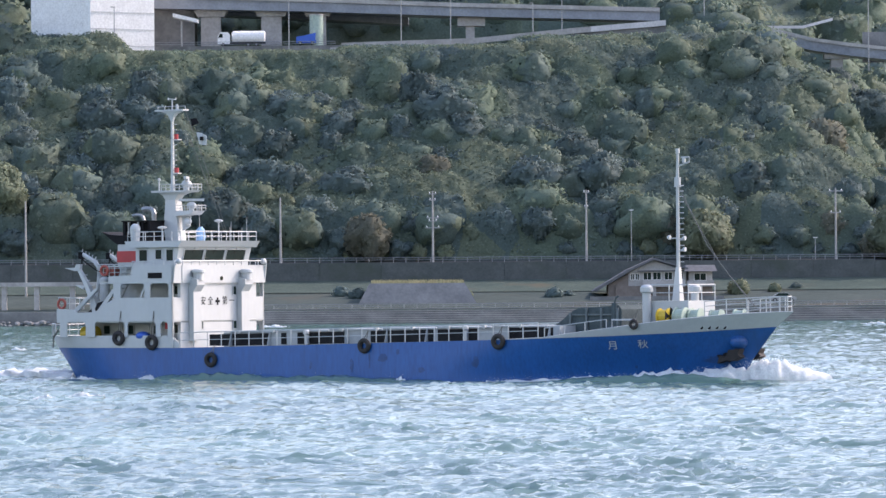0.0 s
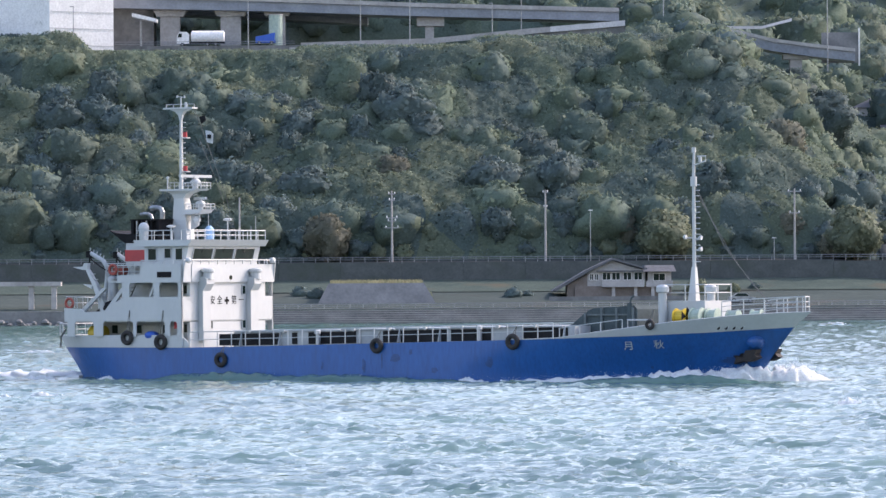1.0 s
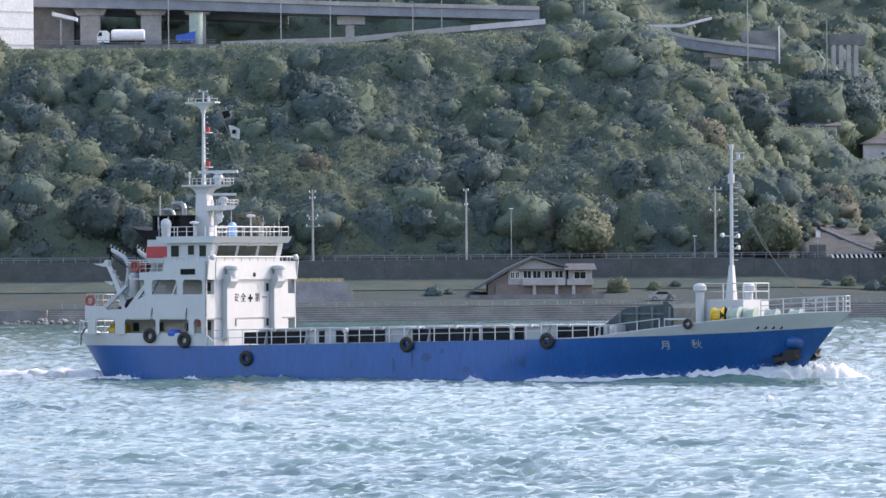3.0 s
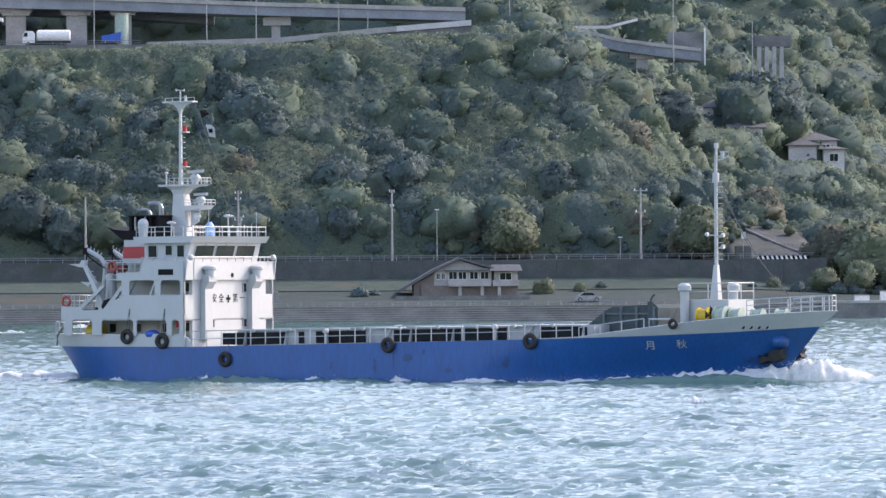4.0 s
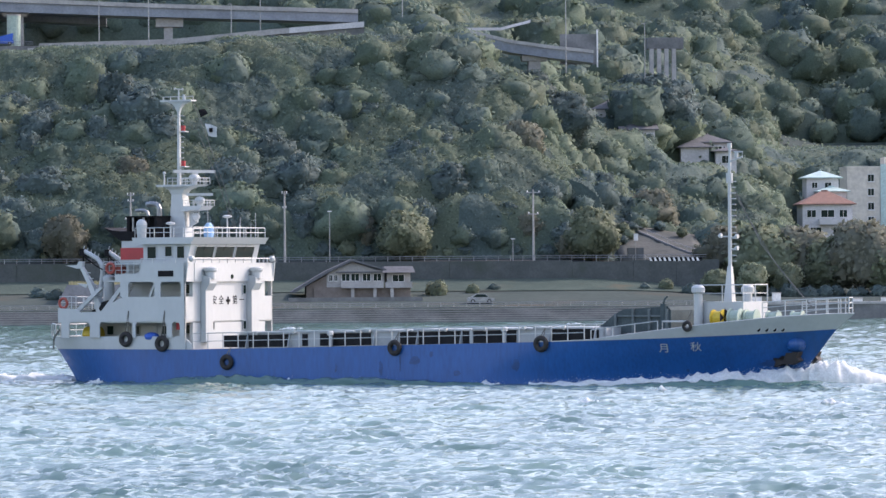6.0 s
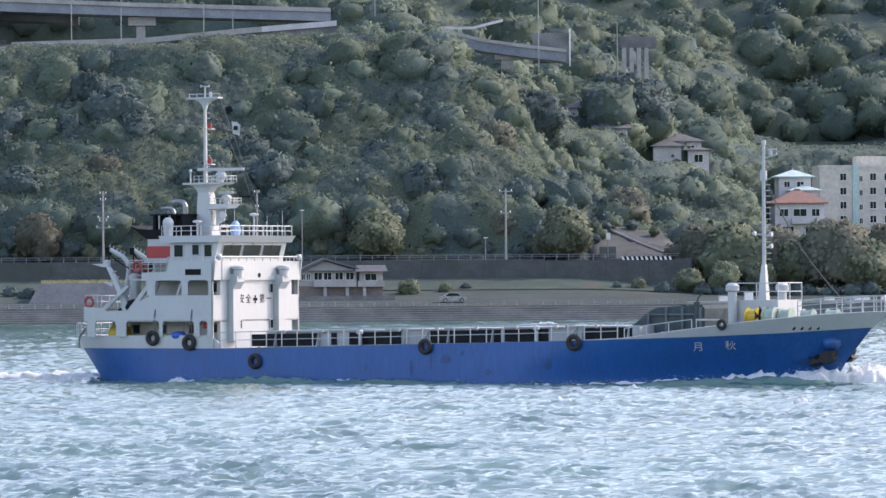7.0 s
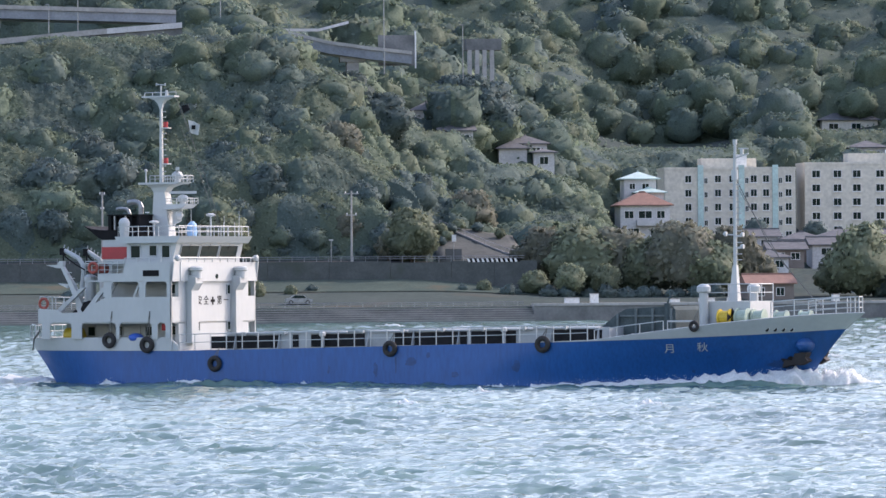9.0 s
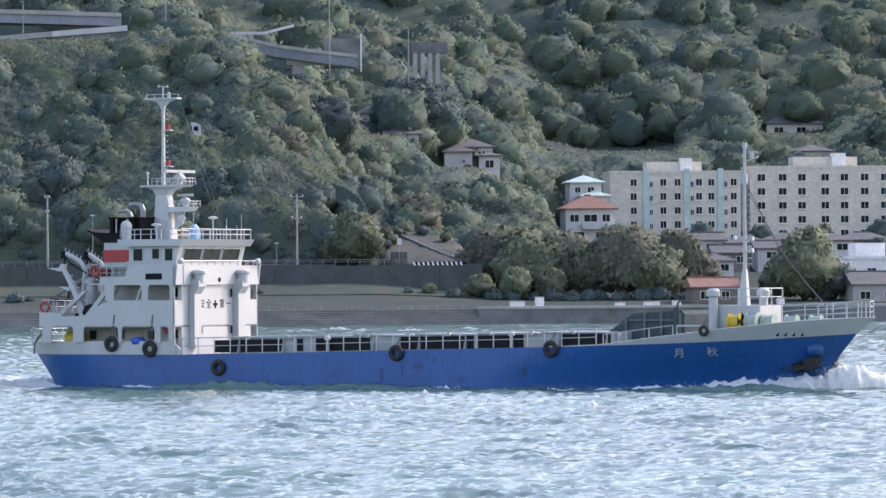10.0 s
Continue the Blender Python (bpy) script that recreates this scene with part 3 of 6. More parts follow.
# single trees by the shore and the road
for k, x, y, s in ((4, 43.0, 795.5, 1.5), (0, 37.5, 801, 0.7), (5, -12.5, 796.3, 1.15), (1, -7.5, 798, 0.6), (4, -4.0, 797, 0.45), (4, 74.0, 794.3, 1.5), (5, 70.5, 797, 0.7),
                   (5, 96.0, 793, 1.5), (4, 101.5, 790, 2.1), (5, 107.5, 791, 1.95), (4, 112.0, 786, 1.6), (5, 117.0, 783, 1.85), (4, 121.5, 782, 1.75), (5, 126.0, 786, 1.6),
                   (4, 104.0, 778, 0.8), (4, 92.5, 779, 0.75), (4, 98.0, 777, 0.8), (4, 144.5, 771, 1.85), (4, 141.0, 774, 1.2), (3, 148.5, 772, 1.1), (2, 128.5, 792, 0.9), (5, 133.0, 800, 0.9),
                   (2, 160.0, 900, 0.8), (0, 131.5, 905, 0.9), (4, 137.5, 890, 0.8), (2, 150.0, 906, 0.75), (4, 173.0, 905, 0.7), (0, 184.0, 905, 0.8), (3, 122.0, 905, 1.0), (0, 168.0, 830, 0.9), (1, 186.0, 840, 1.1)):
    plant(KINDS[k], x, y, s)
# tall trees that stand before the feet of the columns and piers on the hill
TALL = [make_tree("tree", 17, 7.5, 16.0, LEAF, "tall evergreen tree with a deep green crown", 8000, 0.26), make_tree("tree", 18, 7.0, 15.0, LEAF_LIGHT, "tall leafy tree with a yellow-green crown", 8000, 0.26)]
for k, x, y, top in ((0, 97.0, 933, 48.4), (0, 101.6, 936, 48.6), (0, 69.5, 873, 45.6), (0, 75.0, 873, 45.2)):
    plant(TALL[k], x, y, min(1.5, max(0.4, (top - ground_z(x, y)) / 15.0)))
bush = make_tree("shrub", 31, 1.9, 3.4, LEAF_LIGHT, "rounded yellow-green shrub on the bank", 600, 0.16, False, "shrubs on the bank")
bush2 = make_tree("shrub", 32, 1.9, 3.0, LEAF, "rounded dark green shrub on the bank", 600, 0.16, False, "shrubs on the bank")
for k, x, y, s in ((0, 46.8, 771, 1.25), (0, 52.8, 774, 0.7), (1, 17.5, 768, 1.0), (1, 20.0, 770, 0.6), (1, -13.5, 768, 0.9), (1, -16.0, 772, 1.1), (0, 84.5, 780, 0.8), (1, 88.0, 776, 0.9), (1, 81.0, 779, 0.6),
                   (1, 56.5, 778, 0.6), (0, 76.8, 809, 0.9), (1, 75.5, 811, 1.0), (1, 76.5, 814, 1.2), (1, 74.0, 813, 0.9), (1, 136.0, 752, 0.5), (0, 4.0, 770, 0.5)):
    plant((bush, bush2)[k], x, y, s)
for i in range(75):
    x = -92 + i * 2.3 + random.uniform(-0.8, 0.8)
    if not 78 < x < 95:
        plant((bush2, bush2, bush)[random.randrange(3)], x, 798.5 + random.uniform(0, 3.0), random.uniform(0.6, 1.3))
for i in range(16):
    plant(bush2, 95 + i * 2.1 + random.uniform(-0.7, 0.7), 775 + random.uniform(0, 4), random.uniform(0.7, 1.2))
for i, kind in enumerate(KINDS + TALL + [bush, bush2]):
    kind.location = (-98 + 3.4 * i, 806, ground_z(-98 + 3.4 * i, 806) - 0.6)


# ---- the far shore ----
def revetment():
    st = thing("stepped_revetment", "long stepped concrete revetment along the water's edge", "sea wall", kind="structure")
    for k in range(7):
        z0, z1 = -1.2 if k == 0 else k * 0.34 - 0.02, (k + 1) * 0.34
        part("step", Build().box(-42, 88, 739.5 + k * 0.85, 746.5, z0, z1 - 0.05), CONCRETE_DARK, st)
        part("step_nosing", Build().box(-42, 88, 739.46 + k * 0.85, 739.9 + k * 0.85, z1 - 0.05, z1 + 0.01), CONCRETE, st)
    b = Build()
    b.tube([(-40, 746, 3.0), (87, 746, 3.0)], 0.05).tube([(-40, 746, 2.7), (87, 746, 2.7)], 0.035)
    rail = part("railing", b, STEEL, st)
    for i in range(64):
        part("post", Build().cyl((-40 + i * 2, 746, 2.3), (-40 + i * 2, 746, 3.02), 0.05, 0.05, 6), STEEL, rail)


revetment()
sw = thing("sea_wall", "grey concrete sea wall with a pale coping", "sea wall", kind="structure")
part("wall", Build().box(88.02, 300, 741.5, 745.5, -1.5, 2.35), CONCRETE_DARK, sw)
for i in range(26):
    part("coping_block", Build().box(88.0 + i * 4, 91.96 + i * 4, 741.35, 745.0, 2.36, 2.75), CONCRETE, sw)
sw = thing("sea_wall", "dark weathered concrete sea wall beside rubble", "sea wall", kind="structure")
part("wall", Build().box(-300, -42.05, 741.0, 746.0, -1.5, 2.2), CONCRETE_DARK, sw)
b = Build()
rk = random.Random(3)
for i in range(260):
    x, y = rk.uniform(-110, -38), rk.uniform(738.4, 741.0)
    r = rk.uniform(0.25, 0.7)
    b.turned([(0.05, -r * 0.6), (r * rk.uniform(0.7, 1), -r * 0.2), (r * rk.uniform(0.6, 1), r * 0.25), (0.08, r * 0.6)], (x, y, rk.uniform(-0.2, 0.7)), 6)
structure("rubble", b, CONCRETE_DARK, "dark rocks heaped at the foot of the sea wall", "rocks", kind="stuff")
# elevated walkway slab on legs
wk = thing("walkway", "low grey concrete walkway slab on square legs", "walkway", kind="structure")
part("slab", Build().box(-84, -52.5, 748, 751, 6.1, 6.75), CONCRETE, wk)
for x in (-80, -74, -68, -63, -57.5, -54):
    part("leg", Build().box(x, x + 0.8, 748.4, 749.3, 2.0, 6.1), CONCRETE, wk)
# masonry platform with a grassy top
pl = thing("masonry_platform", "sloping stone masonry platform with dry grass on top", "wall", kind="structure")
part("body", Build().add([(-13.5, 757, 2.4), (5.6, 757, 2.4), (5.6, 770, 2.4), (-13.5, 770, 2.4), (-11.5, 759.5, 6.2), (3.4, 759.5, 6.2), (3.4, 770, 6.2), (-11.5, 770, 6.2)],
                         [(3, 2, 1, 0), (4, 5, 6, 7), (0, 1, 5, 4), (1, 2, 6, 5), (2, 3, 7, 6), (3, 0, 4, 7)]), CONCRETE_DARK, pl)
b = Build()
for i in range(900):
    x, y, h = rk.uniform(-11.2, 3.2), rk.uniform(759.6, 769), rk.uniform(0.25, 0.7)
    b.add([(x - 0.12, y, 6.15), (x + 0.12, y, 6.15), (x + rk.uniform(-0.2, 0.2), y, 6.2 + h)], [(0, 1, 2)])
structure("dry_grass", b, STRAW, "dry straw-coloured grass on the masonry platform", "grass", kind="stuff")
# grass bank below the road
b = Build()
n = 60
b.add([(-100 + i * 3.3, y, ground_z(-100 + i * 3.3, y) + 0.12) for y in (776.2, 780, 784, 787.1) for i in range(n + 1)], [(j * (n + 1) + i, j * (n + 1) + i + 1, (j + 1) * (n + 1) + i + 1, (j + 1) * (n + 1) + i) for j in range(3) for i in range(n)])
structure("grass_bank", b, GRASS, "dull green grass bank below the shore road", "bank")
# shore road, its wall and guard rail
road_xs = [-140 + 10 * i for i in range(23)] + [87, 94]
b = Build().add([(x, y, max(ground_z(x, y) + 0.08, 9.4)) for y in (788.2, 796.2) for x in road_xs], [(i, i + 1, 25 + i + 1, 25 + i) for i in range(24)])
structure("road", b, ASPHALT, "asphalt shore road behind a low wall", "road")
rw = thing("road_wall", "dark retaining wall along the shore road", "wall", kind="structure")
for i in range(22):
    x = -140 + i * 10
    part("wall_panel", Build().box(x, x + 9.96, 787.2, 788.1, ground_z(x, 787.2) - 0.8, ground_z(x + 5, 788.1) + 0.28), MOSSY, rw)
for x0, x1 in ((80, 86.96), (87, 94)):
    part("wall_panel", Build().box(x0, x1, 787.2, 788.1, min(ground_z(x0, 787.2), ground_z(x1, 787.2)) - 0.8, 9.55), MOSSY, rw)
part("wall_panel", Build().box(93.2, 94.0, 788.11, 796.4, ground_z(94, 792) - 1.2, 9.38), MOSSY, rw)
gr = part("guard_rail", Build().tube([(-140, 787.9, 10.35), (92, 787.9, 10.35)], 0.05).tube([(-140, 787.9, 10.0), (92, 787.9, 10.0)], 0.04), STEEL, rw)
for i in range(116):
    part("guard_post", Build().cyl((-140 + i * 2, 787.9, 9.3), (-140 + i * 2, 787.9, 10.4), 0.05, 0.05, 5), STEEL, gr)
# black and white striped barrier
zb = thing("striped_barrier", "low barrier painted in slanting black and white stripes", "barrier")
part("board", Build().box(82.6, 91.2, 787.2, 787.4, 9.35, 9.95), BLACK, zb)
for i in range(11):
    x = 82.7 + i * 0.77
    part("stripe", Build().prism([(x, 9.37), (x + 0.4, 9.37), (x + 0.15, 9.93), (x - 0.25 + 0.1, 9.93)], "y", 787.14, 787.19), PAINT_WHITE, zb)
# bare slope with a path behind the barrier
def slope_z(x, y):
    f = (x - 79) / 14.5
    return 9.45 + (y - 797) / 21 * (6.8 * (1 - f) + 4.4 * f) + 0.25 * noise.noise((x * 0.5, y * 0.5, 8.0))


b = Build()
b.loft([[(x, 797, 4)] + [(x, 797 + 1.5 * k, slope_z(x, 797 + 1.5 * k)) for k in range(15)] + [(x, 818.5, 4)] for x in [79 + 1.45 * i for i in range(11)]])
structure("bare_slope", b, EARTH, "bare grey-brown earth slope with a path", "slope", True)
ps = thing("path_wall", "dark concrete kerb climbing the bare slope", "wall", kind="structure")
pts = [(x, y, slope_z(x, y) + 0.1) for x, y in ((92.6, 799.5), (90.5, 803), (87.8, 807.5), (84.8, 812), (81.0, 817))]
part("kerb", Build().tube(pts, 0.26, 6), CONCRETE_DARK, ps)
part("handrail", Build().tube([(x, y - 0.3, z + 0.9) for x, y, z in pts], 0.045, 5), STEEL, ps)
for x, y, z in pts:
    part("rail_post", Build().cyl((x, y - 0.3, z - 0.3), (x, y - 0.3, z + 0.9), 0.04, 0.04, 5), STEEL, ps)
for k, x, y, sc in ((1, 80.2, 806, 0.6), (0, 81.6, 809, 0.7), (0, 80.6, 812, 0.8), (1, 82.6, 814, 0.7), (0, 84.2, 816.5, 0.8), (1, 87.5, 817, 0.7), (0, 91.0, 814, 0.6)):
    plant((bush, bush2)[k], x, y, sc, slope_z(x, y) + 0.5)
sg = thing("sign_post", "small grey sign post by the bare slope", "sign", kind="")
part("post", Build().cyl((81.4, 797.5, 9.6), (81.4, 797.5, 14.0), 0.07), STEEL, sg)
part("board", Build().box(81.1, 81.8, 797.35, 797.45, 12.8, 13.9), PAINT_WHITE, sg)
part("stone_block", Build().box(80.2, 82.8, 798, 799.6, 9.5, 11.6), CONCRETE_DARK, sg)


# ---- poles and lamps ----
def utility_pole(x, y, z, h, arms, label):
    p = thing("utility_pole", label, "pole", "poles along the shore road", at=Matrix.Translation((x, y, z)))
    part("shaft", Build().cyl((0, 0, -0.5), (0, 0, h), 0.2, 0.12, 8), CONCRETE, p)
    for k, (zz, w) in enumerate(arms):
        part("crossarm", Build().box(-w, w, -0.06, 0.06, h - zz - 0.08, h - zz + 0.08), STEEL, p)
        for s in (-1, 0, 1):
            part("insulator", Build().turned([(0.06, 0), (0.09, 0.1), (0.05, 0.28)], (s * w * 0.8, 0, h - zz + 0.08), 6), PAINT_WHITE, p)
    return p


for x, y, z, h, arms in ((-26.4, 791, 9.7, 10.6, ()), (-1.6, 791, 9.8, 11.4, ((0.5, 0.6), (1.5, 0.5), (4.4, 1.0), (4.9, 0.7), (6.0, 1.2))), (23.4, 791, 9.7, 11.5, ((0.4, 0.45), (2.8, 0.3))), (64.0, 791, 9.6, 11.6, ((0.5, 1.2), (4.0, 0.9))), (-66.5, 775, 4.4, 15.3, ())):
    utility_pole(x, y, z, h, arms, "grey concrete utility pole with short crossarms" if arms else "plain grey concrete pole")
for x, z, h in ((30.8, 9.6, 8.2), (60.8, 9.6, 3.5)):
    p = thing("street_lamp", "thin grey street lamp beside the shore road", "lamp", "street lamps", at=Matrix.Translation((x, 793, z)))
    part("post", Build().cyl((0, 0, -0.3), (0, 0, h), 0.09, 0.06, 6), STEEL, p)
    part("lamp_head", Build().box(-0.35, 0.35, -0.15, 0.15, h, h + 0.14), PAINT_WHITE, p)


# ---- houses ----
def window_at(parent, x0, x1, y, z0, z1, frame=PAINT_WHITE, sill=False):
    w = part("window", Build().box(x0, x1, y - 0.02, y + 0.1, z0, z1), GLASS, parent)
    b = Build().box(x0 - 0.08, x0, y - 0.06, y + 0.05, z0 - 0.08, z1 + 0.08).box(x1, x1 + 0.08, y - 0.06, y + 0.05, z0 - 0.08, z1 + 0.08)
    b.box(x0, x1, y - 0.06, y + 0.05, z1, z1 + 0.08).box(x0, x1, y - 0.06, y + 0.05, z0 - 0.08, z0).box((x0 + x1) / 2 - 0.03, (x0 + x1) / 2 + 0.03, y - 0.05, y + 0.04, z0, z1)
    part("frame", b, frame, w)
    if sill:
        part("sill", Build().box(x0 - 0.15, x1 + 0.15, y - 0.22, y - 0.02, z0 - 0.2, z0 - 0.09), PAINT_WHITE, w)
    return w


def house_block(parent, x0, x1, y0, y1, z0, z1, wall, roof, rise, hip=True, eave=0.7, rows=()):
    part("wall", Build().box(x0, x1, y0, y1, z0, z1), wall, parent)
    a, b_, c, d = x0 - eave, x1 + eave, y0 - eave, y1 + eave
    k = min(b_ - a, d - c) / 2
    if hip:
        r0, r1 = (a + k, b_ - k) if b_ - a > d - c else ((a + b_) / 2 - 0.1, (a + b_) / 2 + 0.1)
        ya, yb = ((c + d) / 2, (c + d) / 2) if b_ - a > d - c else (c + k, d - k)
    else:
        r0, r1, ya, yb = a, b_, (c + d) / 2, (c + d) / 2
    v = [(a, c, z1), (b_, c, z1), (b_, d, z1), (a, d, z1), (a, c, z1 + 0.18), (b_, c, z1 + 0.18), (b_, d, z1 + 0.18), (a, d, z1 + 0.18), (r0, ya, z1 + rise), (r1, ya, z1 + rise), (r1, yb, z1 + rise), (r0, yb, z1 + rise)]
    f = [(3, 2, 1, 0), (0, 1, 5, 4), (1, 2, 6, 5), (2, 3, 7, 6), (3, 0, 4, 7), (4, 5, 9, 8), (5, 6, 10, 9), (6, 7, 11, 10), (7, 4, 8, 11), (8, 9, 10, 11)]
    rf = part("roof", Build().add(v, f), roof, parent)
    part("ridge", Build().cyl((r0, ya, z1 + rise + 0.05), (r1, yb, z1 + rise + 0.05), 0.16, 0.16, 6), roof, rf)
    for zz, hh, xs in rows:
        for xa, xb in xs:
            window_at(parent, xa, xb, y0 - 0.06, zz, zz + hh)


# the shore house: a gable over a long lean-to slope, and a wing with a flat-hipped roof
sh = thing("shore_house", "two-storey shore house with a long sloping grey tile roof", "house")
part("lower_wall", Build().box(27.2, 42.4, 765, 774, 3.2, 5.5), WALL_DARK, sh)
part("upper_wall", Build().prism([(29.2, 5.5), (38.2, 5.5), (38.2, 8.1), (36.9, 8.2), (33.2, 9.5), (29.2, 7.6)], "y", 765.4, 774), WALL_GREY, sh)
part("gable_roof", Build().prism([(23.6, 4.75), (24.2, 5.2), (28.9, 8.0), (33.2, 9.95), (38.6, 8.3), (38.6, 8.05), (33.2, 9.6), (28.9, 7.55), (24.2, 4.7)], "y", 764.4, 774.8), ROOF_GREY, sh, "grey tiled gable roof")
part("lean_to_wall", Build().prism([(26.0, 3.2), (29.2, 3.2), (29.2, 7.4), (26.0, 5.7)], "y", 765.5, 773.5), WALL_DARK, sh)
part("balcony", Build().box(31.4, 38.1, 763.9, 765.3, 5.35, 6.45), WALL_GREY, sh)
part("eave_band", Build().box(30.6, 38.4, 764.5, 765.3, 7.75, 7.95), ROOF_GREY, sh)
for x in (31.6, 33.1, 34.9, 36.6):
    window_at(sh, x, x + 1.2, 765.32, 6.5, 7.6)
for x in (29.6, 30.4):
    window_at(sh, x, x + 0.5, 765.32, 6.5, 7.4)
part("wing_wall", Build().box(38.7, 42.4, 765.2, 773, 5.5, 7.8), WALL_GREY, sh)
part("wing_balcony", Build().box(38.4, 42.6, 764.0, 765.1, 5.35, 6.3), WALL_GREY, sh)
part("wing_roof", Build().add([(37.9, 763.6, 7.75), (43.1, 763.6, 7.75), (43.1, 774, 7.75), (37.9, 774, 7.75), (38.3, 765.6, 8.75), (42.8, 765.6, 8.75), (42.8, 772.5, 8.75), (38.3, 772.5, 8.75)], [(3, 2, 1, 0), (4, 5, 6, 7), (0, 1, 5, 4), (1, 2, 6, 5), (2, 3, 7, 6), (3, 0, 4, 7)]), ROOF_GREY, sh)
window_at(sh, 39.6, 41.4, 765.12, 6.35, 7.4)
for x in (33.0, 36.5, 39.2):
    part("pillar", Build().box(x, x + 0.5, 764.2, 764.7, 3.2, 5.4), WALL_GREY, sh)
part("garden_wall", Build().box(23.0, 44.0, 760.0, 760.4, 2.9, 3.9), CONCRETE_DARK, sh)


# apartment blocks
def apartment(x0, x1, y, z0, label, teal, cols, win=1.15):
    a = thing("apartment_building", label, "apartment building", "apartment blocks")
    h = 2.72
    top = z0 + 5 * h + 0.5
    part("wall", Build().box(x0, x1, y, y + 10, z0 - 3, top), APT_CREAM, a)
    part("parapet", Build().box(x0 - 0.1, x1 + 0.1, y - 0.1, y + 10.1, top, top + 0.5), APT_CREAM, a)
    for fl in range(5):
        part("floor_band", Build().box(x0, x1, y - 0.05, y, z0 + fl * h + h - 0.12, z0 + fl * h + h), APT_CREAM, a)
    for xc in teal:
        part("stair_strip", Build().box(xc - 0.55, xc + 0.55, y - 0.28, y, z0 - 3, top + 0.9), APT_TEAL, a)
        for fl in range(5):
            window_at(a, xc + 0.75, xc + 1.35, y - 0.06, z0 + fl * h + 0.6, z0 + fl * h + 1.6)
    for xc in cols:
        for fl in range(5):
            window_at(a, xc - win / 2, xc + win / 2, y - 0.06, z0 + fl * h + 0.8, z0 + fl * h + 2.1, sill=True)
    part("roof_house", Build().box(x0 + (x1 - x0) * 0.3, x0 + (x1 - x0) * 0.72, y + 3, y + 8, top, top + 2.3), APT_CREAM, a)
    part("water_tank", Build().box(x0 + (x1 - x0) * 0.55, x0 + (x1 - x0) * 0.64, y + 2, y + 4, top, top + 3.0), PAINT_WHITE, a)
    return a


apartment(136.0, 161.6, 930, 13.3, "five-storey cream apartment block with pale teal stair strips", (143.0, 151.0, 157.6), (140.6, 146.4, 149.2, 153.4, 155.8, 160.2))
apartment(163.8, 194.0, 932, 14.2, "five-storey cream apartment block with rows of windows", (), (166.0, 170.2, 174.0, 178.6, 182.4, 186.4, 190.4), 1.5)
apartment(196.0, 222.0, 934, 14.6, "five-storey cream apartment block with rows of windows", (), (199.0, 203.0, 207.0, 211.0, 215.0, 219.0), 1.5)
# hillside and town houses
hs = thing("hillside_house", "white two-storey house with a red-brown tiled roof", "house", "hillside houses")
house_block(hs, 121.6, 130.8, 888, 896, 12, 19.9, HOUSE_WHITE, ROOF_RED, 2.6, rows=((17.6, 1.3, ((122.4, 124.0), (125.0, 127.4), (128.4, 129.8))), (14.4, 1.3, ((123.0, 125.0), (127.2, 129.4)))))
part("balcony", Build().box(124.5, 131.2, 886.6, 888, 16.2, 17.2), HOUSE_WHITE, hs)
hs = thing("hillside_house", "white house with a pale green stepped roof", "house", "hillside houses")
house_block(hs, 124.0, 130.0, 900, 906, 18, 25.0, HOUSE_WHITE, ROOF_TEAL, 1.5, rows=((23.2, 1.0, ((125.0, 126.0), (127.4, 128.6))),))
house_block(hs, 126.0, 131.0, 897, 901, 18, 22.4, HOUSE_WHITE, ROOF_TEAL, 1.0)
hs = thing("hillside_house", "white house with grey tiled hipped roofs", "house", "hillside houses")
house_block(hs, 103.6, 109.0, 928, 936, 24, 31.6, HOUSE_WHITE, ROOF_GREY, 1.6)
house_block(hs, 105.8, 113.4, 932, 940, 24, 32.6, HOUSE_WHITE, ROOF_GREY, 1.8, rows=((31.0, 0.9, ((107.4, 109.0), (110.4, 112.0))),))
house_block(hs, 110.2, 114.2, 927, 932, 24, 30.8, HOUSE_WHITE, ROOF_GREY, 0.8, rows=((28.6, 1.4, ((111.4, 113.0),)), (26.0, 1.4, ((111.4, 113.0),))))
hs = thing("hillside_house", "small white house with a grey tiled roof among trees", "house", "hillside houses")
house_block(hs, 84.4, 90.0, 900, 906, 33, 38.0, HOUSE_WHITE, ROOF_GREY, 1.8, rows=((36.0, 1.2, ((86.8, 87.6), (88.2, 89.2))),))
hs = thing("hillside_house", "low white house with a grey roof among trees", "house", "hillside houses")
house_block(hs, 89.0, 95.0, 894, 899, 31, 34.0, HOUSE_WHITE, ROOF_GREY, 1.0, False)
hs = thing("hillside_house", "low white house with a grey roof among trees", "house", "hillside houses")
house_block(hs, 78.0, 81.6, 898, 902, 35, 38.0, HOUSE_WHITE, ROOF_GREY, 1.2)
hs = thing("hillside_house", "wide grey house high on the hill", "house", "hillside houses")
house_block(hs, 188.4, 200.8, 1050, 1059, 33, 40.8, APT_CREAM, ROOF_GREY, 2.3, rows=((38.9, 1.2, ((190, 192), (195, 197))),))
hs = thing("hillside_house", "low grey-roofed house above the apartment blocks", "house", "hillside houses")
house_block(hs, 183.0, 190.0, 985, 992, 24, 33.0, HOUSE_WHITE, ROOF_GREY, 1.6)
tw = random.Random(21)
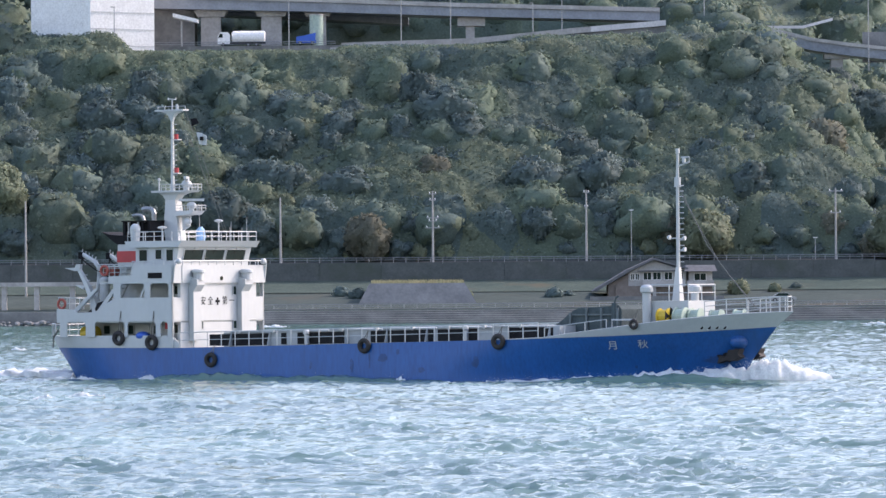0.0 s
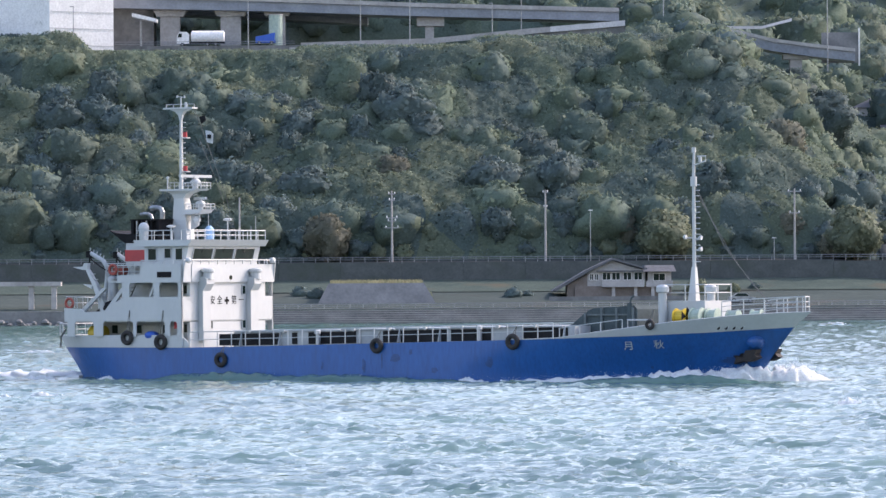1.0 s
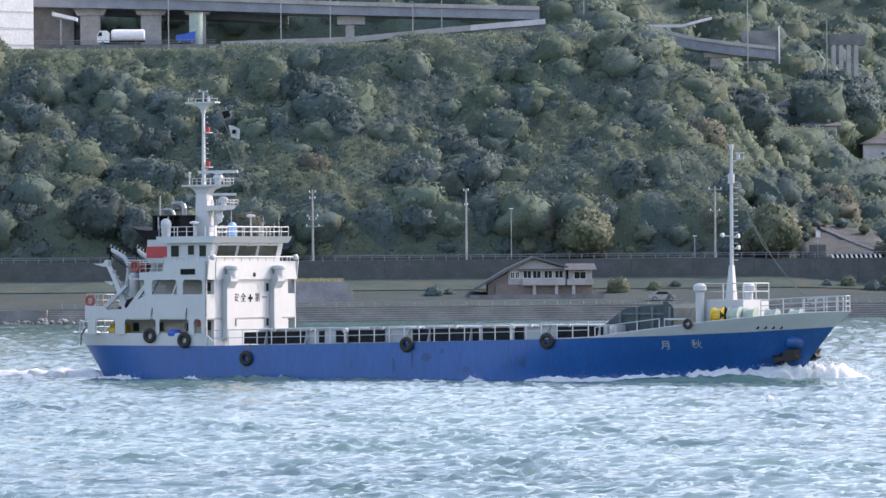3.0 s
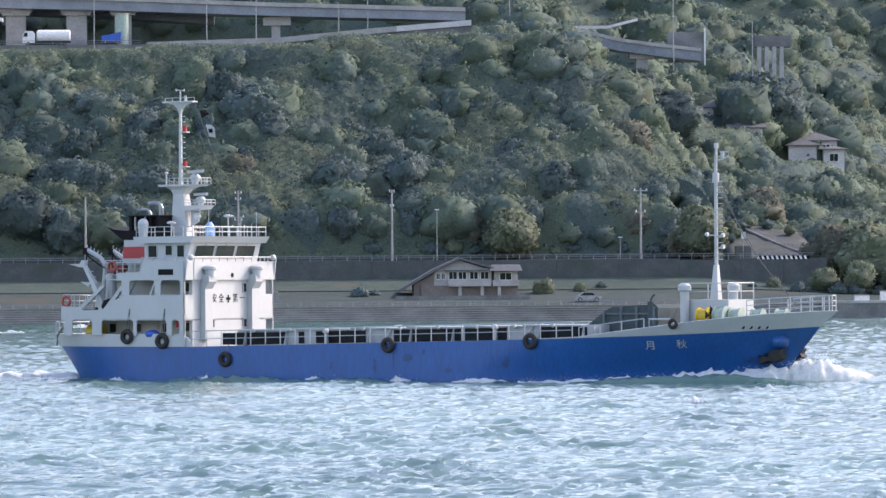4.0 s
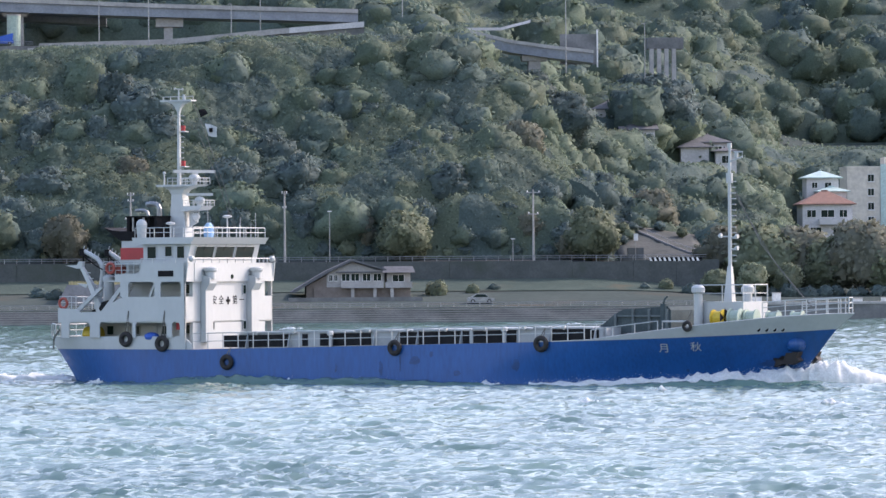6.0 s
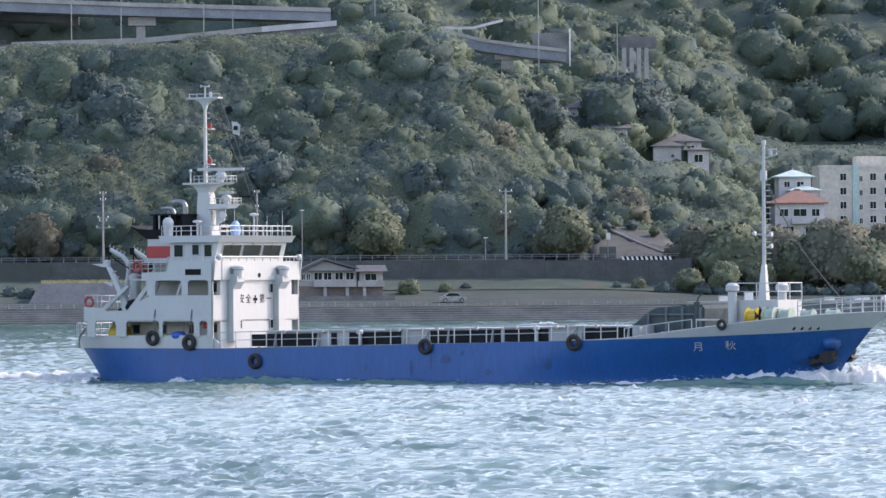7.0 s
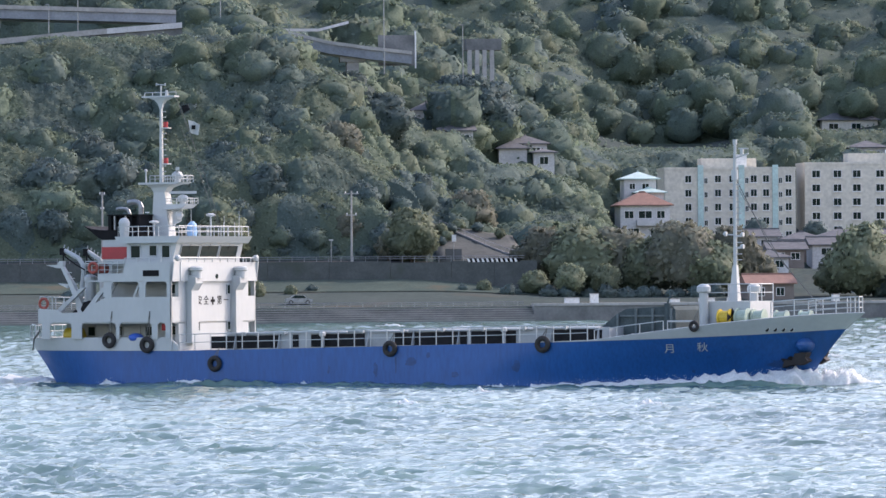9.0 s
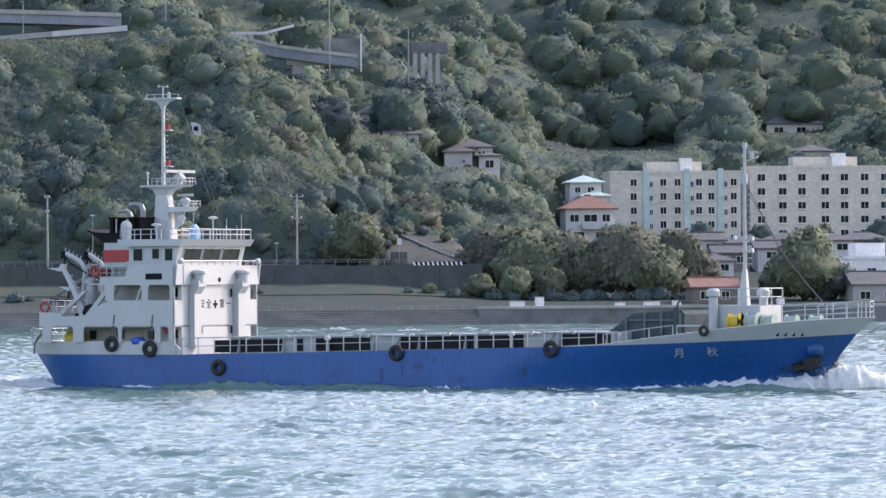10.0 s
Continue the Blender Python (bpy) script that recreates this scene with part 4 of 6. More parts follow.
for x, y, w, z, col in ((140.5, 850, 8, 13.6, 0), (148.5, 846, 7, 13.0, 0), (152.5, 838, 8, 12.0, 0), (143.0, 832, 6, 11.2, 0), (156.5, 852, 7, 13.6, 0), (163.0, 845, 8, 13.4, 1), (136.0, 845, 5, 13.0, 0), (170.0, 850, 9, 13.5, 0), (138.5, 822, 6, 9.8, 0)):
    hs = thing("town_house", "low town house with a dark tiled roof", "house", "town houses")
    zb_ = ground_z(x, y) - 1
    house_block(hs, x - w / 2, x + w / 2, y, y + 6, zb_, z, HOUSE_WHITE if tw.random() < 0.6 else WALL_DARK, ROOF_GREY, 1.5, tw.random() < 0.5, rows=((z - 1.6, 1.1, ((x - w * 0.3, x - w * 0.08), (x + w * 0.12, x + w * 0.36))),))
rs = thing("boat_shed", "small shed with a faded red roof by the sea wall", "shed")
house_block(rs, 124.8, 132.2, 763, 770, 2.5, 5.4, WALL_DARK, ROOF_RED, 1.6, False, 0.5, rows=((3.6, 1.2, ((126, 127.4), (129.4, 130.6))),))
ob_ = thing("office_building", "white flat-roofed building with a row of windows", "building")
part("wall", Build().box(153.8, 176, 790, 802, 2.5, 9.9), PAINT_WHITE, ob_)
part("parapet", Build().box(153.6, 176.2, 789.8, 802.2, 9.9, 10.4), PAINT_WHITE, ob_)
part("roof_house", Build().box(157, 162, 793, 799, 10.4, 12.6), PAINT_WHITE, ob_)
for i in range(6):
    window_at(ob_, 155 + i * 3.4, 156.4 + i * 3.4, 789.94, 7.0, 8.4)
    window_at(ob_, 155 + i * 3.4, 156.4 + i * 3.4, 789.94, 3.9, 5.3)
gs = thing("warehouse", "grey gabled warehouse near the sea wall", "building")
house_block(gs, 150.8, 166, 764, 776, 2.5, 5.6, CONCRETE, ROOF_GREY, 2.2, False, 0.3, rows=((3.4, 1.2, ((152, 153.6), (156, 157.6))),))
tr = thing("terrace_wall", "pale green terrace edge on the hillside", "wall", kind="structure")
part("terrace", Build().box(137, 167, 1036, 1044, 30, 35.4), GRASS, tr)
part("terrace_edge", Build().box(137, 167, 1035.6, 1036, 33.2, 34.8), CONCRETE_DARK, tr)
# small things on the quay
for x, w, h in ((93.5, 2.2, 1.1), (97.5, 1.2, 1.7), (110, 1.4, 0.8), (114.5, 2.4, 0.9), (119.0, 1.2, 1.0), (135.5, 1.0, 1.3)):
    bx = thing("quay_box", "pale storage box standing on the quay", "box", "boxes on the quay")
    part("body", Build().box(x, x + w, 746.5, 748, 2.2, 2.4 + h), PAINT_WHITE, bx)
    part("lid", Build().box(x - 0.06, x + w + 0.06, 746.4, 748.1, 2.41 + h, 2.52 + h), CONCRETE, bx)


# ---- vehicles ----
def vehicle(name, label, x, y, z, body_poly, glass_poly, width, length, paint, wheels):
    v = thing(name, label, name.split("_")[-1], at=Matrix.Translation((x, y, z)))
    part("body", Build().prism(body_poly, "y", -width / 2, width / 2), paint, v)
    if glass_poly:
        part("glasshouse", Build().prism(glass_poly, "y", -width / 2 - 0.02, width / 2 + 0.02), GLASS, v)
    for xw in wheels:
        for s in (-1, 1):
            w = part("wheel", Build().cyl((xw, s * (width / 2 - 0.15), 0.33), (xw, s * (width / 2 + 0.04), 0.33), 0.33, 0.33, 14), RUBBER, v)
            part("rim", Build().cyl((xw, s * (width / 2 + 0.03), 0.33), (xw, s * (width / 2 + 0.06), 0.33), 0.19, 0.19, 10), STEEL, w)
    return v


vehicle("parked_car", "pale silver saloon car parked behind the revetment", 50.6, 754, ground_z(52, 754) + 0.02,
        [(0, 0.3), (4.2, 0.3), (4.25, 0.75), (3.4, 0.9), (2.9, 1.42), (1.4, 1.46), (0.6, 0.95), (0, 0.85)], [(0.85, 0.95), (3.2, 0.95), (2.8, 1.36), (1.45, 1.4)], 1.7, 4.2, STEEL, (0.85, 3.4))
ZT = 49.2
tl = vehicle("tank_lorry", "white tank lorry parked below the viaduct", -40.4, 879, ZT, [(0, 0.5), (2.2, 0.5), (2.2, 2.2), (1.8, 2.6), (0.5, 2.6), (0, 1.9)], [(0.1, 1.6), (0.9, 1.6), (0.9, 2.3), (0.4, 2.3)], 2.3, 9, PAINT_WHITE, (1.0, 5.5, 7.0))
part("tank", Build().cyl((2.8, 0, 1.75), (8.4, 0, 1.75), 1.1, 1.1, 18).cyl((2.5, 0, 1.75), (2.8, 0, 1.75), 0.8, 1.1, 18).cyl((8.4, 0, 1.75), (8.6, 0, 1.75), 1.1, 0.8, 18), PAINT_WHITE, tl, "white rounded tank")
part("chassis", Build().box(1.5, 8.6, -0.8, 0.8, 0.5, 0.8), DARK, tl)
bt = vehicle("blue_lorry", "small lorry with a bright blue load cover", -26.2, 879, ZT + 0.2, [(0, 0.4), (3.6, 0.4), (3.6, 0.9), (0, 0.9)], [], 2.0, 4, BLUE_CLOTH, (0.7, 2.9))
part("cover", Build().prism([(0, 0.9), (3.4, 0.9), (3.5, 2.2), (1.4, 1.7), (0, 1.5)], "y", -1, 1), BLUE_CLOTH, bt)

# ---- motorway above the wood ----
vd = thing("viaduct", "grey concrete motorway viaduct on broad piers", "viaduct", kind="structure")


def deck(parent, pts, depth, width, name="deck", wall=CONCRETE):
    for i, (a, c) in enumerate(zip(pts, pts[1:])):
        part(name, Build().add([(a[0], a[1], a[2] - depth), (c[0], c[1], c[2] - depth), (c[0], c[1] + width, c[2] - depth), (a[0], a[1] + width, a[2] - depth), (a[0], a[1], a[2]), (c[0], c[1], c[2]), (c[0], c[1] + width, c[2]), (a[0], a[1] + width, a[2])],
                               [(3, 2, 1, 0), (4, 5, 6, 7), (0, 1, 5, 4), (1, 2, 6, 5), (2, 3, 7, 6), (3, 0, 4, 7)]), wall, parent)


STEEL_GREY = mat("blue_grey_girder_paint", (0.24, 0.27, 0.3), (0.18, 0.2, 0.23), 0.3, 0.6)
deck(vd, [(-55, 884, 58.5), (-25, 884, 57.7), (4, 884, 56.6), (39.8, 884, 55.5)], 1.9, 10, "girder", STEEL_GREY)
deck(vd, [(-55, 883.6, 59.2), (-25, 883.6, 58.3), (4, 883.6, 57.1), (39.8, 883.6, 56.0)], 0.75, 0.35, "parapet")
deck(vd, [(-60, 893, 58.2), (-34, 893, 57.0), (-6, 893, 55.4)], 1.6, 9, "girder", STEEL_GREY)
for x, w in ((-43.8, 3.6), (-32.8, 3.7), (-24.0, 3.0), (4.5, 1.6)):
    part("pier", Build().box(x, x + w, 886, 889, 40, 55.2 if x < 0 else 53.6), CONCRETE, vd)
    part("pier_cap", Build().prism([(x - 0.6, 55.0), (x + w + 0.6, 55.0), (x + w + 1.4, 56.4), (x - 1.4, 56.4)], "y", 885.6, 889.4) if x < 0 else Build().box(x - 1.5, x + 3.5, 885.5, 889.5, 53.0, 54.6), CONCRETE, vd)
part("abutment", Build().box(-56, -45, 887, 897, 42, 57), CONCRETE_DARK, vd)
# service level below it, with a pale parapet climbing to the right
sl = thing("service_road", "motorway service road with a pale concrete parapet", "road", kind="structure")
deck(sl, [(-52, 876, ZT), (-19, 876, ZT), (6, 876, 49.4)], 2.4, 14, "deck", CONCRETE_DARK)
deck(sl, [(-18, 875.7, 49.6), (6, 875.7, 50.3), (24, 875.7, 52.0), (27, 875.7, 52.24)], 1.0, 0.3, "parapet")
deck(sl, [(27, 875.7, 52.24), (40.5, 875.7, 53.3)], 1.0, 0.3, "parapet", HOUSE_WHITE)
deck(sl, [(24, 876.1, 51.8), (40.5, 876.1, 52.9)], 4.0, 9, "deck", CONCRETE_DARK)
deck(sl, [(-20, 873.5, 48.7), (4, 873.5, 48.4)], 0.9, 0.3, "lower_parapet")
part("guard_fence", Build().tube([(-52, 875.6, 49.9), (-19, 875.6, 49.9)], 0.06).tube([(-52, 875.6, 49.5), (-19, 875.6, 49.5)], 0.05), STEEL, sl)
cn = thing("canopy", "slanting white canopy roof beside a pier", "canopy")
part("roof", Build().add([(-48.5, 878, 54.6), (-44.0, 878, 53.6), (-44, 882, 53.6), (-48.5, 882, 54.6), (-48.5, 878, 55.3), (-44, 878, 54.2), (-44, 882, 54.2), (-48.5, 882, 55.3)], [(3, 2, 1, 0), (4, 5, 6, 7), (0, 1, 5, 4), (1, 2, 6, 5), (2, 3, 7, 6), (3, 0, 4, 7)]), PAINT_WHITE, cn)
part("post", Build().cyl((-47, 880, ZT), (-47, 880, 54.4), 0.2), STEEL, cn)
gt = thing("pale_green_tower", "pale green cylindrical silo by the viaduct", "silo")
part("shell", Build().cyl((-22.6, 880, ZT), (-22.6, 880, 54.8), 1.25, 1.25, 18), GREEN_PALE, gt)
part("cap", Build().cyl((-22.6, 880, 54.81), (-22.6, 880, 55.0), 1.32, 1.32, 18), CONCRETE, gt)
# the bridge tower leg
tw_ = thing("bridge_tower", "huge white steel leg of a suspension bridge", "bridge")
part("leg", Build().add([(-73.6, 872, 44), (-62.5, 866, 44), (-51.6, 874, 44), (-62.5, 882, 44), (-73.6, 872, 110), (-62.5, 866, 110), (-51.6, 874, 110), (-62.5, 882, 110)], [(3, 2, 1, 0), (4, 5, 6, 7), (0, 1, 5, 4), (1, 2, 6, 5), (2, 3, 7, 6), (3, 0, 4, 7)]), PAINT_WHITE, tw_)
for z in (46, 49, 52, 55, 58, 61):
    part("weld_seam", Build().add([(-62.4, 865.94, z), (-51.55, 873.94, z), (-51.55, 873.98, z + 0.1), (-62.4, 865.98, z + 0.1), (-62.4, 866.1, z), (-51.6, 874.1, z)], [(0, 1, 2, 3), (0, 1, 5, 4)]), STEEL, tw_)
# motorway on the right, partly behind the trees
rv = thing("viaduct", "curving motorway viaduct with a railing among trees", "viaduct", kind="structure")
deck(rv, [(60, 884, 51.6), (67.4, 882, 49.6), (74, 881, 48.6), (82.5, 881, 47.6)], 1.7, 8, "girder", STEEL_GREY)
deck(rv, [(60, 883.6, 52.2), (67.4, 881.6, 50.2), (74, 880.6, 49.2), (82.5, 880.6, 48.2)], 0.6, 0.3, "parapet")
part("pier", Build().box(70.8, 73.0, 883, 886, 38, 47.2).box(69.6, 74.2, 882.6, 886.4, 46.4, 47.4), CONCRETE, rv)
deck(rv, [(55, 893, 53.0), (66.4, 893, 53.0), (72, 893, 54.4)], 0.5, 0.4, "upper_parapet", HOUSE_WHITE)
part("sound_wall", Build().box(77.2, 83.9, 890, 890.4, 46, 51.6), CONCRETE_DARK, rv)
part("wall_post", Build().box(83.95, 84.2, 889.9, 890.4, 45.5, 52.4), PAINT_WHITE, rv)
cv = thing("culvert_piers", "row of square concrete columns on the hillside", "columns", kind="structure")
part("beam", Build().box(98.6, 105.6, 940, 944, 51.2, 53.4), CONCRETE_DARK, cv)
for i in range(4):
    part("column", Build().box(99.0 + i * 1.45, 99.8 + i * 1.45, 940, 941, 40, 51.2), CONCRETE, cv)
for x, y, z0, z1 in ((-27.4, 874.5, 48.6, 60), (-7.2, 875, 49.5, 62), (1.7, 875, 50.0, 62), (16.6, 878, 51, 56.6), (22.0, 884, 54, 58), (77.4, 880, 48, 60.5), (97.0, 930, 44, 55.5), (-58.0, 862, 44, 55.5), (48.0, 886, 50, 60.0)):
    p = thing("motorway_lamp", "tall thin grey motorway lamp post", "lamp", "motorway lamps", at=Matrix.Translation((x, y, z0)))
    part("post", Build().cyl((0, 0, -4), (0, 0, z1 - z0), 0.13, 0.08, 6), STEEL, p)
    part("lamp_head", Build().box(-0.6, 0.1, -0.15, 0.15, z1 - z0, z1 - z0 + 0.15), STEEL, p)


# ---- the cargo ship: x ahead, y to port, z up from the waterline ----
SHIP = thing("cargo_ship", "small blue-hulled coastal cargo ship with white deckhouse, under way", "ship")
HALF = 4.95


def stern_x(z):
    return lerp([(-1.5, -4.6), (0, -6.0), (2.2, -7.3), (3.0, -7.6)], z)


def stem_x(z):
    return lerp([(-1.5, 43.6), (0, 44.0), (1.4, 44.9), (3.4, 46.6), (4.3, 47.75), (4.6, 48.0)], z)


def half_breadth(u, z):
    lift = smooth(0.0, 4.2, z)
    u0, p = 0.60 + 0.10 * lift, 1.75 + 0.75 * lift
    if u > u0:
        return max(0.03, HALF * (1 - ((u - u0) / (1 - u0)) ** p))
    ua = 0.13 - 0.03 * lift
    if u < ua:
        return HALF * (1 - (0.42 - 0.14 * lift) * ((ua - u) / ua) ** 2.4)
    return HALF


def hull_at(x, z):
    a, b = stern_x(z), stem_x(z)
    return half_breadth(min(1, max(0, (x - a) / (b - a))), z)


BLUE_TOP = [(-8, 2.18), (4, 2.16), (11, 2.28), (31, 2.68), (37, 2.86), (42, 3.07), (47.5, 3.42)]
BULWARK_TOP = [(30, 2.7), (32.5, 2.8), (35, 3.12), (37.5, 3.42), (40, 3.73), (44, 4.13), (46.5, 4.27), (48, 4.3)]
US = [i / 90 for i in range(91)]


def hull_skin(low, high, levels, u_list):
    """Both sides and the transom between two heights given as functions of x."""
    b = Build()
    rows = []
    for k in range(levels + 1):
        row = []
        for u in u_list:
            x = -7.4 + 54.6 * u
            for _ in range(3):
                z = low(x) + (high(x) - low(x)) * k / levels
                x = stern_x(z) + (stem_x(z) - stern_x(z)) * u
            row.append((x, half_breadth(u, z), z))
        rows.append(row)
    n = len(u_list)
    for side in (-1, 1):
        b.add([(x, side * y, z) for row in rows for x, y, z in row],
              [(k * n + i, k * n + i + 1, (k + 1) * n + i + 1, (k + 1) * n + i) for k in range(levels) for i in range(n - 1)])
    if u_list[0] == 0:
        b.add([(x, s * y, z) for row in rows for x, y, z in row[:1] for s in (-1, 1)], [(2 * k, 2 * k + 1, 2 * k + 3, 2 * k + 2) for k in range(levels)])
    return b


hull = part("hull", hull_skin(lambda x: -1.4, lambda x: lerp(BLUE_TOP, x), 10, US), HULL_BLUE, SHIP, "bright blue painted steel hull with scuffs", True)
aft = part("aft_bulwark", hull_skin(lambda x: lerp(BLUE_TOP, x), lambda x: 2.98 if x < 3.6 else 2.98 - (x - 3.6) * 0.9, 2, [i * 0.0062 for i in range(36)]), SHIP_WHITE, SHIP, "white stern bulwark")
fore_us = [0.70 + 0.3 * i / 40 for i in range(41)]
fore = part("fore_bulwark", hull_skin(lambda x: lerp(BLUE_TOP, x), lambda x: max(lerp(BULWARK_TOP, x), lerp(BLUE_TOP, x) + 0.02), 3, fore_us), BULWARK_GREY, SHIP, "pale grey flared bow bulwark")
for ob, th in ((aft, 0.06), (fore, 0.06)):
    so = ob.modifiers.new("plate", "SOLIDIFY")
    so.thickness, so.offset = th, 0.0
# decks
b = Build()
xs = [-7.2 + 0.9 * i for i in range(61)]
b.add([(x, s * max(0.05, hull_at(x, 2.3) - 0.08), lerp(BLUE_TOP, x) - 0.06) for x in xs if x < 46.2 for s in (-1, 1)], [])
n = len(b.v) // 2
b.f = [(2 * i, 2 * i + 1, 2 * i + 3, 2 * i + 2) for i in range(n - 1)]
part("main_deck", b, DECK, SHIP, "green-grey painted steel deck")
b = Build()
xs = [36.2 + 0.55 * i for i in range(20)]
b.add([(x, s * max(0.05, hull_at(x, 3.4) - 0.1), 3.2 + (x - 36) * 0.055) for x in xs for s in (-1, 1)], [])
n = len(b.v) // 2
b.f = [(2 * i, 2 * i + 1, 2 * i + 3, 2 * i + 2) for i in range(n - 1)]
b.box(36.15, 36.25, -3.9, 3.9, 2.6, 3.22)
part("forecastle_deck", b, DECK, SHIP, "green-grey forecastle deck")

# ---- hold: coaming, covers ----
CO = 3.75
b = Build()
for s in (-1, 1):
    b.add([(7.0, s * CO, 2.2), (33.0, s * CO, 2.6), (33.0, s * CO, 3.5), (7.0, s * CO, 3.14), (7.0, s * (CO - 0.15), 2.2), (33, s * (CO - 0.15), 2.6), (33, s * (CO - 0.15), 3.5), (7, s * (CO - 0.15), 3.14)],
          [(0, 1, 2, 3), (4, 5, 6, 7), (3, 2, 6, 7), (0, 3, 7, 4), (1, 2, 6, 5)])
b.box(6.9, 7.1, -CO, CO, 2.15, 3.14).box(32.9, 33.1, -CO, CO, 2.5, 3.5)
coaming = part("hatch_coaming", b, COVER_GREY, SHIP, "pale grey hatch coaming with near-black panels painted as shaded recesses")
# near-black panels set proud of the coaming; their colour stands in for recess shade
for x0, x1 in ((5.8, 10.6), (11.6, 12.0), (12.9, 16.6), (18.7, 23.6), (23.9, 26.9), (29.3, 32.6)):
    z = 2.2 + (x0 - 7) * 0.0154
    part("recess_shade", Build().add([(x0, -CO - 0.05, z + 0.1), (x1, -CO - 0.05, z + 0.1 + (x1 - x0) * 0.0154), (x1, -CO - 0.05, z + 0.84 + (x1 - x0) * 0.0154), (x0, -CO - 0.05, z + 0.84),
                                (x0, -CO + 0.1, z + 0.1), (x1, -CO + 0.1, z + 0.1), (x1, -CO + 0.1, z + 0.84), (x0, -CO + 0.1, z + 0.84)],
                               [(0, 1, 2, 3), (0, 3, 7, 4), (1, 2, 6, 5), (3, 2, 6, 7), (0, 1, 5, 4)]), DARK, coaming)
for k in range(6):
    x0, x1 = 7.1 + k * 4.2, 7.1 + k * 4.2 + 4.12
    z = 3.15 + (x0 - 7) * 0.0131
    part("hatch_cover", Build().box(x0, x1, -CO - 0.12, CO + 0.12, z, z + 0.1).box(x0 + 0.3, x1 - 0.3, -0.1, 0.1, z + 0.1, z + 0.14), COVER_GREY, SHIP)
for k in range(9):
    x = 7.6 + k * 3.1
    z = 2.2 + (x - 7) * 0.0154
    part("coaming_stay", Build().prism([(-CO - 0.42, z), (-CO, z), (-CO, z + 0.95), (-CO - 0.12, z + 0.95)], "x", x, x + 0.05), COVER_GREY, coaming)
# small deck lamps on the coaming edge, and vent heads at its foot
for k in range(9):
    x = 8.3 + k * 2.75
    z = 3.15 + (x - 7) * 0.0137
    part("deck_lamp", Build().box(x - 0.12, x + 0.12, -CO - 0.34, -CO - 0.08, z - 0.02, z + 0.12).cyl((x, -CO - 0.2, z - 0.1), (x, -CO - 0.2, z), 0.07), SHIP_WHITE, coaming)
for x in (14.0, 26.4):
    z = lerp(BLUE_TOP, x)
    part("vent_head", Build().cyl((x, -CO - 0.6, z), (x, -CO - 0.6, z + 0.7), 0.09, 0.09, 8).turned([(0.1, 0.66), (0.2, 0.72), (0.2, 0.9), (0.08, 0.98)], (x, -CO - 0.6, z), 10), SHIP_WHITE, SHIP)
# folded cover stack and breakwater before the forecastle
b = Build().prism([(30.6, 2.8), (31.0, 3.2), (31.9, 3.7), (32.7, 4.3), (33.3, 4.58), (36.3, 4.74), (36.5, 4.5), (36.5, 2.8)], "y", -1.9, 1.9)
stack = part("folded_hatch_cover", b, SLATE, SHIP, "slate-grey folded steel hatch cover")
for x in (32.7, 33.9, 35.0, 36.2):
    part("web_frame", Build().box(x, x + 0.14, -2.06, -1.9, 2.9, 4.3 + min(0.3, (x - 32.7) * 0.3)), COVER_SLATE, stack)
part("stringer", Build().box(32.9, 36.3, -2.03, -1.9, 4.12, 4.22), COVER_SLATE, stack)

# ---- deckhouse ----
FX = 3.75          # front plane
HY = 4.2           # house half width
WY = 5.1           # galleries and bridge wings
HIN = 3.0         # side walls set back behind the galleries
house = part("deckhouse", Build().box(-5.2, FX - 0.25, -HIN, HIN, 2.15, 3.83).box(FX - 0.25, FX, -HY, HY, 2.15, 3.83), SHIP_WHITE, SHIP, "white painted steel deckhouse")
part("middle_house", Build().box(-0.9, FX - 0.25, -HIN, HIN, 3.93, 6.43).box(FX - 0.25, FX, -HY, HY, 3.93, 6.43), SHIP_WHITE, SHIP)
part("upper_house", Build().box(-0.6, FX - 0.02, -HY + 0.02, HY - 0.02, 6.53, 7.5), SHIP_WHITE, SHIP)


def side_wall(s, openings, x0, x1, z0, z1, name="gallery_post"):
    """A plated gallery wall with rounded openings cut through, made of posts and bands."""
    y0, y1 = sorted((s * WY, s * (WY - 0.08)))
    edges = [x0] + [e for o in openings for e in o] + [x1]
    for i in range(0, len(edges), 2):
        b = Build().box(edges[i], edges[i + 1], y0, y1, z0, z1)
        r = 0.28
        for x, d, on in ((edges[i], -1, i > 0), (edges[i + 1], 1, i + 2 < len(edges))):
            if on:
                fan = [(x, z1)] + [(x + d * (r - r * math.sin(t)), z1 - (r - r * math.cos(t))) for t in [math.pi / 2 * k / 5 for k in range(6)]]
                b.prism(fan, "y", y0 + 0.005, y1 - 0.005)
        part(name, b, SHIP_WHITE, SHIP)


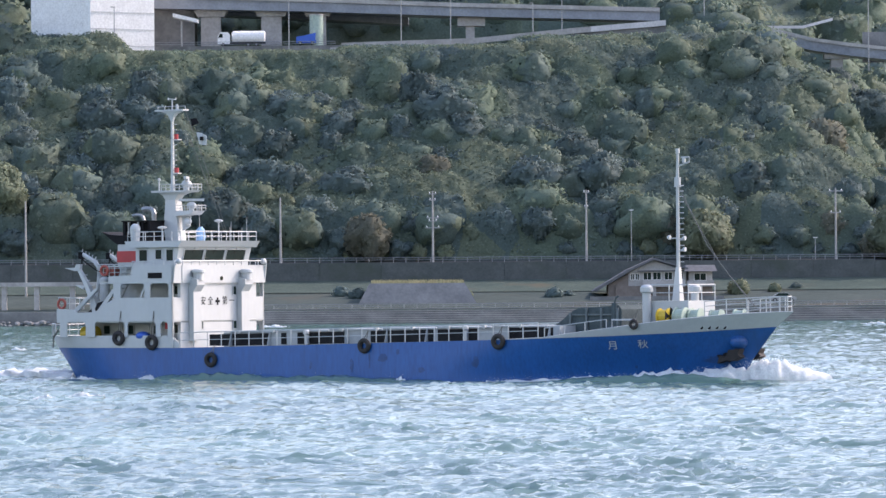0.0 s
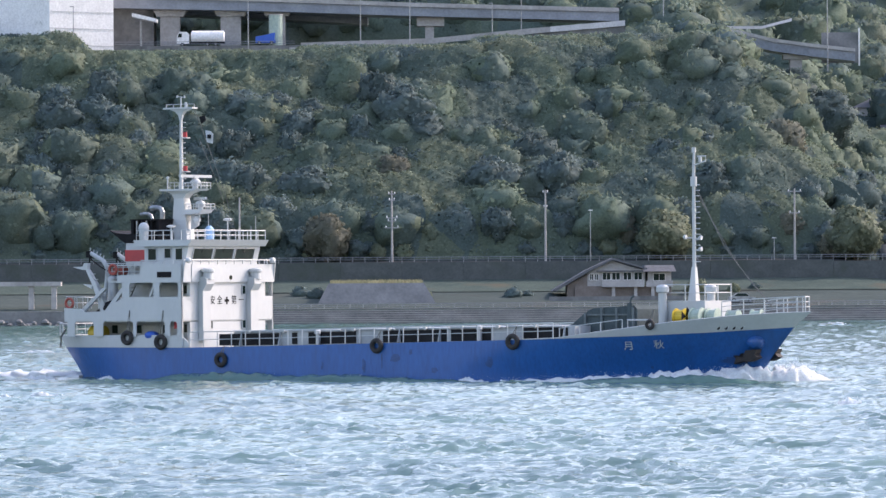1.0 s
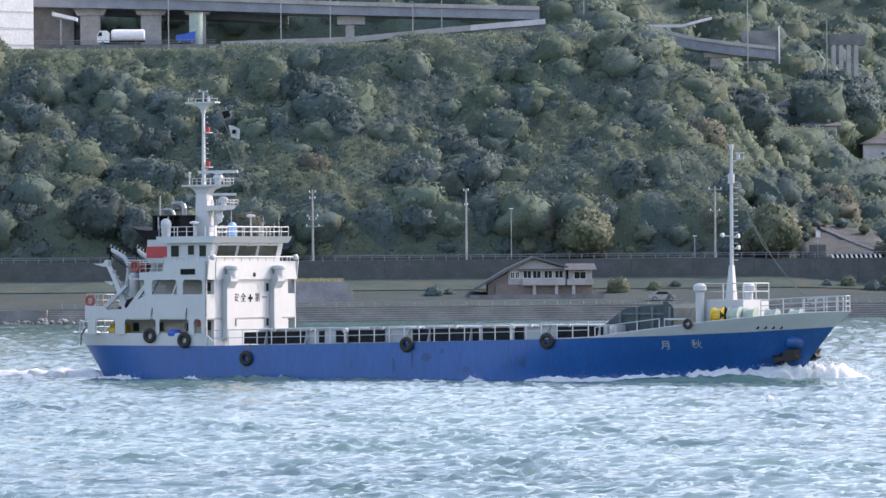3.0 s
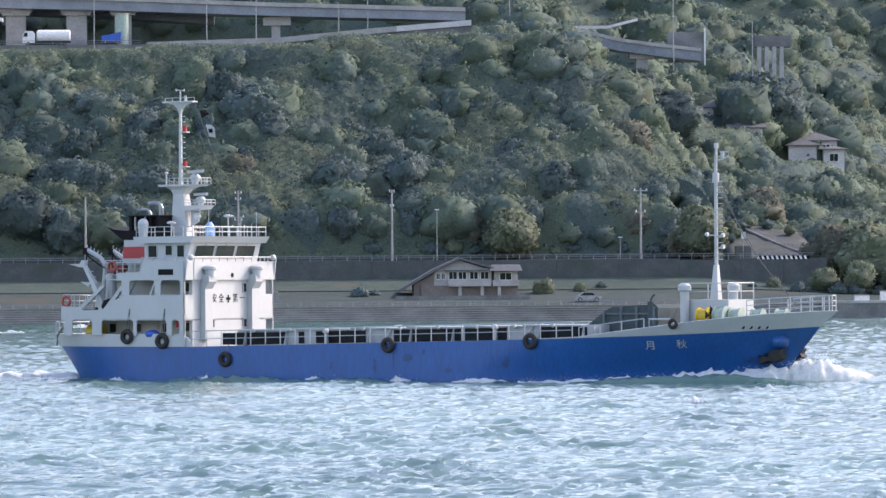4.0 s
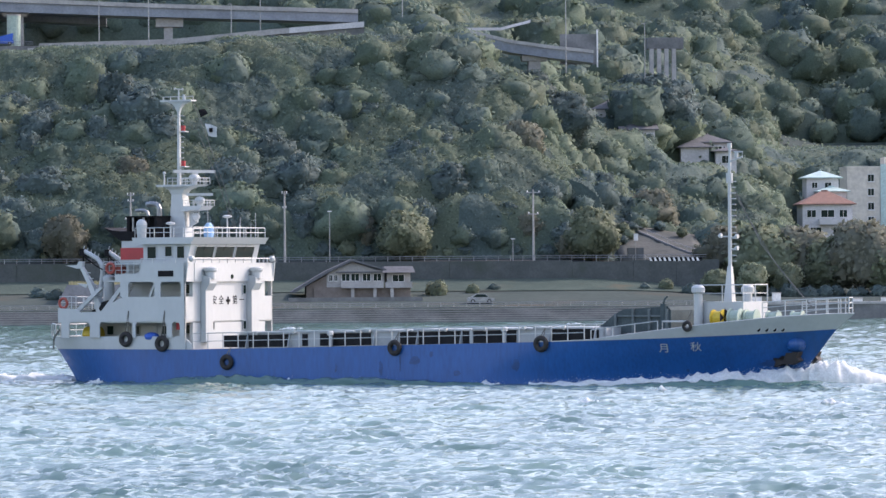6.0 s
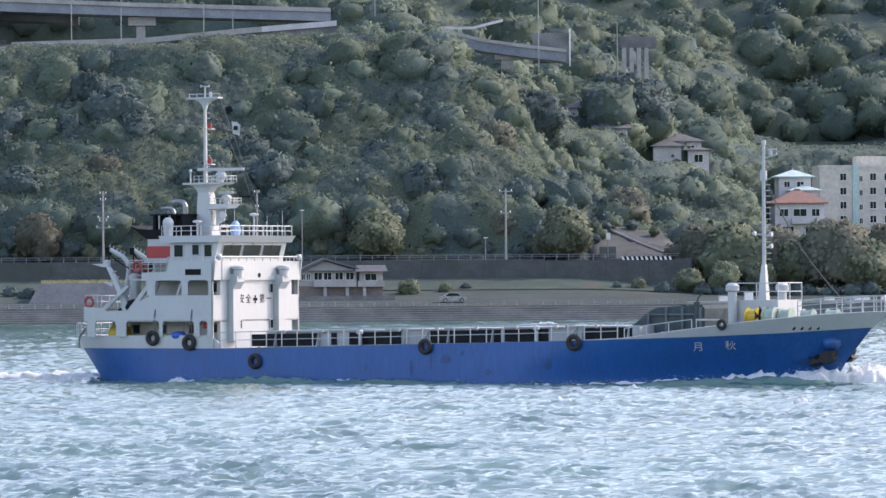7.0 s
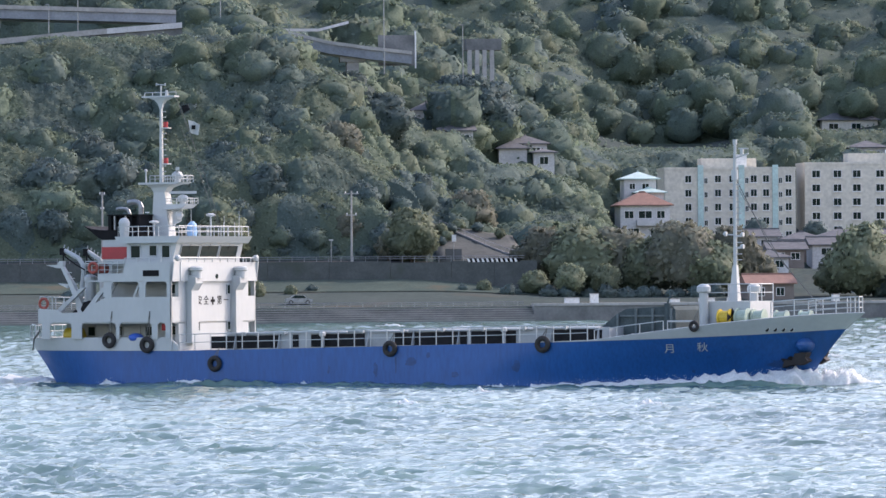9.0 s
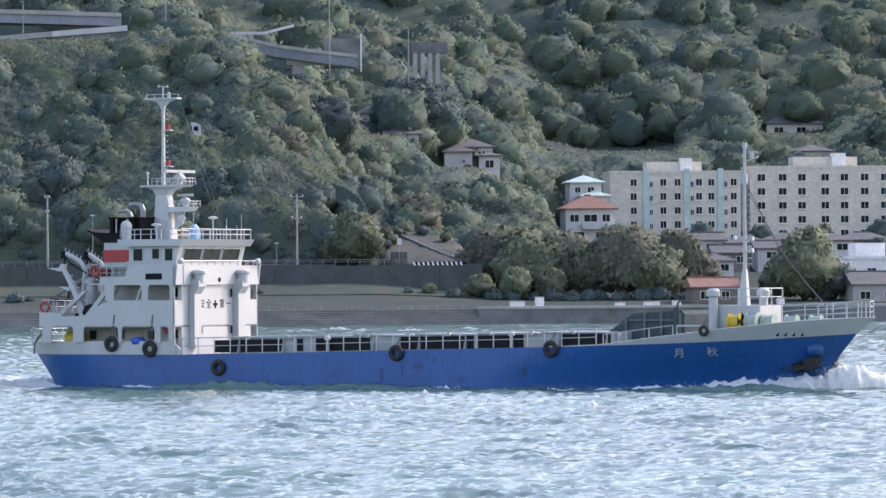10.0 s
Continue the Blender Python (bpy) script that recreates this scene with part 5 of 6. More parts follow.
for s in (-1, 1):
    # main-deck gallery
    side_wall(s, [(-5.1, -3.5), (-2.75, -0.25), (0.0, 2.35), (2.75, 3.35)], -5.7, FX, 2.9, 3.92)
    # band between the galleries
    b = Build().prism([(-5.95, 3.92), (FX, 3.92), (FX, 5.48), (0.1, 5.48), (-0.95, 5.48), (-1.9, 5.05), (-2.7, 4.55), (-4.2, 4.5), (-4.6, 4.72), (-5.95, 4.78)], "y", *sorted((s * WY, s * (WY - 0.08))))
    part("gallery_band", b, SHIP_WHITE, SHIP)
    side_wall(s, [(-0.55, 1.45), (1.9, 3.45)], -1.15, FX, 5.48, 6.45)
    # wing band up to the bridge rail
    b = Build().prism([(-1.55, 6.42), (FX + 0.1, 6.42), (FX + 0.25, 7.62), (0.5, 7.62), (0.3, 6.95), (-1.55, 6.9)], "y", *sorted((s * WY, s * (WY - 0.08))))
    part("wing_band", b, SHIP_WHITE, SHIP)
    # front closures of the galleries
    y0, y1 = sorted((s * HY, s * WY))
    b = Build().box(FX - 0.08, FX, y0, y1, 3.92, 5.48).box(FX - 0.08, FX + 0.12, y0, y1, 6.42, 7.6)
    b.box(FX - 0.08, FX, *sorted((s * WY, s * (WY - 0.12))), 2.2, 6.5)
    part("gallery_front", b, SHIP_WHITE, SHIP)
part("boat_deck", Build().box(-6.0, FX - 0.09, -WY + 0.09, WY - 0.09, 3.84, 3.92), SHIP_WHITE, SHIP)
part("bridge_front", Build().box(FX - 0.06, FX + 0.16, -HY, HY, 6.42, 7.6), SHIP_WHITE, SHIP)
part("engine_casing", Build().box(-3.0, -0.95, -2.1, 1.5, 3.93, 6.43), SHIP_WHITE, SHIP)
part("casing_top", Build().box(-3.0, -0.65, -2.1, 1.5, 6.53, 7.5), SHIP_WHITE, SHIP)
part("officer_deck", Build().box(-2.4, FX - 0.09, -WY + 0.09, WY - 0.09, 6.44, 6.52), SHIP_WHITE, SHIP)
part("bridge_deck", Build().box(-2.6, FX + 0.1, -WY + 0.09, WY - 0.09, 7.52, 7.6), SHIP_WHITE, SHIP)
part("black_side_window", Build().box(1.75, 2.9, -WY - 0.03, -WY + 0.02, 6.75, 7.12), BLACK, SHIP)

# wheelhouse
WX0, WX1, WH = -0.1, 3.25, 4.0
b = Build().prism([(WX0, 7.55), (WX1, 7.55), (WX1 + 0.0, 7.8), (WX1 + 0.28, 8.8), (WX0, 8.8)], "y", -WH, WH)
wheelhouse = part("wheelhouse", b, SHIP_WHITE, SHIP, "white wheelhouse with raked front windows")
b = Build().prism([(-0.6, 8.8), (WX1 + 0.45, 8.8), (WX1 + 0.75, 9.22), (-0.75, 9.22)], "y", -WH - 0.35, WH + 0.35)
roof = part("wheelhouse_roof", b, SHIP_WHITE, SHIP)


def pane(verts, parent, frame_mat=SHIP_WHITE):
    """A window: a glass plate with four bars round it."""
    b = Build()
    c = [Vector(v) for v in verts]
    nrm = (c[1] - c[0]).cross(c[3] - c[0]).normalized()
    b.add([p + nrm * 0.015 for p in c] + [p - nrm * 0.03 for p in c], [(0, 1, 2, 3), (7, 6, 5, 4), (0, 4, 5, 1), (1, 5, 6, 2), (2, 6, 7, 3), (3, 7, 4, 0)])
    w = part("window", b, GLASS, parent)
    fb = Build()
    for i in range(4):
        fb.cyl(c[i] + nrm * 0.02, c[(i + 1) % 4] + nrm * 0.02, 0.035, 0.035, 5)
    part("frame", fb, frame_mat, w)
    return w


for y0, y1 in ((-3.75, -1.62), (-1.42, 0.72), (0.92, 3.05)):
    xa, xb = WX1 + 0.28 * 0.08 + 0.02, WX1 + 0.28 * 0.86 + 0.02
    y0, y1 = y0 + 0.35, y1 + 0.35
    pane([(xa, y0, 7.9), (xa, y1, 7.9), (xb, y1, 8.66), (xb, y0, 8.66)], wheelhouse)
    part("wiper", Build().cyl((xb + 0.05, (y0 + y1) / 2, 8.74), (xb + 0.02, (y0 + y1) / 2 - 0.25, 8.4), 0.015), BLACK, wheelhouse)
for x0, x1, z0 in ((0.2, 0.9, 7.86), (1.55, 2.1, 8.0), (2.45, 3.05, 7.88)):
    for s in (-1, 1):
        y = s * (WH + 0.01)
        q = [(x0, y, z0), (x1, y, z0), (x1, y, 8.66), (x0, y, 8.66)]
        pane(q if s < 0 else q[::-1], wheelhouse)


def railing(pts, height, parent, bars=2, step=1.0, r=0.03, name="railing", lean=0.0, material=SHIP_WHITE):
    """Stanchions and level bars along a line of feet."""
    rail = None
    for k in reversed(range(bars)):
        h = height * (k + 1) / bars
        b = Build().tube([(x, y, z + h) for x, y, z in pts], r if k == bars - 1 else r * 0.75, 6)
        if rail is None:
            rail = part(name, b, material, parent)
        else:
            part("lower_bar", b, material, rail)
    for a, c in zip(pts, pts[1:]):
        a, c = Vector(a), Vector(c)
        n = max(1, round((c - a).length / step))
        for i in range(n + (c == Vector(pts[-1]))):
            p = a.lerp(c, i / n)
            part("stanchion", Build().cyl(p, p + Vector((0, 0, height)), r, r, 6), material, rail)
    return rail


railing([(-0.6, -4.2, 9.22), (3.8, -4.2, 9.22), (3.8, 4.2, 9.22), (-0.6, 4.2, 9.22), (-0.6, -4.2, 9.22)], 0.62, SHIP, 2, 0.8, 0.028)
railing([(0.4, -5.05, 7.6), (3.9, -5.05, 7.6), (4.0, 5.05, 7.6), (0.4, 5.05, 7.6)], 0.28, SHIP, 1, 0.9, 0.03)
railing([(-2.5, -5.0, 6.9), (0.3, -5.0, 6.9)], 0.8, SHIP, 3, 0.5, 0.028)
railing([(-2.5, 5.0, 6.9), (-2.5, -5.0, 6.9)], 0.8, SHIP, 3, 0.8, 0.028)
railing([(-5.9, -4.95, 4.78), (-3.2, -4.95, 4.7)], 0.75, SHIP, 2, 0.9, 0.028)
railing([(-5.9, 4.95, 4.6), (-5.9, -4.95, 4.78)], 0.75, SHIP, 2, 0.9, 0.028)
railing([(-6.3, -4.3, 2.98), (-7.45, -3.7, 2.98), (-7.45, 3.7, 2.98)], 0.75, SHIP, 2, 0.9, 0.028)
# long deck rails on both sides
for s in (-1, 1):
    pts = [(x, s * (HALF - 0.07), lerp(BLUE_TOP, x)) for x in [4.2 + 1.12 * i for i in range(26)]]
    pts = [(x, y, z) for x, y, z in pts if x < 32.6]
    railing(pts, 1.0, SHIP, 2, 1.2, 0.035)
    railing([(x, s * (hull_at(x, 3.2) - 0.1), lerp(BULWARK_TOP, x)) for x in (32.6, 34.0, 35.4, 36.8)], 0.55, SHIP, 1, 1.2, 0.03)
bow = [(x, -max(0.25, hull_at(x, 4.2) - 0.12), lerp(BULWARK_TOP, x)) for x in (43.0, 44.2, 45.3, 46.3, 47.0, 47.5)]
railing(bow + [(x, -y, z) for x, y, z in bow[::-1]], 0.92, SHIP, 3, 1.0, 0.035, name="bow_railing")

# house front: ventilators, windows
for y in (-2.9, 2.45):
    v = part("ventilator_trunk", Build().prism([(FX + 0.02, 2.6), (FX + 0.4, 2.6), (FX + 0.4, 5.85), (FX + 0.7, 6.3), (FX + 0.7, 6.65), (FX + 0.02, 6.85)], "y", y - 0.42, y + 0.42), SHIP_WHITE, SHIP)
    part("cowl_neck", Build().cyl((FX + 0.48, y, 6.6), (FX + 0.48, y, 7.05), 0.34, 0.34, 16), SHIP_WHITE, v)
    part("cowl_cap", Build().turned([(0.36, 7.05), (0.46, 7.1), (0.46, 7.26), (0.3, 7.34)], (FX + 0.48, y, 0), 18), SHIP_WHITE, v)
part("porthole", Build().cyl((FX + 0.0, 0.1, 6.72), (FX + 0.19, 0.1, 6.72), 0.15, 0.15, 16), GLASS, SHIP)
for y, z, w, h in ((1.72, 5.6, 0.2, 0.3), (1.72, 3.35, 0.2, 0.28), (-1.9, 3.35, 0.1, 0.28)):
    pane([(FX + 0.03, y - w, z), (FX + 0.03, y + w, z), (FX + 0.03, y + w, z + 2 * h), (FX + 0.03, y - w, z + 2 * h)], house)
for x, z in ((-1.6, 3.05), (0.6, 3.05), (2.35, 5.65), (2.35, 3.1), (-3.6, 3.05)):
    pane([(x, -HIN - 0.02, z), (x + 0.55, -HIN - 0.02, z), (x + 0.55, -HIN - 0.02, z + 0.6), (x, -HIN - 0.02, z + 0.6)], house)
for x in (-0.4, 1.5):
    part("door", Build().box(x, x + 0.65, -HIN - 0.05, -HIN, 2.2, 3.75), SHIP_WHITE, house)


def lettering(text, size, at, parent, material, name):
    cu = bpy.data.curves.new(name, "FONT")
    cu.body, cu.size, cu.align_x, cu.align_y, cu.extrude = text, size, "CENTER", "CENTER", 0.004
    tmp = bpy.data.objects.new(name, cu)
    scene.collection.objects.link(tmp)
    me = bpy.data.meshes.new_from_object(tmp.evaluated_get(bpy.context.evaluated_depsgraph_get()))
    bpy.data.objects.remove(tmp)
    me.materials.clear()
    me.materials.append(material)
    ob = part(name, me, None, parent)
    ob.matrix_basis = at
    return ob


part("painted_cross", Build().box(FX + 0.012, FX + 0.02, -0.4, 0.1, 5.12, 5.28).box(FX + 0.012, FX + 0.02, -0.23, -0.07, 4.95, 5.119).box(FX + 0.012, FX + 0.02, -0.23, -0.07, 5.281, 5.45), BLACK, house)
for i, ch in enumerate("安全 第一"):
    if ch == " ":
        continue
    lettering(ch, 0.62, Matrix.Translation((FX + 0.015, -1.75 + i * 0.8, 5.2)) @ pose(0, 0, 0, 90, 0, 90), house, BLACK, "lettering")
for ch, x, z in (("月", 37.0, 2.26), ("秋", 38.85, 2.33)):
    u = Vector((0.8, -(hull_at(x + 0.4, z) - hull_at(x - 0.4, z)), 0)).normalized()
    w = Vector((0, -(hull_at(x, z + 0.4) - hull_at(x, z - 0.4)), 0.8)).normalized()
    nrm = u.cross(w).normalized()
    at = Matrix.Translation(Vector((x, -hull_at(x, z), z)) + nrm * 0.05) @ Matrix((u, nrm.cross(u), nrm)).transposed().to_4x4()
    lettering(ch, 0.68, at, hull, SHIP_WHITE, "lettering")

# ---- funnel ----
fun = part("funnel", Build().prism([(-3.0, 7.5), (-0.35, 7.5), (-0.35, 9.1), (-3.0, 9.1)], "y", -2.2, 1.6), SHIP_WHITE, SHIP, "white funnel casing with red band and black top")
part("red_band", Build().box(-3.04, -0.31, -2.25, 1.65, 7.85, 8.6), RED, fun)
part("funnel_top", Build().prism([(-4.35, 9.92), (-3.7, 9.72), (-2.9, 9.66), (-0.33, 9.66), (-0.33, 9.05), (-3.02, 9.05), (-3.45, 9.3), (-3.9, 9.62)], "y", -2.24, 1.64), BLACK, fun, "black funnel top with a swept spoiler")
part("funnel_grille", Build().box(-2.72, -2.5, -2.0, 1.4, 9.66, 10.55).box(-0.6, -0.42, -2.0, 1.4, 9.66, 10.55).box(-2.5, -0.6, -1.5, 1.4, 9.66, 10.5), BLACK, fun)
part("grille_rim", Build().box(-2.78, -0.36, -2.06, 1.46, 10.551, 10.63), BLACK, fun)
for x in (-2.3, -1.9, -1.5, -1.1):
    part("louvre", Build().box(x, x + 0.1, -2.0, -1.88, 9.67, 10.54), STEEL if x in (-2.3, -1.5) else BLACK, fun)
for x, r, h in ((-2.0, 0.11, 11.0), (-1.15, 0.17, 11.4)):
    part("exhaust_pipe", Build().tube([(x, -0.6, 10.5), (x, -0.6, h - 0.3), (x - 0.1, -0.6, h - 0.1), (x - 0.3, -0.6, h), (x - 0.6, -0.6, h + 0.03), (x - 0.95, -0.6, h - 0.02)], r, 10), STEEL, fun)

# ---- main mast ----
MZ = 9.22
b = Build().loft([[(x0, -y, z), (x1, -y, z), (x1, y, z), (x0, y, z)] for z, x0, x1, y in ((MZ, -0.5, 0.75, 0.45), (11.0, -0.42, 0.6, 0.4), (12.0, -0.38, 0.42, 0.34), (12.3, -0.55, 0.65, 0.4), (12.5, -0.95, 1.2, 0.5))])
mast = part("radar_mast", b, SHIP_WHITE, SHIP, "white tapered radar mast")
part("upper_platform", Build().prism([(-1.25, 12.5), (1.5, 12.5), (1.8, 12.62), (-1.3, 12.62)], "y", -0.75, 0.75), SHIP_WHITE, mast)
railing([(-0.4, -0.75, 12.62), (1.85, -0.75, 12.62), (1.85, 0.75, 12.62), (-0.4, 0.75, 12.62)], 0.42, mast, 2, 0.4, 0.022, name="platform_rail")
part("lower_platform", Build().prism([(0.5, 10.9), (1.9, 11.0), (2.2, 11.25), (0.5, 11.25)], "y", -0.65, 0.65), SHIP_WHITE, mast)
part("bracket", Build().prism([(0.8, 9.9), (1.4, 10.2), (1.5, 10.9), (0.8, 10.9)], "y", -0.06, 0.06), SHIP_WHITE, mast)
railing([(0.7, -0.65, 11.25), (2.25, -0.65, 11.25), (2.25, 0.65, 11.25), (0.7, 0.65, 11.25)], 0.36, mast, 2, 0.4, 0.022, name="platform_rail")
b = Build().loft([[(-a, -c, z), (a, -c, z), (a, c, z), (-a, c, z)] for z, a, c in ((12.5, 0.1, 0.1), (17.2, 0.07, 0.07), (17.55, 0.17, 0.12), (17.78, 0.36, 0.2), (17.93, 0.75, 0.28))])
pole = part("mast_pole", b, SHIP_WHITE, mast)
part("crosstree", Build().box(-1.25, 1.15, -0.3, 0.3, 17.95, 18.05), SHIP_WHITE, mast)
railing([(-1.2, 0, 18.05), (1.1, 0, 18.05)], 0.22, mast, 1, 0.55, 0.022, name="yard_rail")
part("wind_vane", Build().cyl((0, 0, 18.05), (0, 0, 18.7), 0.05, 0.05).tube([(-0.3, 0, 18.78), (0.32, 0, 18.72)], 0.035).cyl((-0.32, 0, 18.7), (-0.32, 0, 18.86), 0.05).cyl((0.3, 0, 18.68), (0.3, 0, 18.84), 0.05), SHIP_WHITE, mast)
part("top_lamp", Build().cyl((0.4, 0, 18.05), (0.4, 0, 18.4), 0.09), SHIP_WHITE, mast)
for k in range(13):
    z = 12.95 + k * 0.34
    part("rung", Build().box(0.1, 0.34, -0.03, 0.03, z, z + 0.05), SHIP_WHITE, mast)
for z in (14.0, 16.25):
    lb = part("lamp_bracket", Build().box(0.1, 0.6, -0.22, 0.22, z - 0.25, z - 0.19), SHIP_WHITE, mast)
    part("red_lamp", Build().cyl((0.32, 0, z - 0.18), (0.32, 0, z + 0.16), 0.15, 0.15, 12), RED, lb)
part("horn", Build().turned([(0.25, 0), (0.3, 0.12), (0.1, 0.4)], (1.25, -0.2, 10.55), 12, "x"), SHIP_WHITE, mast)
part("anemometer_post", Build().cyl((-1.15, 0, 12.6), (-1.15, 0, 13.3), 0.05).ball((-1.15, 0, 13.38), 0.11, 8, 6), SHIP_WHITE, mast)
gear = part("radar_gearbox", Build().ball((1.15, 0, 13.05), 0.36, 14, 8, 0.75).cyl((1.15, 0, 12.62), (1.15, 0, 12.9), 0.2), SHIP_WHITE, mast)
gear2 = part("radar_gearbox", Build().ball((1.55, 0, 11.6), 0.34, 14, 8, 0.75).cyl((1.55, 0, 11.25), (1.55, 0, 11.5), 0.2), SHIP_WHITE, mast)
scan_up = part("radar_scanner", Build().box(-1.5, 1.5, -0.09, 0.09, -0.09, 0.09).box(-0.25, 0.25, -0.12, 0.12, -0.15, 0.0), SHIP_WHITE, mast, "white bar radar scanner")
scan_lo = part("radar_scanner", Build().box(-0.85, 0.85, -0.08, 0.08, -0.08, 0.08), SHIP_WHITE, mast, "short white bar radar scanner")
# roof gear
for x, y, r, z in ((-0.9, -3.0, 0.36, 10.05), (-1.0, -1.2, 0.3, 10.1)):
    d = part("dome_antenna", Build().ball((x, y, z), r, 16, 10).cyl((x, y, MZ), (x, y, z), r * 0.8, r * 0.95, 14), SHIP_WHITE, SHIP)
for x, y, h in ((2.6, 1.6, 1.25), (0.9, -2.4, 0.8)):
    part("satellite_mushroom", Build().cyl((x, y, MZ), (x, y, MZ + h), 0.05).turned([(0.1, MZ + h), (0.3, MZ + h + 0.06), (0.3, MZ + h + 0.14), (0.12, MZ + h + 0.2)], (x, y, 0), 14), SHIP_WHITE, SHIP)
for x, y, h in ((3.6, 3.4, 1.6), (3.5, 3.0, 0.9), (3.6, 1.5, 0.9), (1.9, 0.4, 2.4), (3.4, 1.9, 1.3)):
    part("whip_antenna", Build().cyl((x, y, MZ), (x, y, MZ + h), 0.025, 0.012, 6), SHIP_WHITE, SHIP)
part("compass_cover", Build().turned([(0.3, MZ), (0.34, MZ + 0.3), (0.3, MZ + 0.75), (0.12, MZ + 0.95)], (1.9, 0.5, 0), 14), PALE_BLUE, SHIP, "pale blue canvas-covered compass")
for y in (-4.7, 4.7):
    part("searchlight", Build().turned([(0.14, 0), (0.19, 0.08), (0.19, 0.26), (0.08, 0.34)], (3.85, y, 7.85), 14, "x"), SHIP_WHITE, SHIP)
# halyard and stays
part("halyard", Build().tube([(1.1, 0, 17.95), (1.95, 0.3, 15.6), (2.9, 0.8, 12.5), (3.6, 1.2, 9.6)], 0.018, 4), ROPE, SHIP)
part("stay", Build().tube([(1.4, 0.1, 16.0), (2.5, 0.6, 13.0), (3.6, 1.0, 9.6)], 0.014, 4), ROPE, SHIP)

# ---- foremast and forecastle gear ----
b = Build()
b.add([(39.2, -0.26, 5.0), (39.76, -0.26, 5.0), (39.76, 0.26, 5.0), (39.2, 0.26, 5.0), (39.4, -0.13, 7.1), (39.64, -0.13, 7.1), (39.64, 0.13, 7.1), (39.4, 0.13, 7.1)], [(3, 2, 1, 0), (4, 5, 6, 7), (0, 1, 5, 4), (1, 2, 6, 5), (2, 3, 7, 6), (3, 0, 4, 7)])
b.cyl((39.52, 0, 7.0), (39.52, 0, 12.2), 0.115, 0.1, 12).cyl((39.52, 0, 12.1), (39.52, 0, 12.7), 0.2, 0.2, 12).cyl((39.52, 0, 12.7), (39.56, 0, 14.2), 0.1, 0.08, 10)
fmast = part("foremast", b, SHIP_WHITE, SHIP, "white foremast with lamps and rungs")
part("mast_head_lamp", Build().cyl((39.55, 0, 14.2), (39.55, 0, 14.5), 0.13), SHIP_WHITE, fmast)
part("lamp_arm", Build().tube([(39.55, 0, 13.4), (40.4, 0, 13.65), (40.4, 0, 13.95), (39.8, 0, 13.95)], 0.05), SHIP_WHITE, fmast)
part("mast_lamp", Build().cyl((40.0, 0, 13.6), (40.0, 0, 13.95), 0.11), SHIP_WHITE, fmast)
for k in range(15):
    z = 7.4 + k * 0.34
    part("rung", Build().box(39.62, 39.95, -0.03, 0.03, z, z + 0.05), SHIP_WHITE, fmast)
for x, z in ((38.9, 8.95), (40.0, 8.9), (40.0, 8.2)):
    part("floodlight", Build().cyl((39.5, 0, z - 0.05), (x, 0, z - 0.05), 0.04).turned([(0.06, -0.1), (0.14, 0.0), (0.14, 0.12)], (x, -0.1, z), 12, "x"), SHIP_WHITE, fmast)
mh = part("mast_house", Build().box(38.4, 41.2, -1.6, 1.6, 3.2, 5.0), BULWARK_GREY, SHIP, "pale grey mast house")
railing([(38.4, -1.6, 5.0), (41.2, -1.6, 5.0), (41.2, 1.6, 5.0), (38.4, 1.6, 5.0)], 1.0, mh, 2, 1.3, 0.035)
for x, y, z0, r in ((38.35, -1.9, 3.4, 0.27), (40.7, 0.0, 5.0, 0.26)):
    v = part("mushroom_ventilator", Build().cyl((x, y, z0), (x, y, 5.6), r, r, 16), SHIP_WHITE, SHIP)
    part("vent_cap", Build().turned([(r + 0.05, 5.5), (r + 0.14, 5.58), (r + 0.14, 5.85), (r, 5.98), (0.1, 6.02)], (x, y, 0), 18), SHIP_WHITE, v)
for x, y, r, m_ in ((40.0, -2.5, 0.5, YELLOW), (40.9, -2.0, 0.55, GREEN_PALE), (41.7, -1.5, 0.5, GREEN_PALE), (43.0, -1.2, 0.42, GREEN_PALE), (44.2, -0.4, 0.4, GREEN_PALE)):
    w = part("windlass_drum", Build().cyl((x - 0.3, y, 4.05), (x + 0.3, y, 4.05), r * 0.8, r * 0.8, 16).cyl((x - 0.36, y, 4.05), (x - 0.28, y, 4.05), r, r, 16).cyl((x + 0.28, y, 4.05), (x + 0.36, y, 4.05), r, r, 16).box(x - 0.4, x + 0.4, y - 0.3, y + 0.3, 3.3, 3.7), m_, SHIP)
    if m_ is YELLOW:
        for k in range(3):
            a = k * 2.1 + 0.5
            part("dark_sector", Build().prism([(y, 4.05), (y + 0.6 * math.cos(a), 4.05 + 0.6 * math.sin(a)), (y + 0.6 * math.cos(a + 0.9), 4.05 + 0.6 * math.sin(a + 0.9))], "x", x + 0.37, x + 0.385), BLACK, w)
part("forestay", Build().tube([(39.7, 0, 12.0), (41.6, 0.1, 8.4), (43.4, 0.2, 6.2), (45.0, 0.2, 4.5)], 0.03, 5), ROPE, SHIP)
part("forestay", Build().tube([(39.7, 0.1, 11.6), (42.5, 0.2, 7.2), (45.0, 0.3, 4.5)], 0.02, 5), ROPE, SHIP)
part("derrick_post", Build().cyl((36.0, -1.9, 2.9), (36.0, -1.9, 4.9), 0.22, 0.2, 12).tube([(36.0, -1.9, 4.9), (36.1, -1.9, 5.2), (36.3, -1.9, 5.35)], 0.06), SLATE, SHIP)
part("pipe_stand", Build().tube([(36.6, -3.2, 3.2), (36.6, -3.2, 3.85), (38.3, -3.2, 3.85), (38.3, -3.2, 3.3)], 0.06), SHIP_WHITE, SHIP)
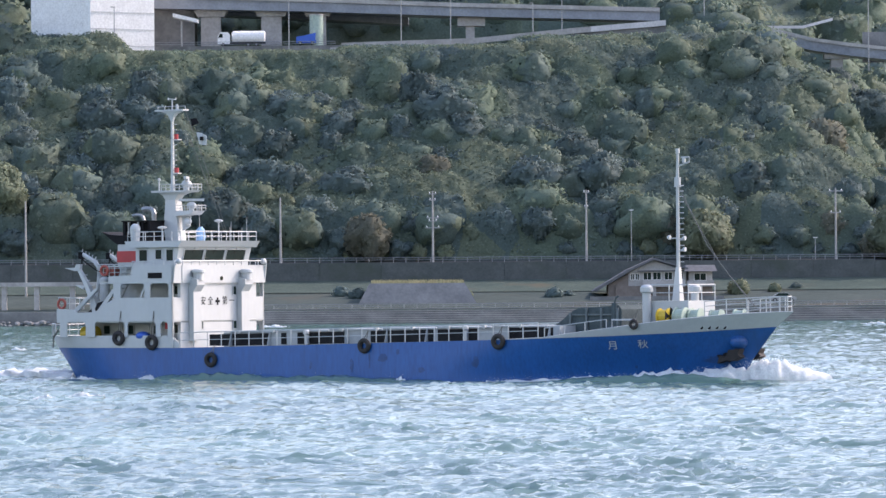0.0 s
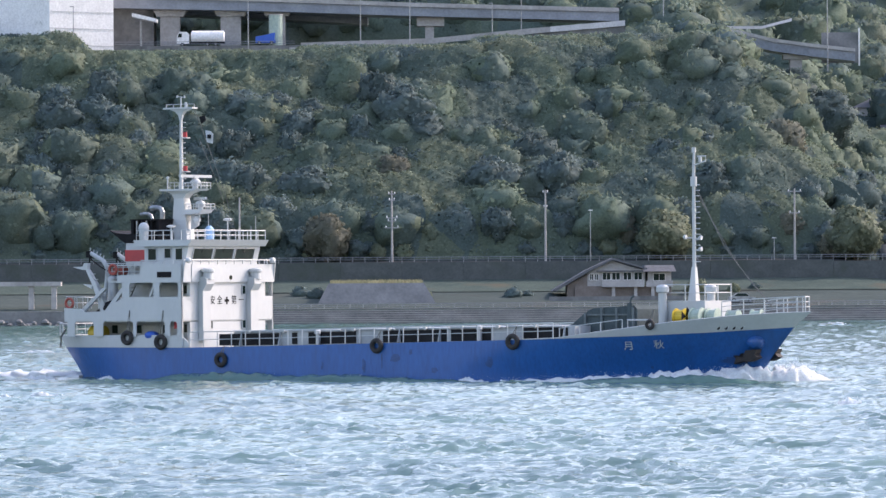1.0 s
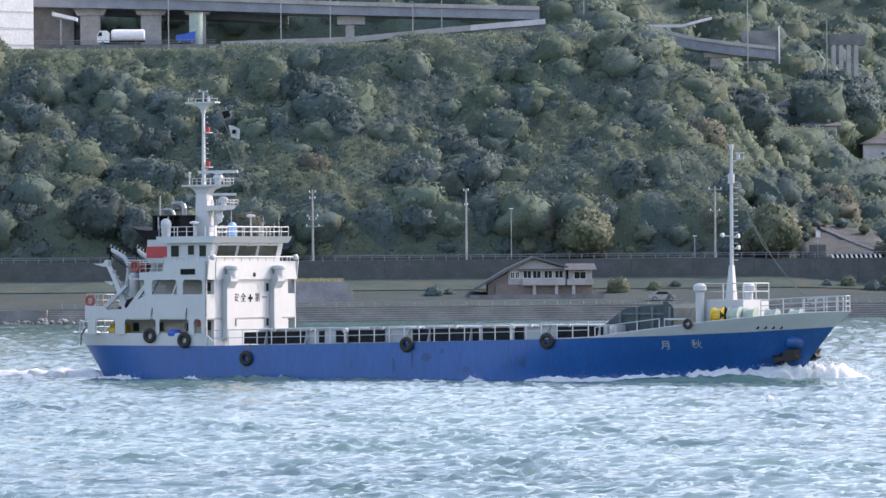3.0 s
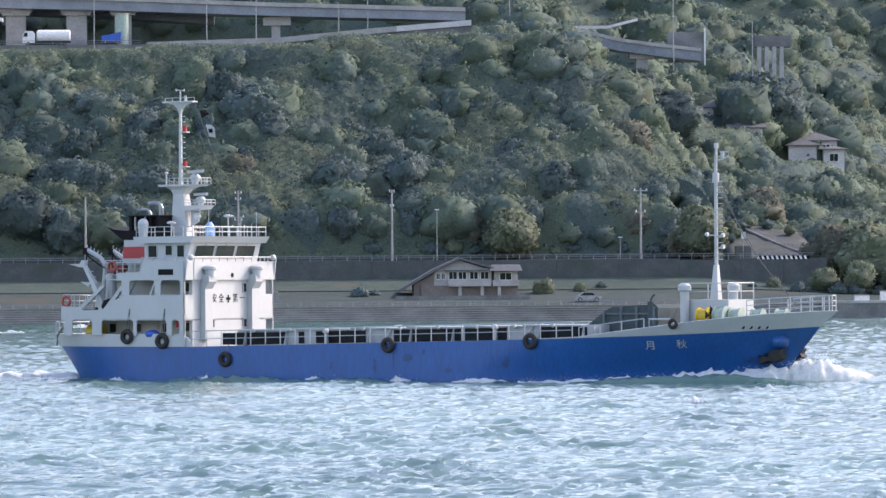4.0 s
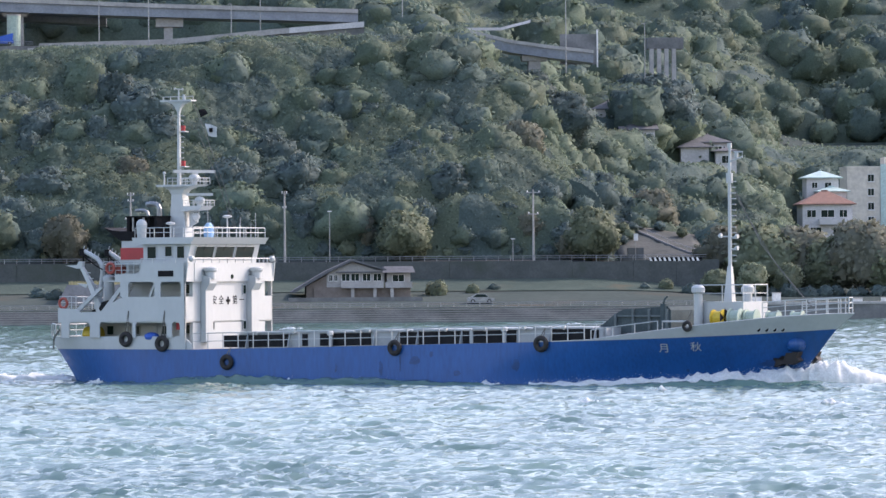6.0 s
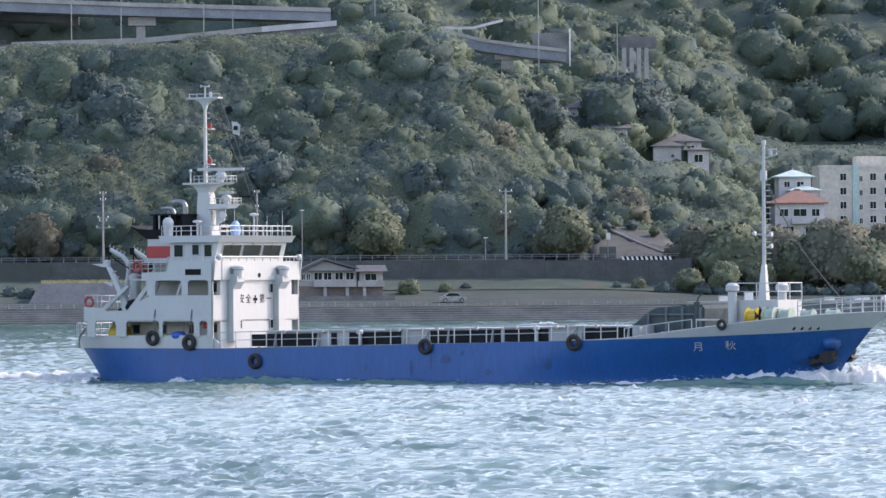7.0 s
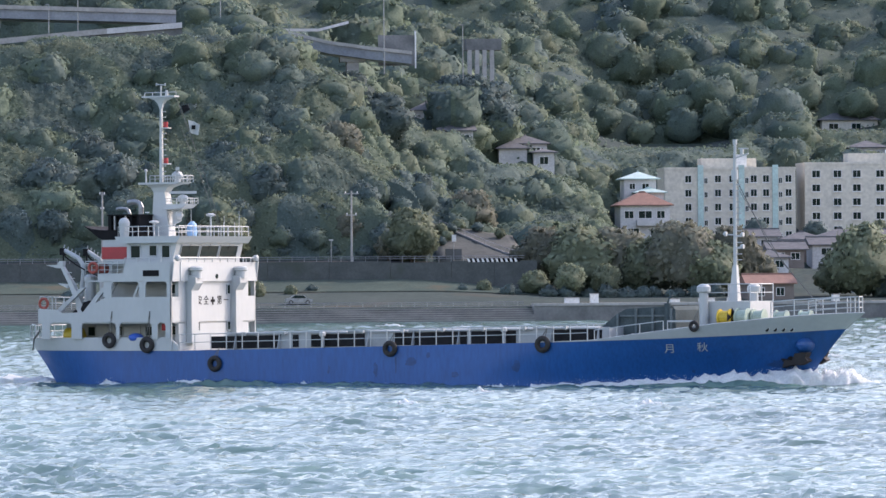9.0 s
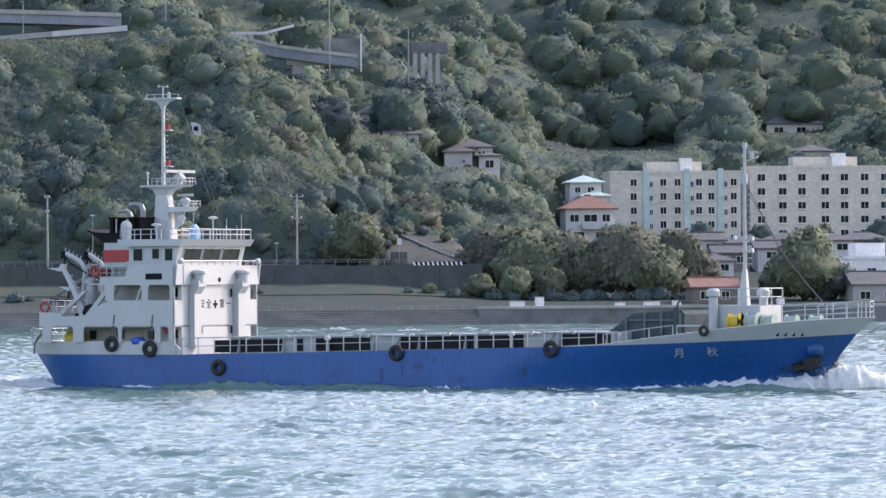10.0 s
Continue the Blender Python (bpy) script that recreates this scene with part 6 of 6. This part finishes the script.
for x in (33.4, 34.8, 37.0, 37.5, 43.8, 44.9):
    part("bollard", Build().turned([(0.16, 0), (0.16, 0.45), (0.24, 0.5), (0.24, 0.6)], (x, -max(0.4, hull_at(x, 3.3) - 0.9), lerp(BULWARK_TOP, x) - 0.55), 12), BULWARK_GREY, SHIP)
for k in range(4):
    x = 42.6 + k * 0.42
    y = -hull_at(x, 3.32)
    part("scupper_hole", Build().turned([(0.14, -0.06), (0.14, 0.04)], (x, y, 3.36), 12, "y"), BLACK, fore)
    part("scupper_lip", Build().ring((x, y - 0.03, 3.36), 0.15, 0.03, "y", 14, 5), SHIP_WHITE, fore)
# anchors in their pockets
for s in (-1, 1):
    x, z = (44.0, 1.6)
    y = s * (hull_at(x, z) + (0.5 if s < 0 else 1.0))
    an = part("anchor", Build().prism([(x - 0.9, z - 0.5), (x - 0.75, z - 0.05), (x - 0.3, z - 0.1), (x - 0.1, z + 0.35), (x + 0.7, z + 0.4), (x + 0.55, z + 0.1), (x + 0.75, z - 0.1), (x + 0.2, z - 0.35), (x - 0.3, z - 0.3)], "y", y - 0.35, y + 0.3).cyl((x, y, z), (x + 0.5, y - s * 0.5, z + 0.85), 0.14), RUST, SHIP, "dark rusty stockless anchor in its hawse")
    part("hawse_bolster", Build().ball((x + 0.25, y - s * 0.35, z + 0.85), 0.6, 16, 10, 0.85), HULL_BLUE, an)
# dark patches on the hull plating: wear, plus painted pocket shadow at the anchor
def hull_patch(cx, cz, rx, rz, seed, material):
    b, n = Build(), 20
    ring = [(cx + math.cos(a) * rx * k, cz + math.sin(a) * rz * k) for a in [2 * math.pi * i / n for i in range(n)] for k in [0.75 + 0.5 * noise.noise((math.cos(a) * 1.7 + seed, math.sin(a) * 1.7, seed * 1.3))]]
    inner = [(cx + (x - cx) * 0.5, cz + (z - cz) * 0.5) for x, z in ring]
    pts = ring + inner + [(cx, cz)]
    b.add([(x, -hull_at(x, z) - 0.012, z) for x, z in pts], [(i, (i + 1) % n, n + (i + 1) % n, n + i) for i in range(n)] + [(n + i, n + (i + 1) % n, 2 * n) for i in range(n)])
    part("scuff_shade_patch", b, material, hull)


HULL_SCUFF = mat("scuffed_dark_blue_paint", (0.011, 0.075, 0.24), (0.012, 0.055, 0.17), 3, 0.5)
hull_patch(42.9, 1.3, 0.85, 0.34, 3, HULL_SCUFF)
# near-black patch colours in the anchor pocket's shadow along with its staining
hull_patch(43.3, 1.45, 0.55, 0.36, 4, RUST)
for k, (x, z, rx, rz) in enumerate(((14.8, 1.05, 0.14, 0.42), (18.0, 1.0, 0.2, 0.5), (19.4, 1.35, 0.1, 0.6), (20.4, 1.5, 0.45, 0.35), (23.4, 0.75, 0.35, 0.22), (27.5, 1.2, 0.3, 0.5), (21.6, 1.9, 0.2, 0.25), (38.0, 0.9, 0.15, 0.12))):
    hull_patch(x, z, rx, rz, 11 + k, HULL_SCUFF)
# tyre fenders
for x, y, z, r in ((-0.75, -5.1, 2.81, 0.5), (1.99, -5.1, 2.53, 0.52), (6.81, -5.05, 1.38, 0.5), (19.07, -5.08, 2.29, 0.5), (29.34, -5.08, 2.54, 0.52), (38.71, -hull_at(38.71, 3.5) - 0.1, 3.57, 0.34)):
    ty = part("tyre_fender", Build().ring((x, y, z), r * 0.68, r * 0.32, "y", 22, 8), RUBBER, SHIP, "", True)
    top = 4.6 if x < 3 else z + 0.95
    part("rope", Build().tube([(x - 0.12, y + 0.1, z + r * 0.7), (x + 0.25, -5.14 if x < 3 else y + 0.12, top)], 0.03, 5).tube([(x + 0.12, y + 0.1, z + r * 0.7), (x + 0.25, -5.14 if x < 3 else y + 0.12, top)], 0.03, 5), ROPE, ty)
# stern gear
for y, line in ((-3.2, [(-4.1, 3.9), (-4.02, 5.3), (-3.87, 6.4), (-3.78, 7.1), (-3.86, 7.55), (-4.17, 7.92), (-4.75, 8.21), (-5.28, 8.44)]),
                (1.0, [(-5.1, 3.9), (-5.1, 6.4), (-4.98, 7.3), (-5.24, 7.85), (-5.78, 8.15), (-6.23, 8.41)])):
    dv = part("davit", Build().tube([(x, y, z) for x, z in line], 0.15, 8), BULWARK_GREY, SHIP, "pale grey curved boat davit arm")
    (xt, zt), (xm, zm) = line[-1], line[-3]
    part("davit_fall", Build().tube([(xt + 0.05, y - 0.2, zt), (xt + 0.3, y - 0.2, zt - 0.45), (xt + 1.1, y - 0.2, zt - 0.95), (xt + 2.0, y - 0.2, zt - 1.4), (xt + 2.7, y - 0.2, zt - 1.65)], 0.045, 5), BLACK, dv)
    part("block", Build().box(xt - 0.18, xt + 0.14, y - 0.16, y + 0.16, zt - 0.32, zt + 0.12).cyl((xt, y, zt - 0.8), (xt, y, zt - 0.3), 0.05), BLACK, dv)
    for k in range(5):
        f = k / 4
        part("peg", Build().cyl((xt + (xm - xt) * f, y, zt + (zm - zt) * f), (xt + (xm - xt) * f + 0.1, y, zt + (zm - zt) * f + 0.32), 0.035, 0.035, 5), SHIP_WHITE, dv)
part("davit_pedestal", Build().turned([(0.5, 3.92), (0.42, 4.6), (0.34, 6.4), (0.4, 6.5), (0.4, 6.75), (0.2, 6.9)], (-3.3, -3.2, 0), 14), SHIP_WHITE, SHIP)
crane = part("crane_arm", Build().loft([[(x - w, -4.2 - w, z), (x + w, -4.2 - w, z), (x + w, -4.2 + w, z), (x - w, -4.2 + w, z)] for x, z, w in ((-3.1, 4.2, 0.26), (-3.4, 5.12, 0.22), (-4.05, 6.39, 0.17), (-4.75, 7.48, 0.11))]), SHIP_WHITE, SHIP, "white stern crane arm")
part("crane_head", Build().prism([(-5.85, 7.5), (-5.0, 7.3), (-4.6, 7.35), (-4.55, 7.75), (-4.85, 7.75), (-5.0, 7.52)], "y", -4.35, -4.05), SHIP_WHITE, crane)
part("crane_step", Build().prism([(-5.0, 6.35), (-4.3, 6.05), (-4.2, 6.3)], "y", -4.3, -4.1), SHIP_WHITE, crane)
for k in range(6):
    part("crane_rung", Build().box(-3.3 - k * 0.22, -2.95 - k * 0.22, -4.24, -4.16, 5.2 + k * 0.36, 5.25 + k * 0.36), SHIP_WHITE, crane)
for pts in ([(-4.9, -4.6, 4.47), (-2.89, -4.6, 6.09)], [(-2.7, -4.7, 4.47), (-1.28, -4.7, 6.09)]):
    (xa, y, za), (xb, _, zb_) = pts
    part("boat_frame", Build().prism([(xa - 0.22, za), (xa + 0.22, za), (xb + 0.16, zb_), (xb - 0.16, zb_)], "y", y - 0.1, y + 0.1), SHIP_WHITE, SHIP)
st = part("stair", Build().prism([(-2.25, 4.5), (-2.1, 4.5), (-0.85, 6.5), (-1.0, 6.5)], "y", -4.5, -4.4).prism([(-2.25, 4.5), (-2.1, 4.5), (-0.85, 6.5), (-1.0, 6.5)], "y", -3.8, -3.7), SHIP_WHITE, SHIP)
for k in range(8):
    part("tread", Build().box(-2.2 + k * 0.156, -1.95 + k * 0.156, -4.4, -3.8, 4.6 + k * 0.25, 4.63 + k * 0.25), SHIP_WHITE, st)
st = part("stair", Build().prism([(0.05, 3.95), (0.2, 3.95), (1.35, 6.4), (1.2, 6.4)], "y", -4.75, -4.68).prism([(0.05, 3.95), (0.2, 3.95), (1.35, 6.4), (1.2, 6.4)], "y", -4.1, -4.03), SHIP_WHITE, SHIP)
for k in range(9):
    part("tread", Build().box(0.12 + k * 0.13, 0.36 + k * 0.13, -4.68, -4.1, 4.15 + k * 0.25, 4.18 + k * 0.25), SHIP_WHITE, st)
part("covered_engine", Build().ball((-2.9, -3.9, 4.75), 0.65, 14, 8, 0.8), DARK, SHIP, "dark covered deck engine")
part("winch", Build().cyl((-3.6, -4.2, 4.3), (-3.6, -3.2, 4.3), 0.45, 0.45, 14).box(-4.0, -3.2, -4.3, -3.1, 3.92, 4.2), DARK, SHIP)
part("liferaft_canister", Build().cyl((-2.2, -4.6, 7.25), (-1.2, -4.6, 7.25), 0.3, 0.3, 14), ORANGE, SHIP)
part("lifebuoy", Build().ring((-5.6, -5.0, 5.1), 0.3, 0.09, "y"), ORANGE, SHIP)
part("lifebuoy", Build().ring((-1.9, -5.08, 7.3), 0.3, 0.09, "y"), ORANGE, SHIP)
part("mooring_drum", Build().cyl((-4.6, -3.8, 3.05), (-3.6, -3.8, 3.05), 0.55, 0.55, 14), YELLOW, SHIP, "yellow mooring winch")
part("tarpaulin_bundle", Build().ball((0.9, -4.6, 2.95), 0.5, 12, 6, 0.6), BLUE_CLOTH, SHIP)
part("red_float", Build().box(2.85, 3.3, -4.75, -4.5, 3.4, 3.95), RED, SHIP)
part("stern_post", Build().tube([(-6.5, -4.55, 3.0), (-6.55, -4.5, 3.75), (-6.9, -4.3, 3.8), (-6.95, -4.25, 3.0)], 0.06), SHIP_WHITE, SHIP)
part("stern_rope", Build().tube([(-6.0, -4.85, 3.4), (-6.5, -4.75, 2.9), (-6.6, -4.7, 2.2)], 0.07, 6), ROPE, SHIP)
# flags on the halyard
flag_white = part("flag", Build().add([(0, 0, 0), (0.35, 0.1, -0.05), (0.75, -0.05, -0.25), (0.72, 0.0, -0.9), (0.45, 0.1, -0.85), (0.2, 0, -0.8)], [(0, 1, 5), (1, 4, 5), (1, 2, 3, 4)]), SHIP_WHITE, SHIP, "white signal flag with a dark square")
flag_dark = part("pennant", Build().add([(0, 0, 0), (0.4, 0.1, 0.05), (0.6, 0, -0.3), (0.1, 0.05, -0.5)], [(0, 1, 2, 3)]), BLACK, SHIP, "dark pennant")
part("flag_square", Build().box(0.26, 0.48, -0.09, 0.12, -0.55, -0.3), BLACK, flag_white)
for ob in (flag_white, flag_dark):
    so = ob.modifiers.new("cloth", "SOLIDIFY")
    so.thickness = 0.02


# ---- foam thrown up by the ship: rigid heaps that ride with it or lie on the water ----
def foam_heap(name, label, line, seed, drops=160, spread=0.5, material=FOAM, rough=1.0):
    """A lumpy white ridge along (x, y, height, half width), sprinkled with small clots."""
    r = random.Random(seed)
    b = Build()
    n, rows = 13, []
    for i in range(len(line) - 1):
        for k in range(12):
            f = k / 12
            rows.append([line[i][j] + (line[i + 1][j] - line[i][j]) * f for j in range(4)])
    rows.append(list(line[-1]))
    vs, fs = [], []
    for i, (x, y, h, w) in enumerate(rows):
        q = rows[min(i + 1, len(rows) - 1)]
        p = rows[max(i - 1, 0)]
        dx, dy = q[0] - p[0], q[1] - p[1]
        l = math.hypot(dx, dy) or 1
        nx, ny = -dy / l, dx / l
        for j in range(n):
            a = math.pi * j / (n - 1)
            lump = 1 + rough * (0.5 * noise.noise((x * 1.3 + seed, y * 1.3 + j * 0.3, seed * 0.7)) + 0.4 * noise.noise((x * 4.1, y * 4.1 + j * 0.6, seed * 1.3)) + 0.3 * noise.noise((x * 9.0, y * 9 + j, seed)))
            vs.append((x + nx * math.cos(a) * w * lump, y + ny * math.cos(a) * w * lump, -0.25 + (h + 0.25) * math.sin(a) * lump))
    for i in range(len(rows) - 1):
        for j in range(n - 1):
            fs.append((i * n + j, i * n + j + 1, (i + 1) * n + j + 1, (i + 1) * n + j))
    b.add(vs, fs)
    heap = thing(name, label, "foam" if drops else "wave", "foam on the water")
    part("crest", b, material, heap, "", True)
    if not drops:
        return heap
    c = Build()
    for _ in range(drops * 2):
        x, y, h, w = rows[r.randrange(len(rows))]
        s = r.uniform(0.006, 0.024) * (0.7 + h * 0.5)
        c.ball((x + r.gauss(0, spread), y + r.gauss(0, spread * 0.7), max(0.02, h * r.uniform(0.5, 1.1) + abs(r.gauss(0, 0.14)))), s, 5, 3, r.uniform(0.6, 1.0))
    tagged(part("spray", c, FOAM, heap), kind="stuff")
    return heap


RIDING = [
    (foam_heap("wash_swell", "low blue-green swell running beside the hull", [(1.5, -5.3, 0.05, 0.5), (5.0, -5.7, 0.42, 0.9), (8.5, -5.9, 0.5, 1.1), (13.0, -5.9, 0.25, 1.0), (18.0, -5.8, 0.4, 1.0), (23.0, -5.7, 0.12, 0.7), (27.0, -5.5, 0.03, 0.4)], 8, 0, 0.3, WATER, 0.45), 0.12, 1.3, 0.4),
    (foam_heap("wash_swell", "low blue-green swell running out from the bow", [(33.0, -6.4, 0.03, 0.5), (36.5, -6.2, 0.3, 0.8), (40.0, -5.4, 0.42, 0.9), (43.0, -4.2, 0.45, 0.8), (45.5, -2.6, 0.2, 0.6)], 9, 0, 0.3, WATER, 0.45), 0.1, 1.7, 1.1),
    (foam_heap("bow_wave", "white breaking bow wave along the ship's side", [(45.0, -0.3, 0.7, 0.5), (43.2, -1.9, 0.8, 0.7), (40.8, -3.6, 0.62, 0.6), (37.5, -4.9, 0.4, 0.5), (33.5, -5.6, 0.22, 0.4), (29.0, -5.9, 0.1, 0.3)], 1, 420, 0.35), 0.10, 2.3, 0.0),
    (foam_heap("bow_wave", "white spray thrown out beyond the stem", [(45.0, 0.3, 0.9, 0.5), (45.6, 1.6, 1.1, 0.8), (45.4, 3.4, 0.75, 0.9), (44.6, 5.5, 0.4, 0.8), (43.4, 8.5, 0.1, 0.6)], 2, 900, 0.55, FOAM, 0.6), 0.16, 2.0, 0.8),
    (foam_heap("spray_burst", "burst of white spray at the stem", [(44.9, -0.6, 0.8, 0.4), (46.0, 0.6, 1.2, 0.7), (47.2, 2.2, 0.6, 0.7), (48.2, 3.6, 0.2, 0.5)], 3, 700, 0.6, FOAM, 0.6), 0.28, 3.1, 2.0),
    (foam_heap("stern_wake", "white churned wake behind the stern", [(-6.2, -2.6, 0.3, 0.7), (-9.0, -1.5, 0.5, 1.5), (-14.0, -0.5, 0.42, 2.0), (-22.0, 0.2, 0.3, 2.2), (-34.0, 0.4, 0.2, 2.0)], 4, 420, 1.2), 0.08, 2.6, 1.0),
]
# crests that the ship leaves lying beside its track, (place along the track, distance from the keel line, length)
CRESTS = []
cr = random.Random(12)
for i in range(12):
    length = cr.uniform(1.5, 4.2)
    hgt = cr.uniform(0.1, 0.26)
    CRESTS.append((foam_heap("foam_crest", "small white foaming crest beside the hull", [(-length / 2, 0, 0.03, 0.15), (-length / 5, 0.1, hgt, 0.32), (length / 4, -0.1, hgt * 0.8, 0.3), (length / 2, 0, 0.03, 0.12)], 20 + i, 26, 0.3),
                   -4 + i * 6.8 + cr.uniform(-1.2, 1.2), -5.55 - cr.uniform(0, 0.5)))
# caps beyond and before the ship
for i in range(26):
    x = cr.uniform(-0.09, 0.2)
    y = cr.choice((cr.uniform(225, 300), cr.uniform(370, 720), cr.uniform(370, 720)))
    s = cr.uniform(0.5, 1.6) * (y / 400)
    ob = foam_heap("whitecap", "small white cap on a wave", [(-s, 0, 0.04, 0.12), (0, 0.1, 0.22 * s ** 0.5, 0.3), (s, 0, 0.04, 0.12)], 60 + i, 12, 0.25)
    ob.matrix_basis = Matrix.Translation((x * y, y, 0.04))


def motions():
    heave = [(0.0, -0.05, 0.14), (0.5, -0.05, 0.14), (1.0, -0.03, 0.1), (1.5, 0.04, -0.06), (2.0, 0.06, -0.14), (3.5, 0.03, -0.09), (4.0, 0.03, -0.01), (4.5, 0.0, 0.05),
             (5.0, 0.04, -0.01), (5.5, 0.04, -0.06), (6.0, -0.01, -0.04), (7.5, -0.02, 0.02), (8.0, -0.02, 0.01), (8.5, -0.02, 0.03), (9.0, -0.01, 0.0), (9.5, 0.0, -0.04), (10.0, -0.05, -0.05)]
    walk(SHIP, [(t, pose(-18.025 + 3.4182 * t, 325.53 - 2.3185 * t, dz, 0, -trim, -34.067)) for t, dz, trim in heave])
    def ship_at(t, along=0.0, side=0.0, z=0.0):
        c, n = math.cos(radians(34.067)), math.sin(radians(34.067))
        return Matrix.Translation((-18.025 + 3.4182 * t + c * along + n * side, 325.53 - 2.3185 * t - n * along + c * side, z)) @ pose(0, 0, 0, 0, 0, -34.067)

    for heap, swing, rate, phase in RIDING:
        walk(heap, [(t, ship_at(t, 0, 0, swing * math.sin(rate * t + phase) - swing * 0.3)) for t in [i * 0.5 for i in range(21)]])
    for i, (heap, along, side) in enumerate(CRESTS):
        rows = []
        for t in [k * 0.5 for k in range(21)]:
            passed = 36 - (along - 4.13 * t)
            rise = -0.7 + 0.7 * smooth(0, 6, passed) + 0.07 * math.sin(2.2 * t + i)
            rows.append((t, ship_at(0, along, side, rise)))
        walk(heap, rows)
    steps = [i * 0.25 for i in range(41)]
    walk(scan_up, [(t, pose(1.15, 0, 13.46, 0, 0, 33 + (t - 4.5) * 140)) for t in steps])
    walk(scan_lo, [(t, pose(1.55, 0, 11.98, 0, 0, 33 + (t - 4.5) * 120)) for t in steps])
    walk(flag_white, [(t, pose(1.85, 0.2, 16.5, 6 * math.sin(5 * t), 10 * math.sin(3.1 * t), 20 + 25 * math.sin(4.3 * t))) for t in steps])
    walk(flag_dark, [(t, pose(1.4, 0.15, 17.4, 8 * math.sin(6 * t), 8 * math.sin(4.1 * t), 20 + 30 * math.sin(5.3 * t))) for t in steps])
    walk(SEA, [(t, pose(-0.55 * t, -0.35 * t, 0.0)) for t in (0.0, 2.5, 5.0, 7.5, 10.0)])


motions()
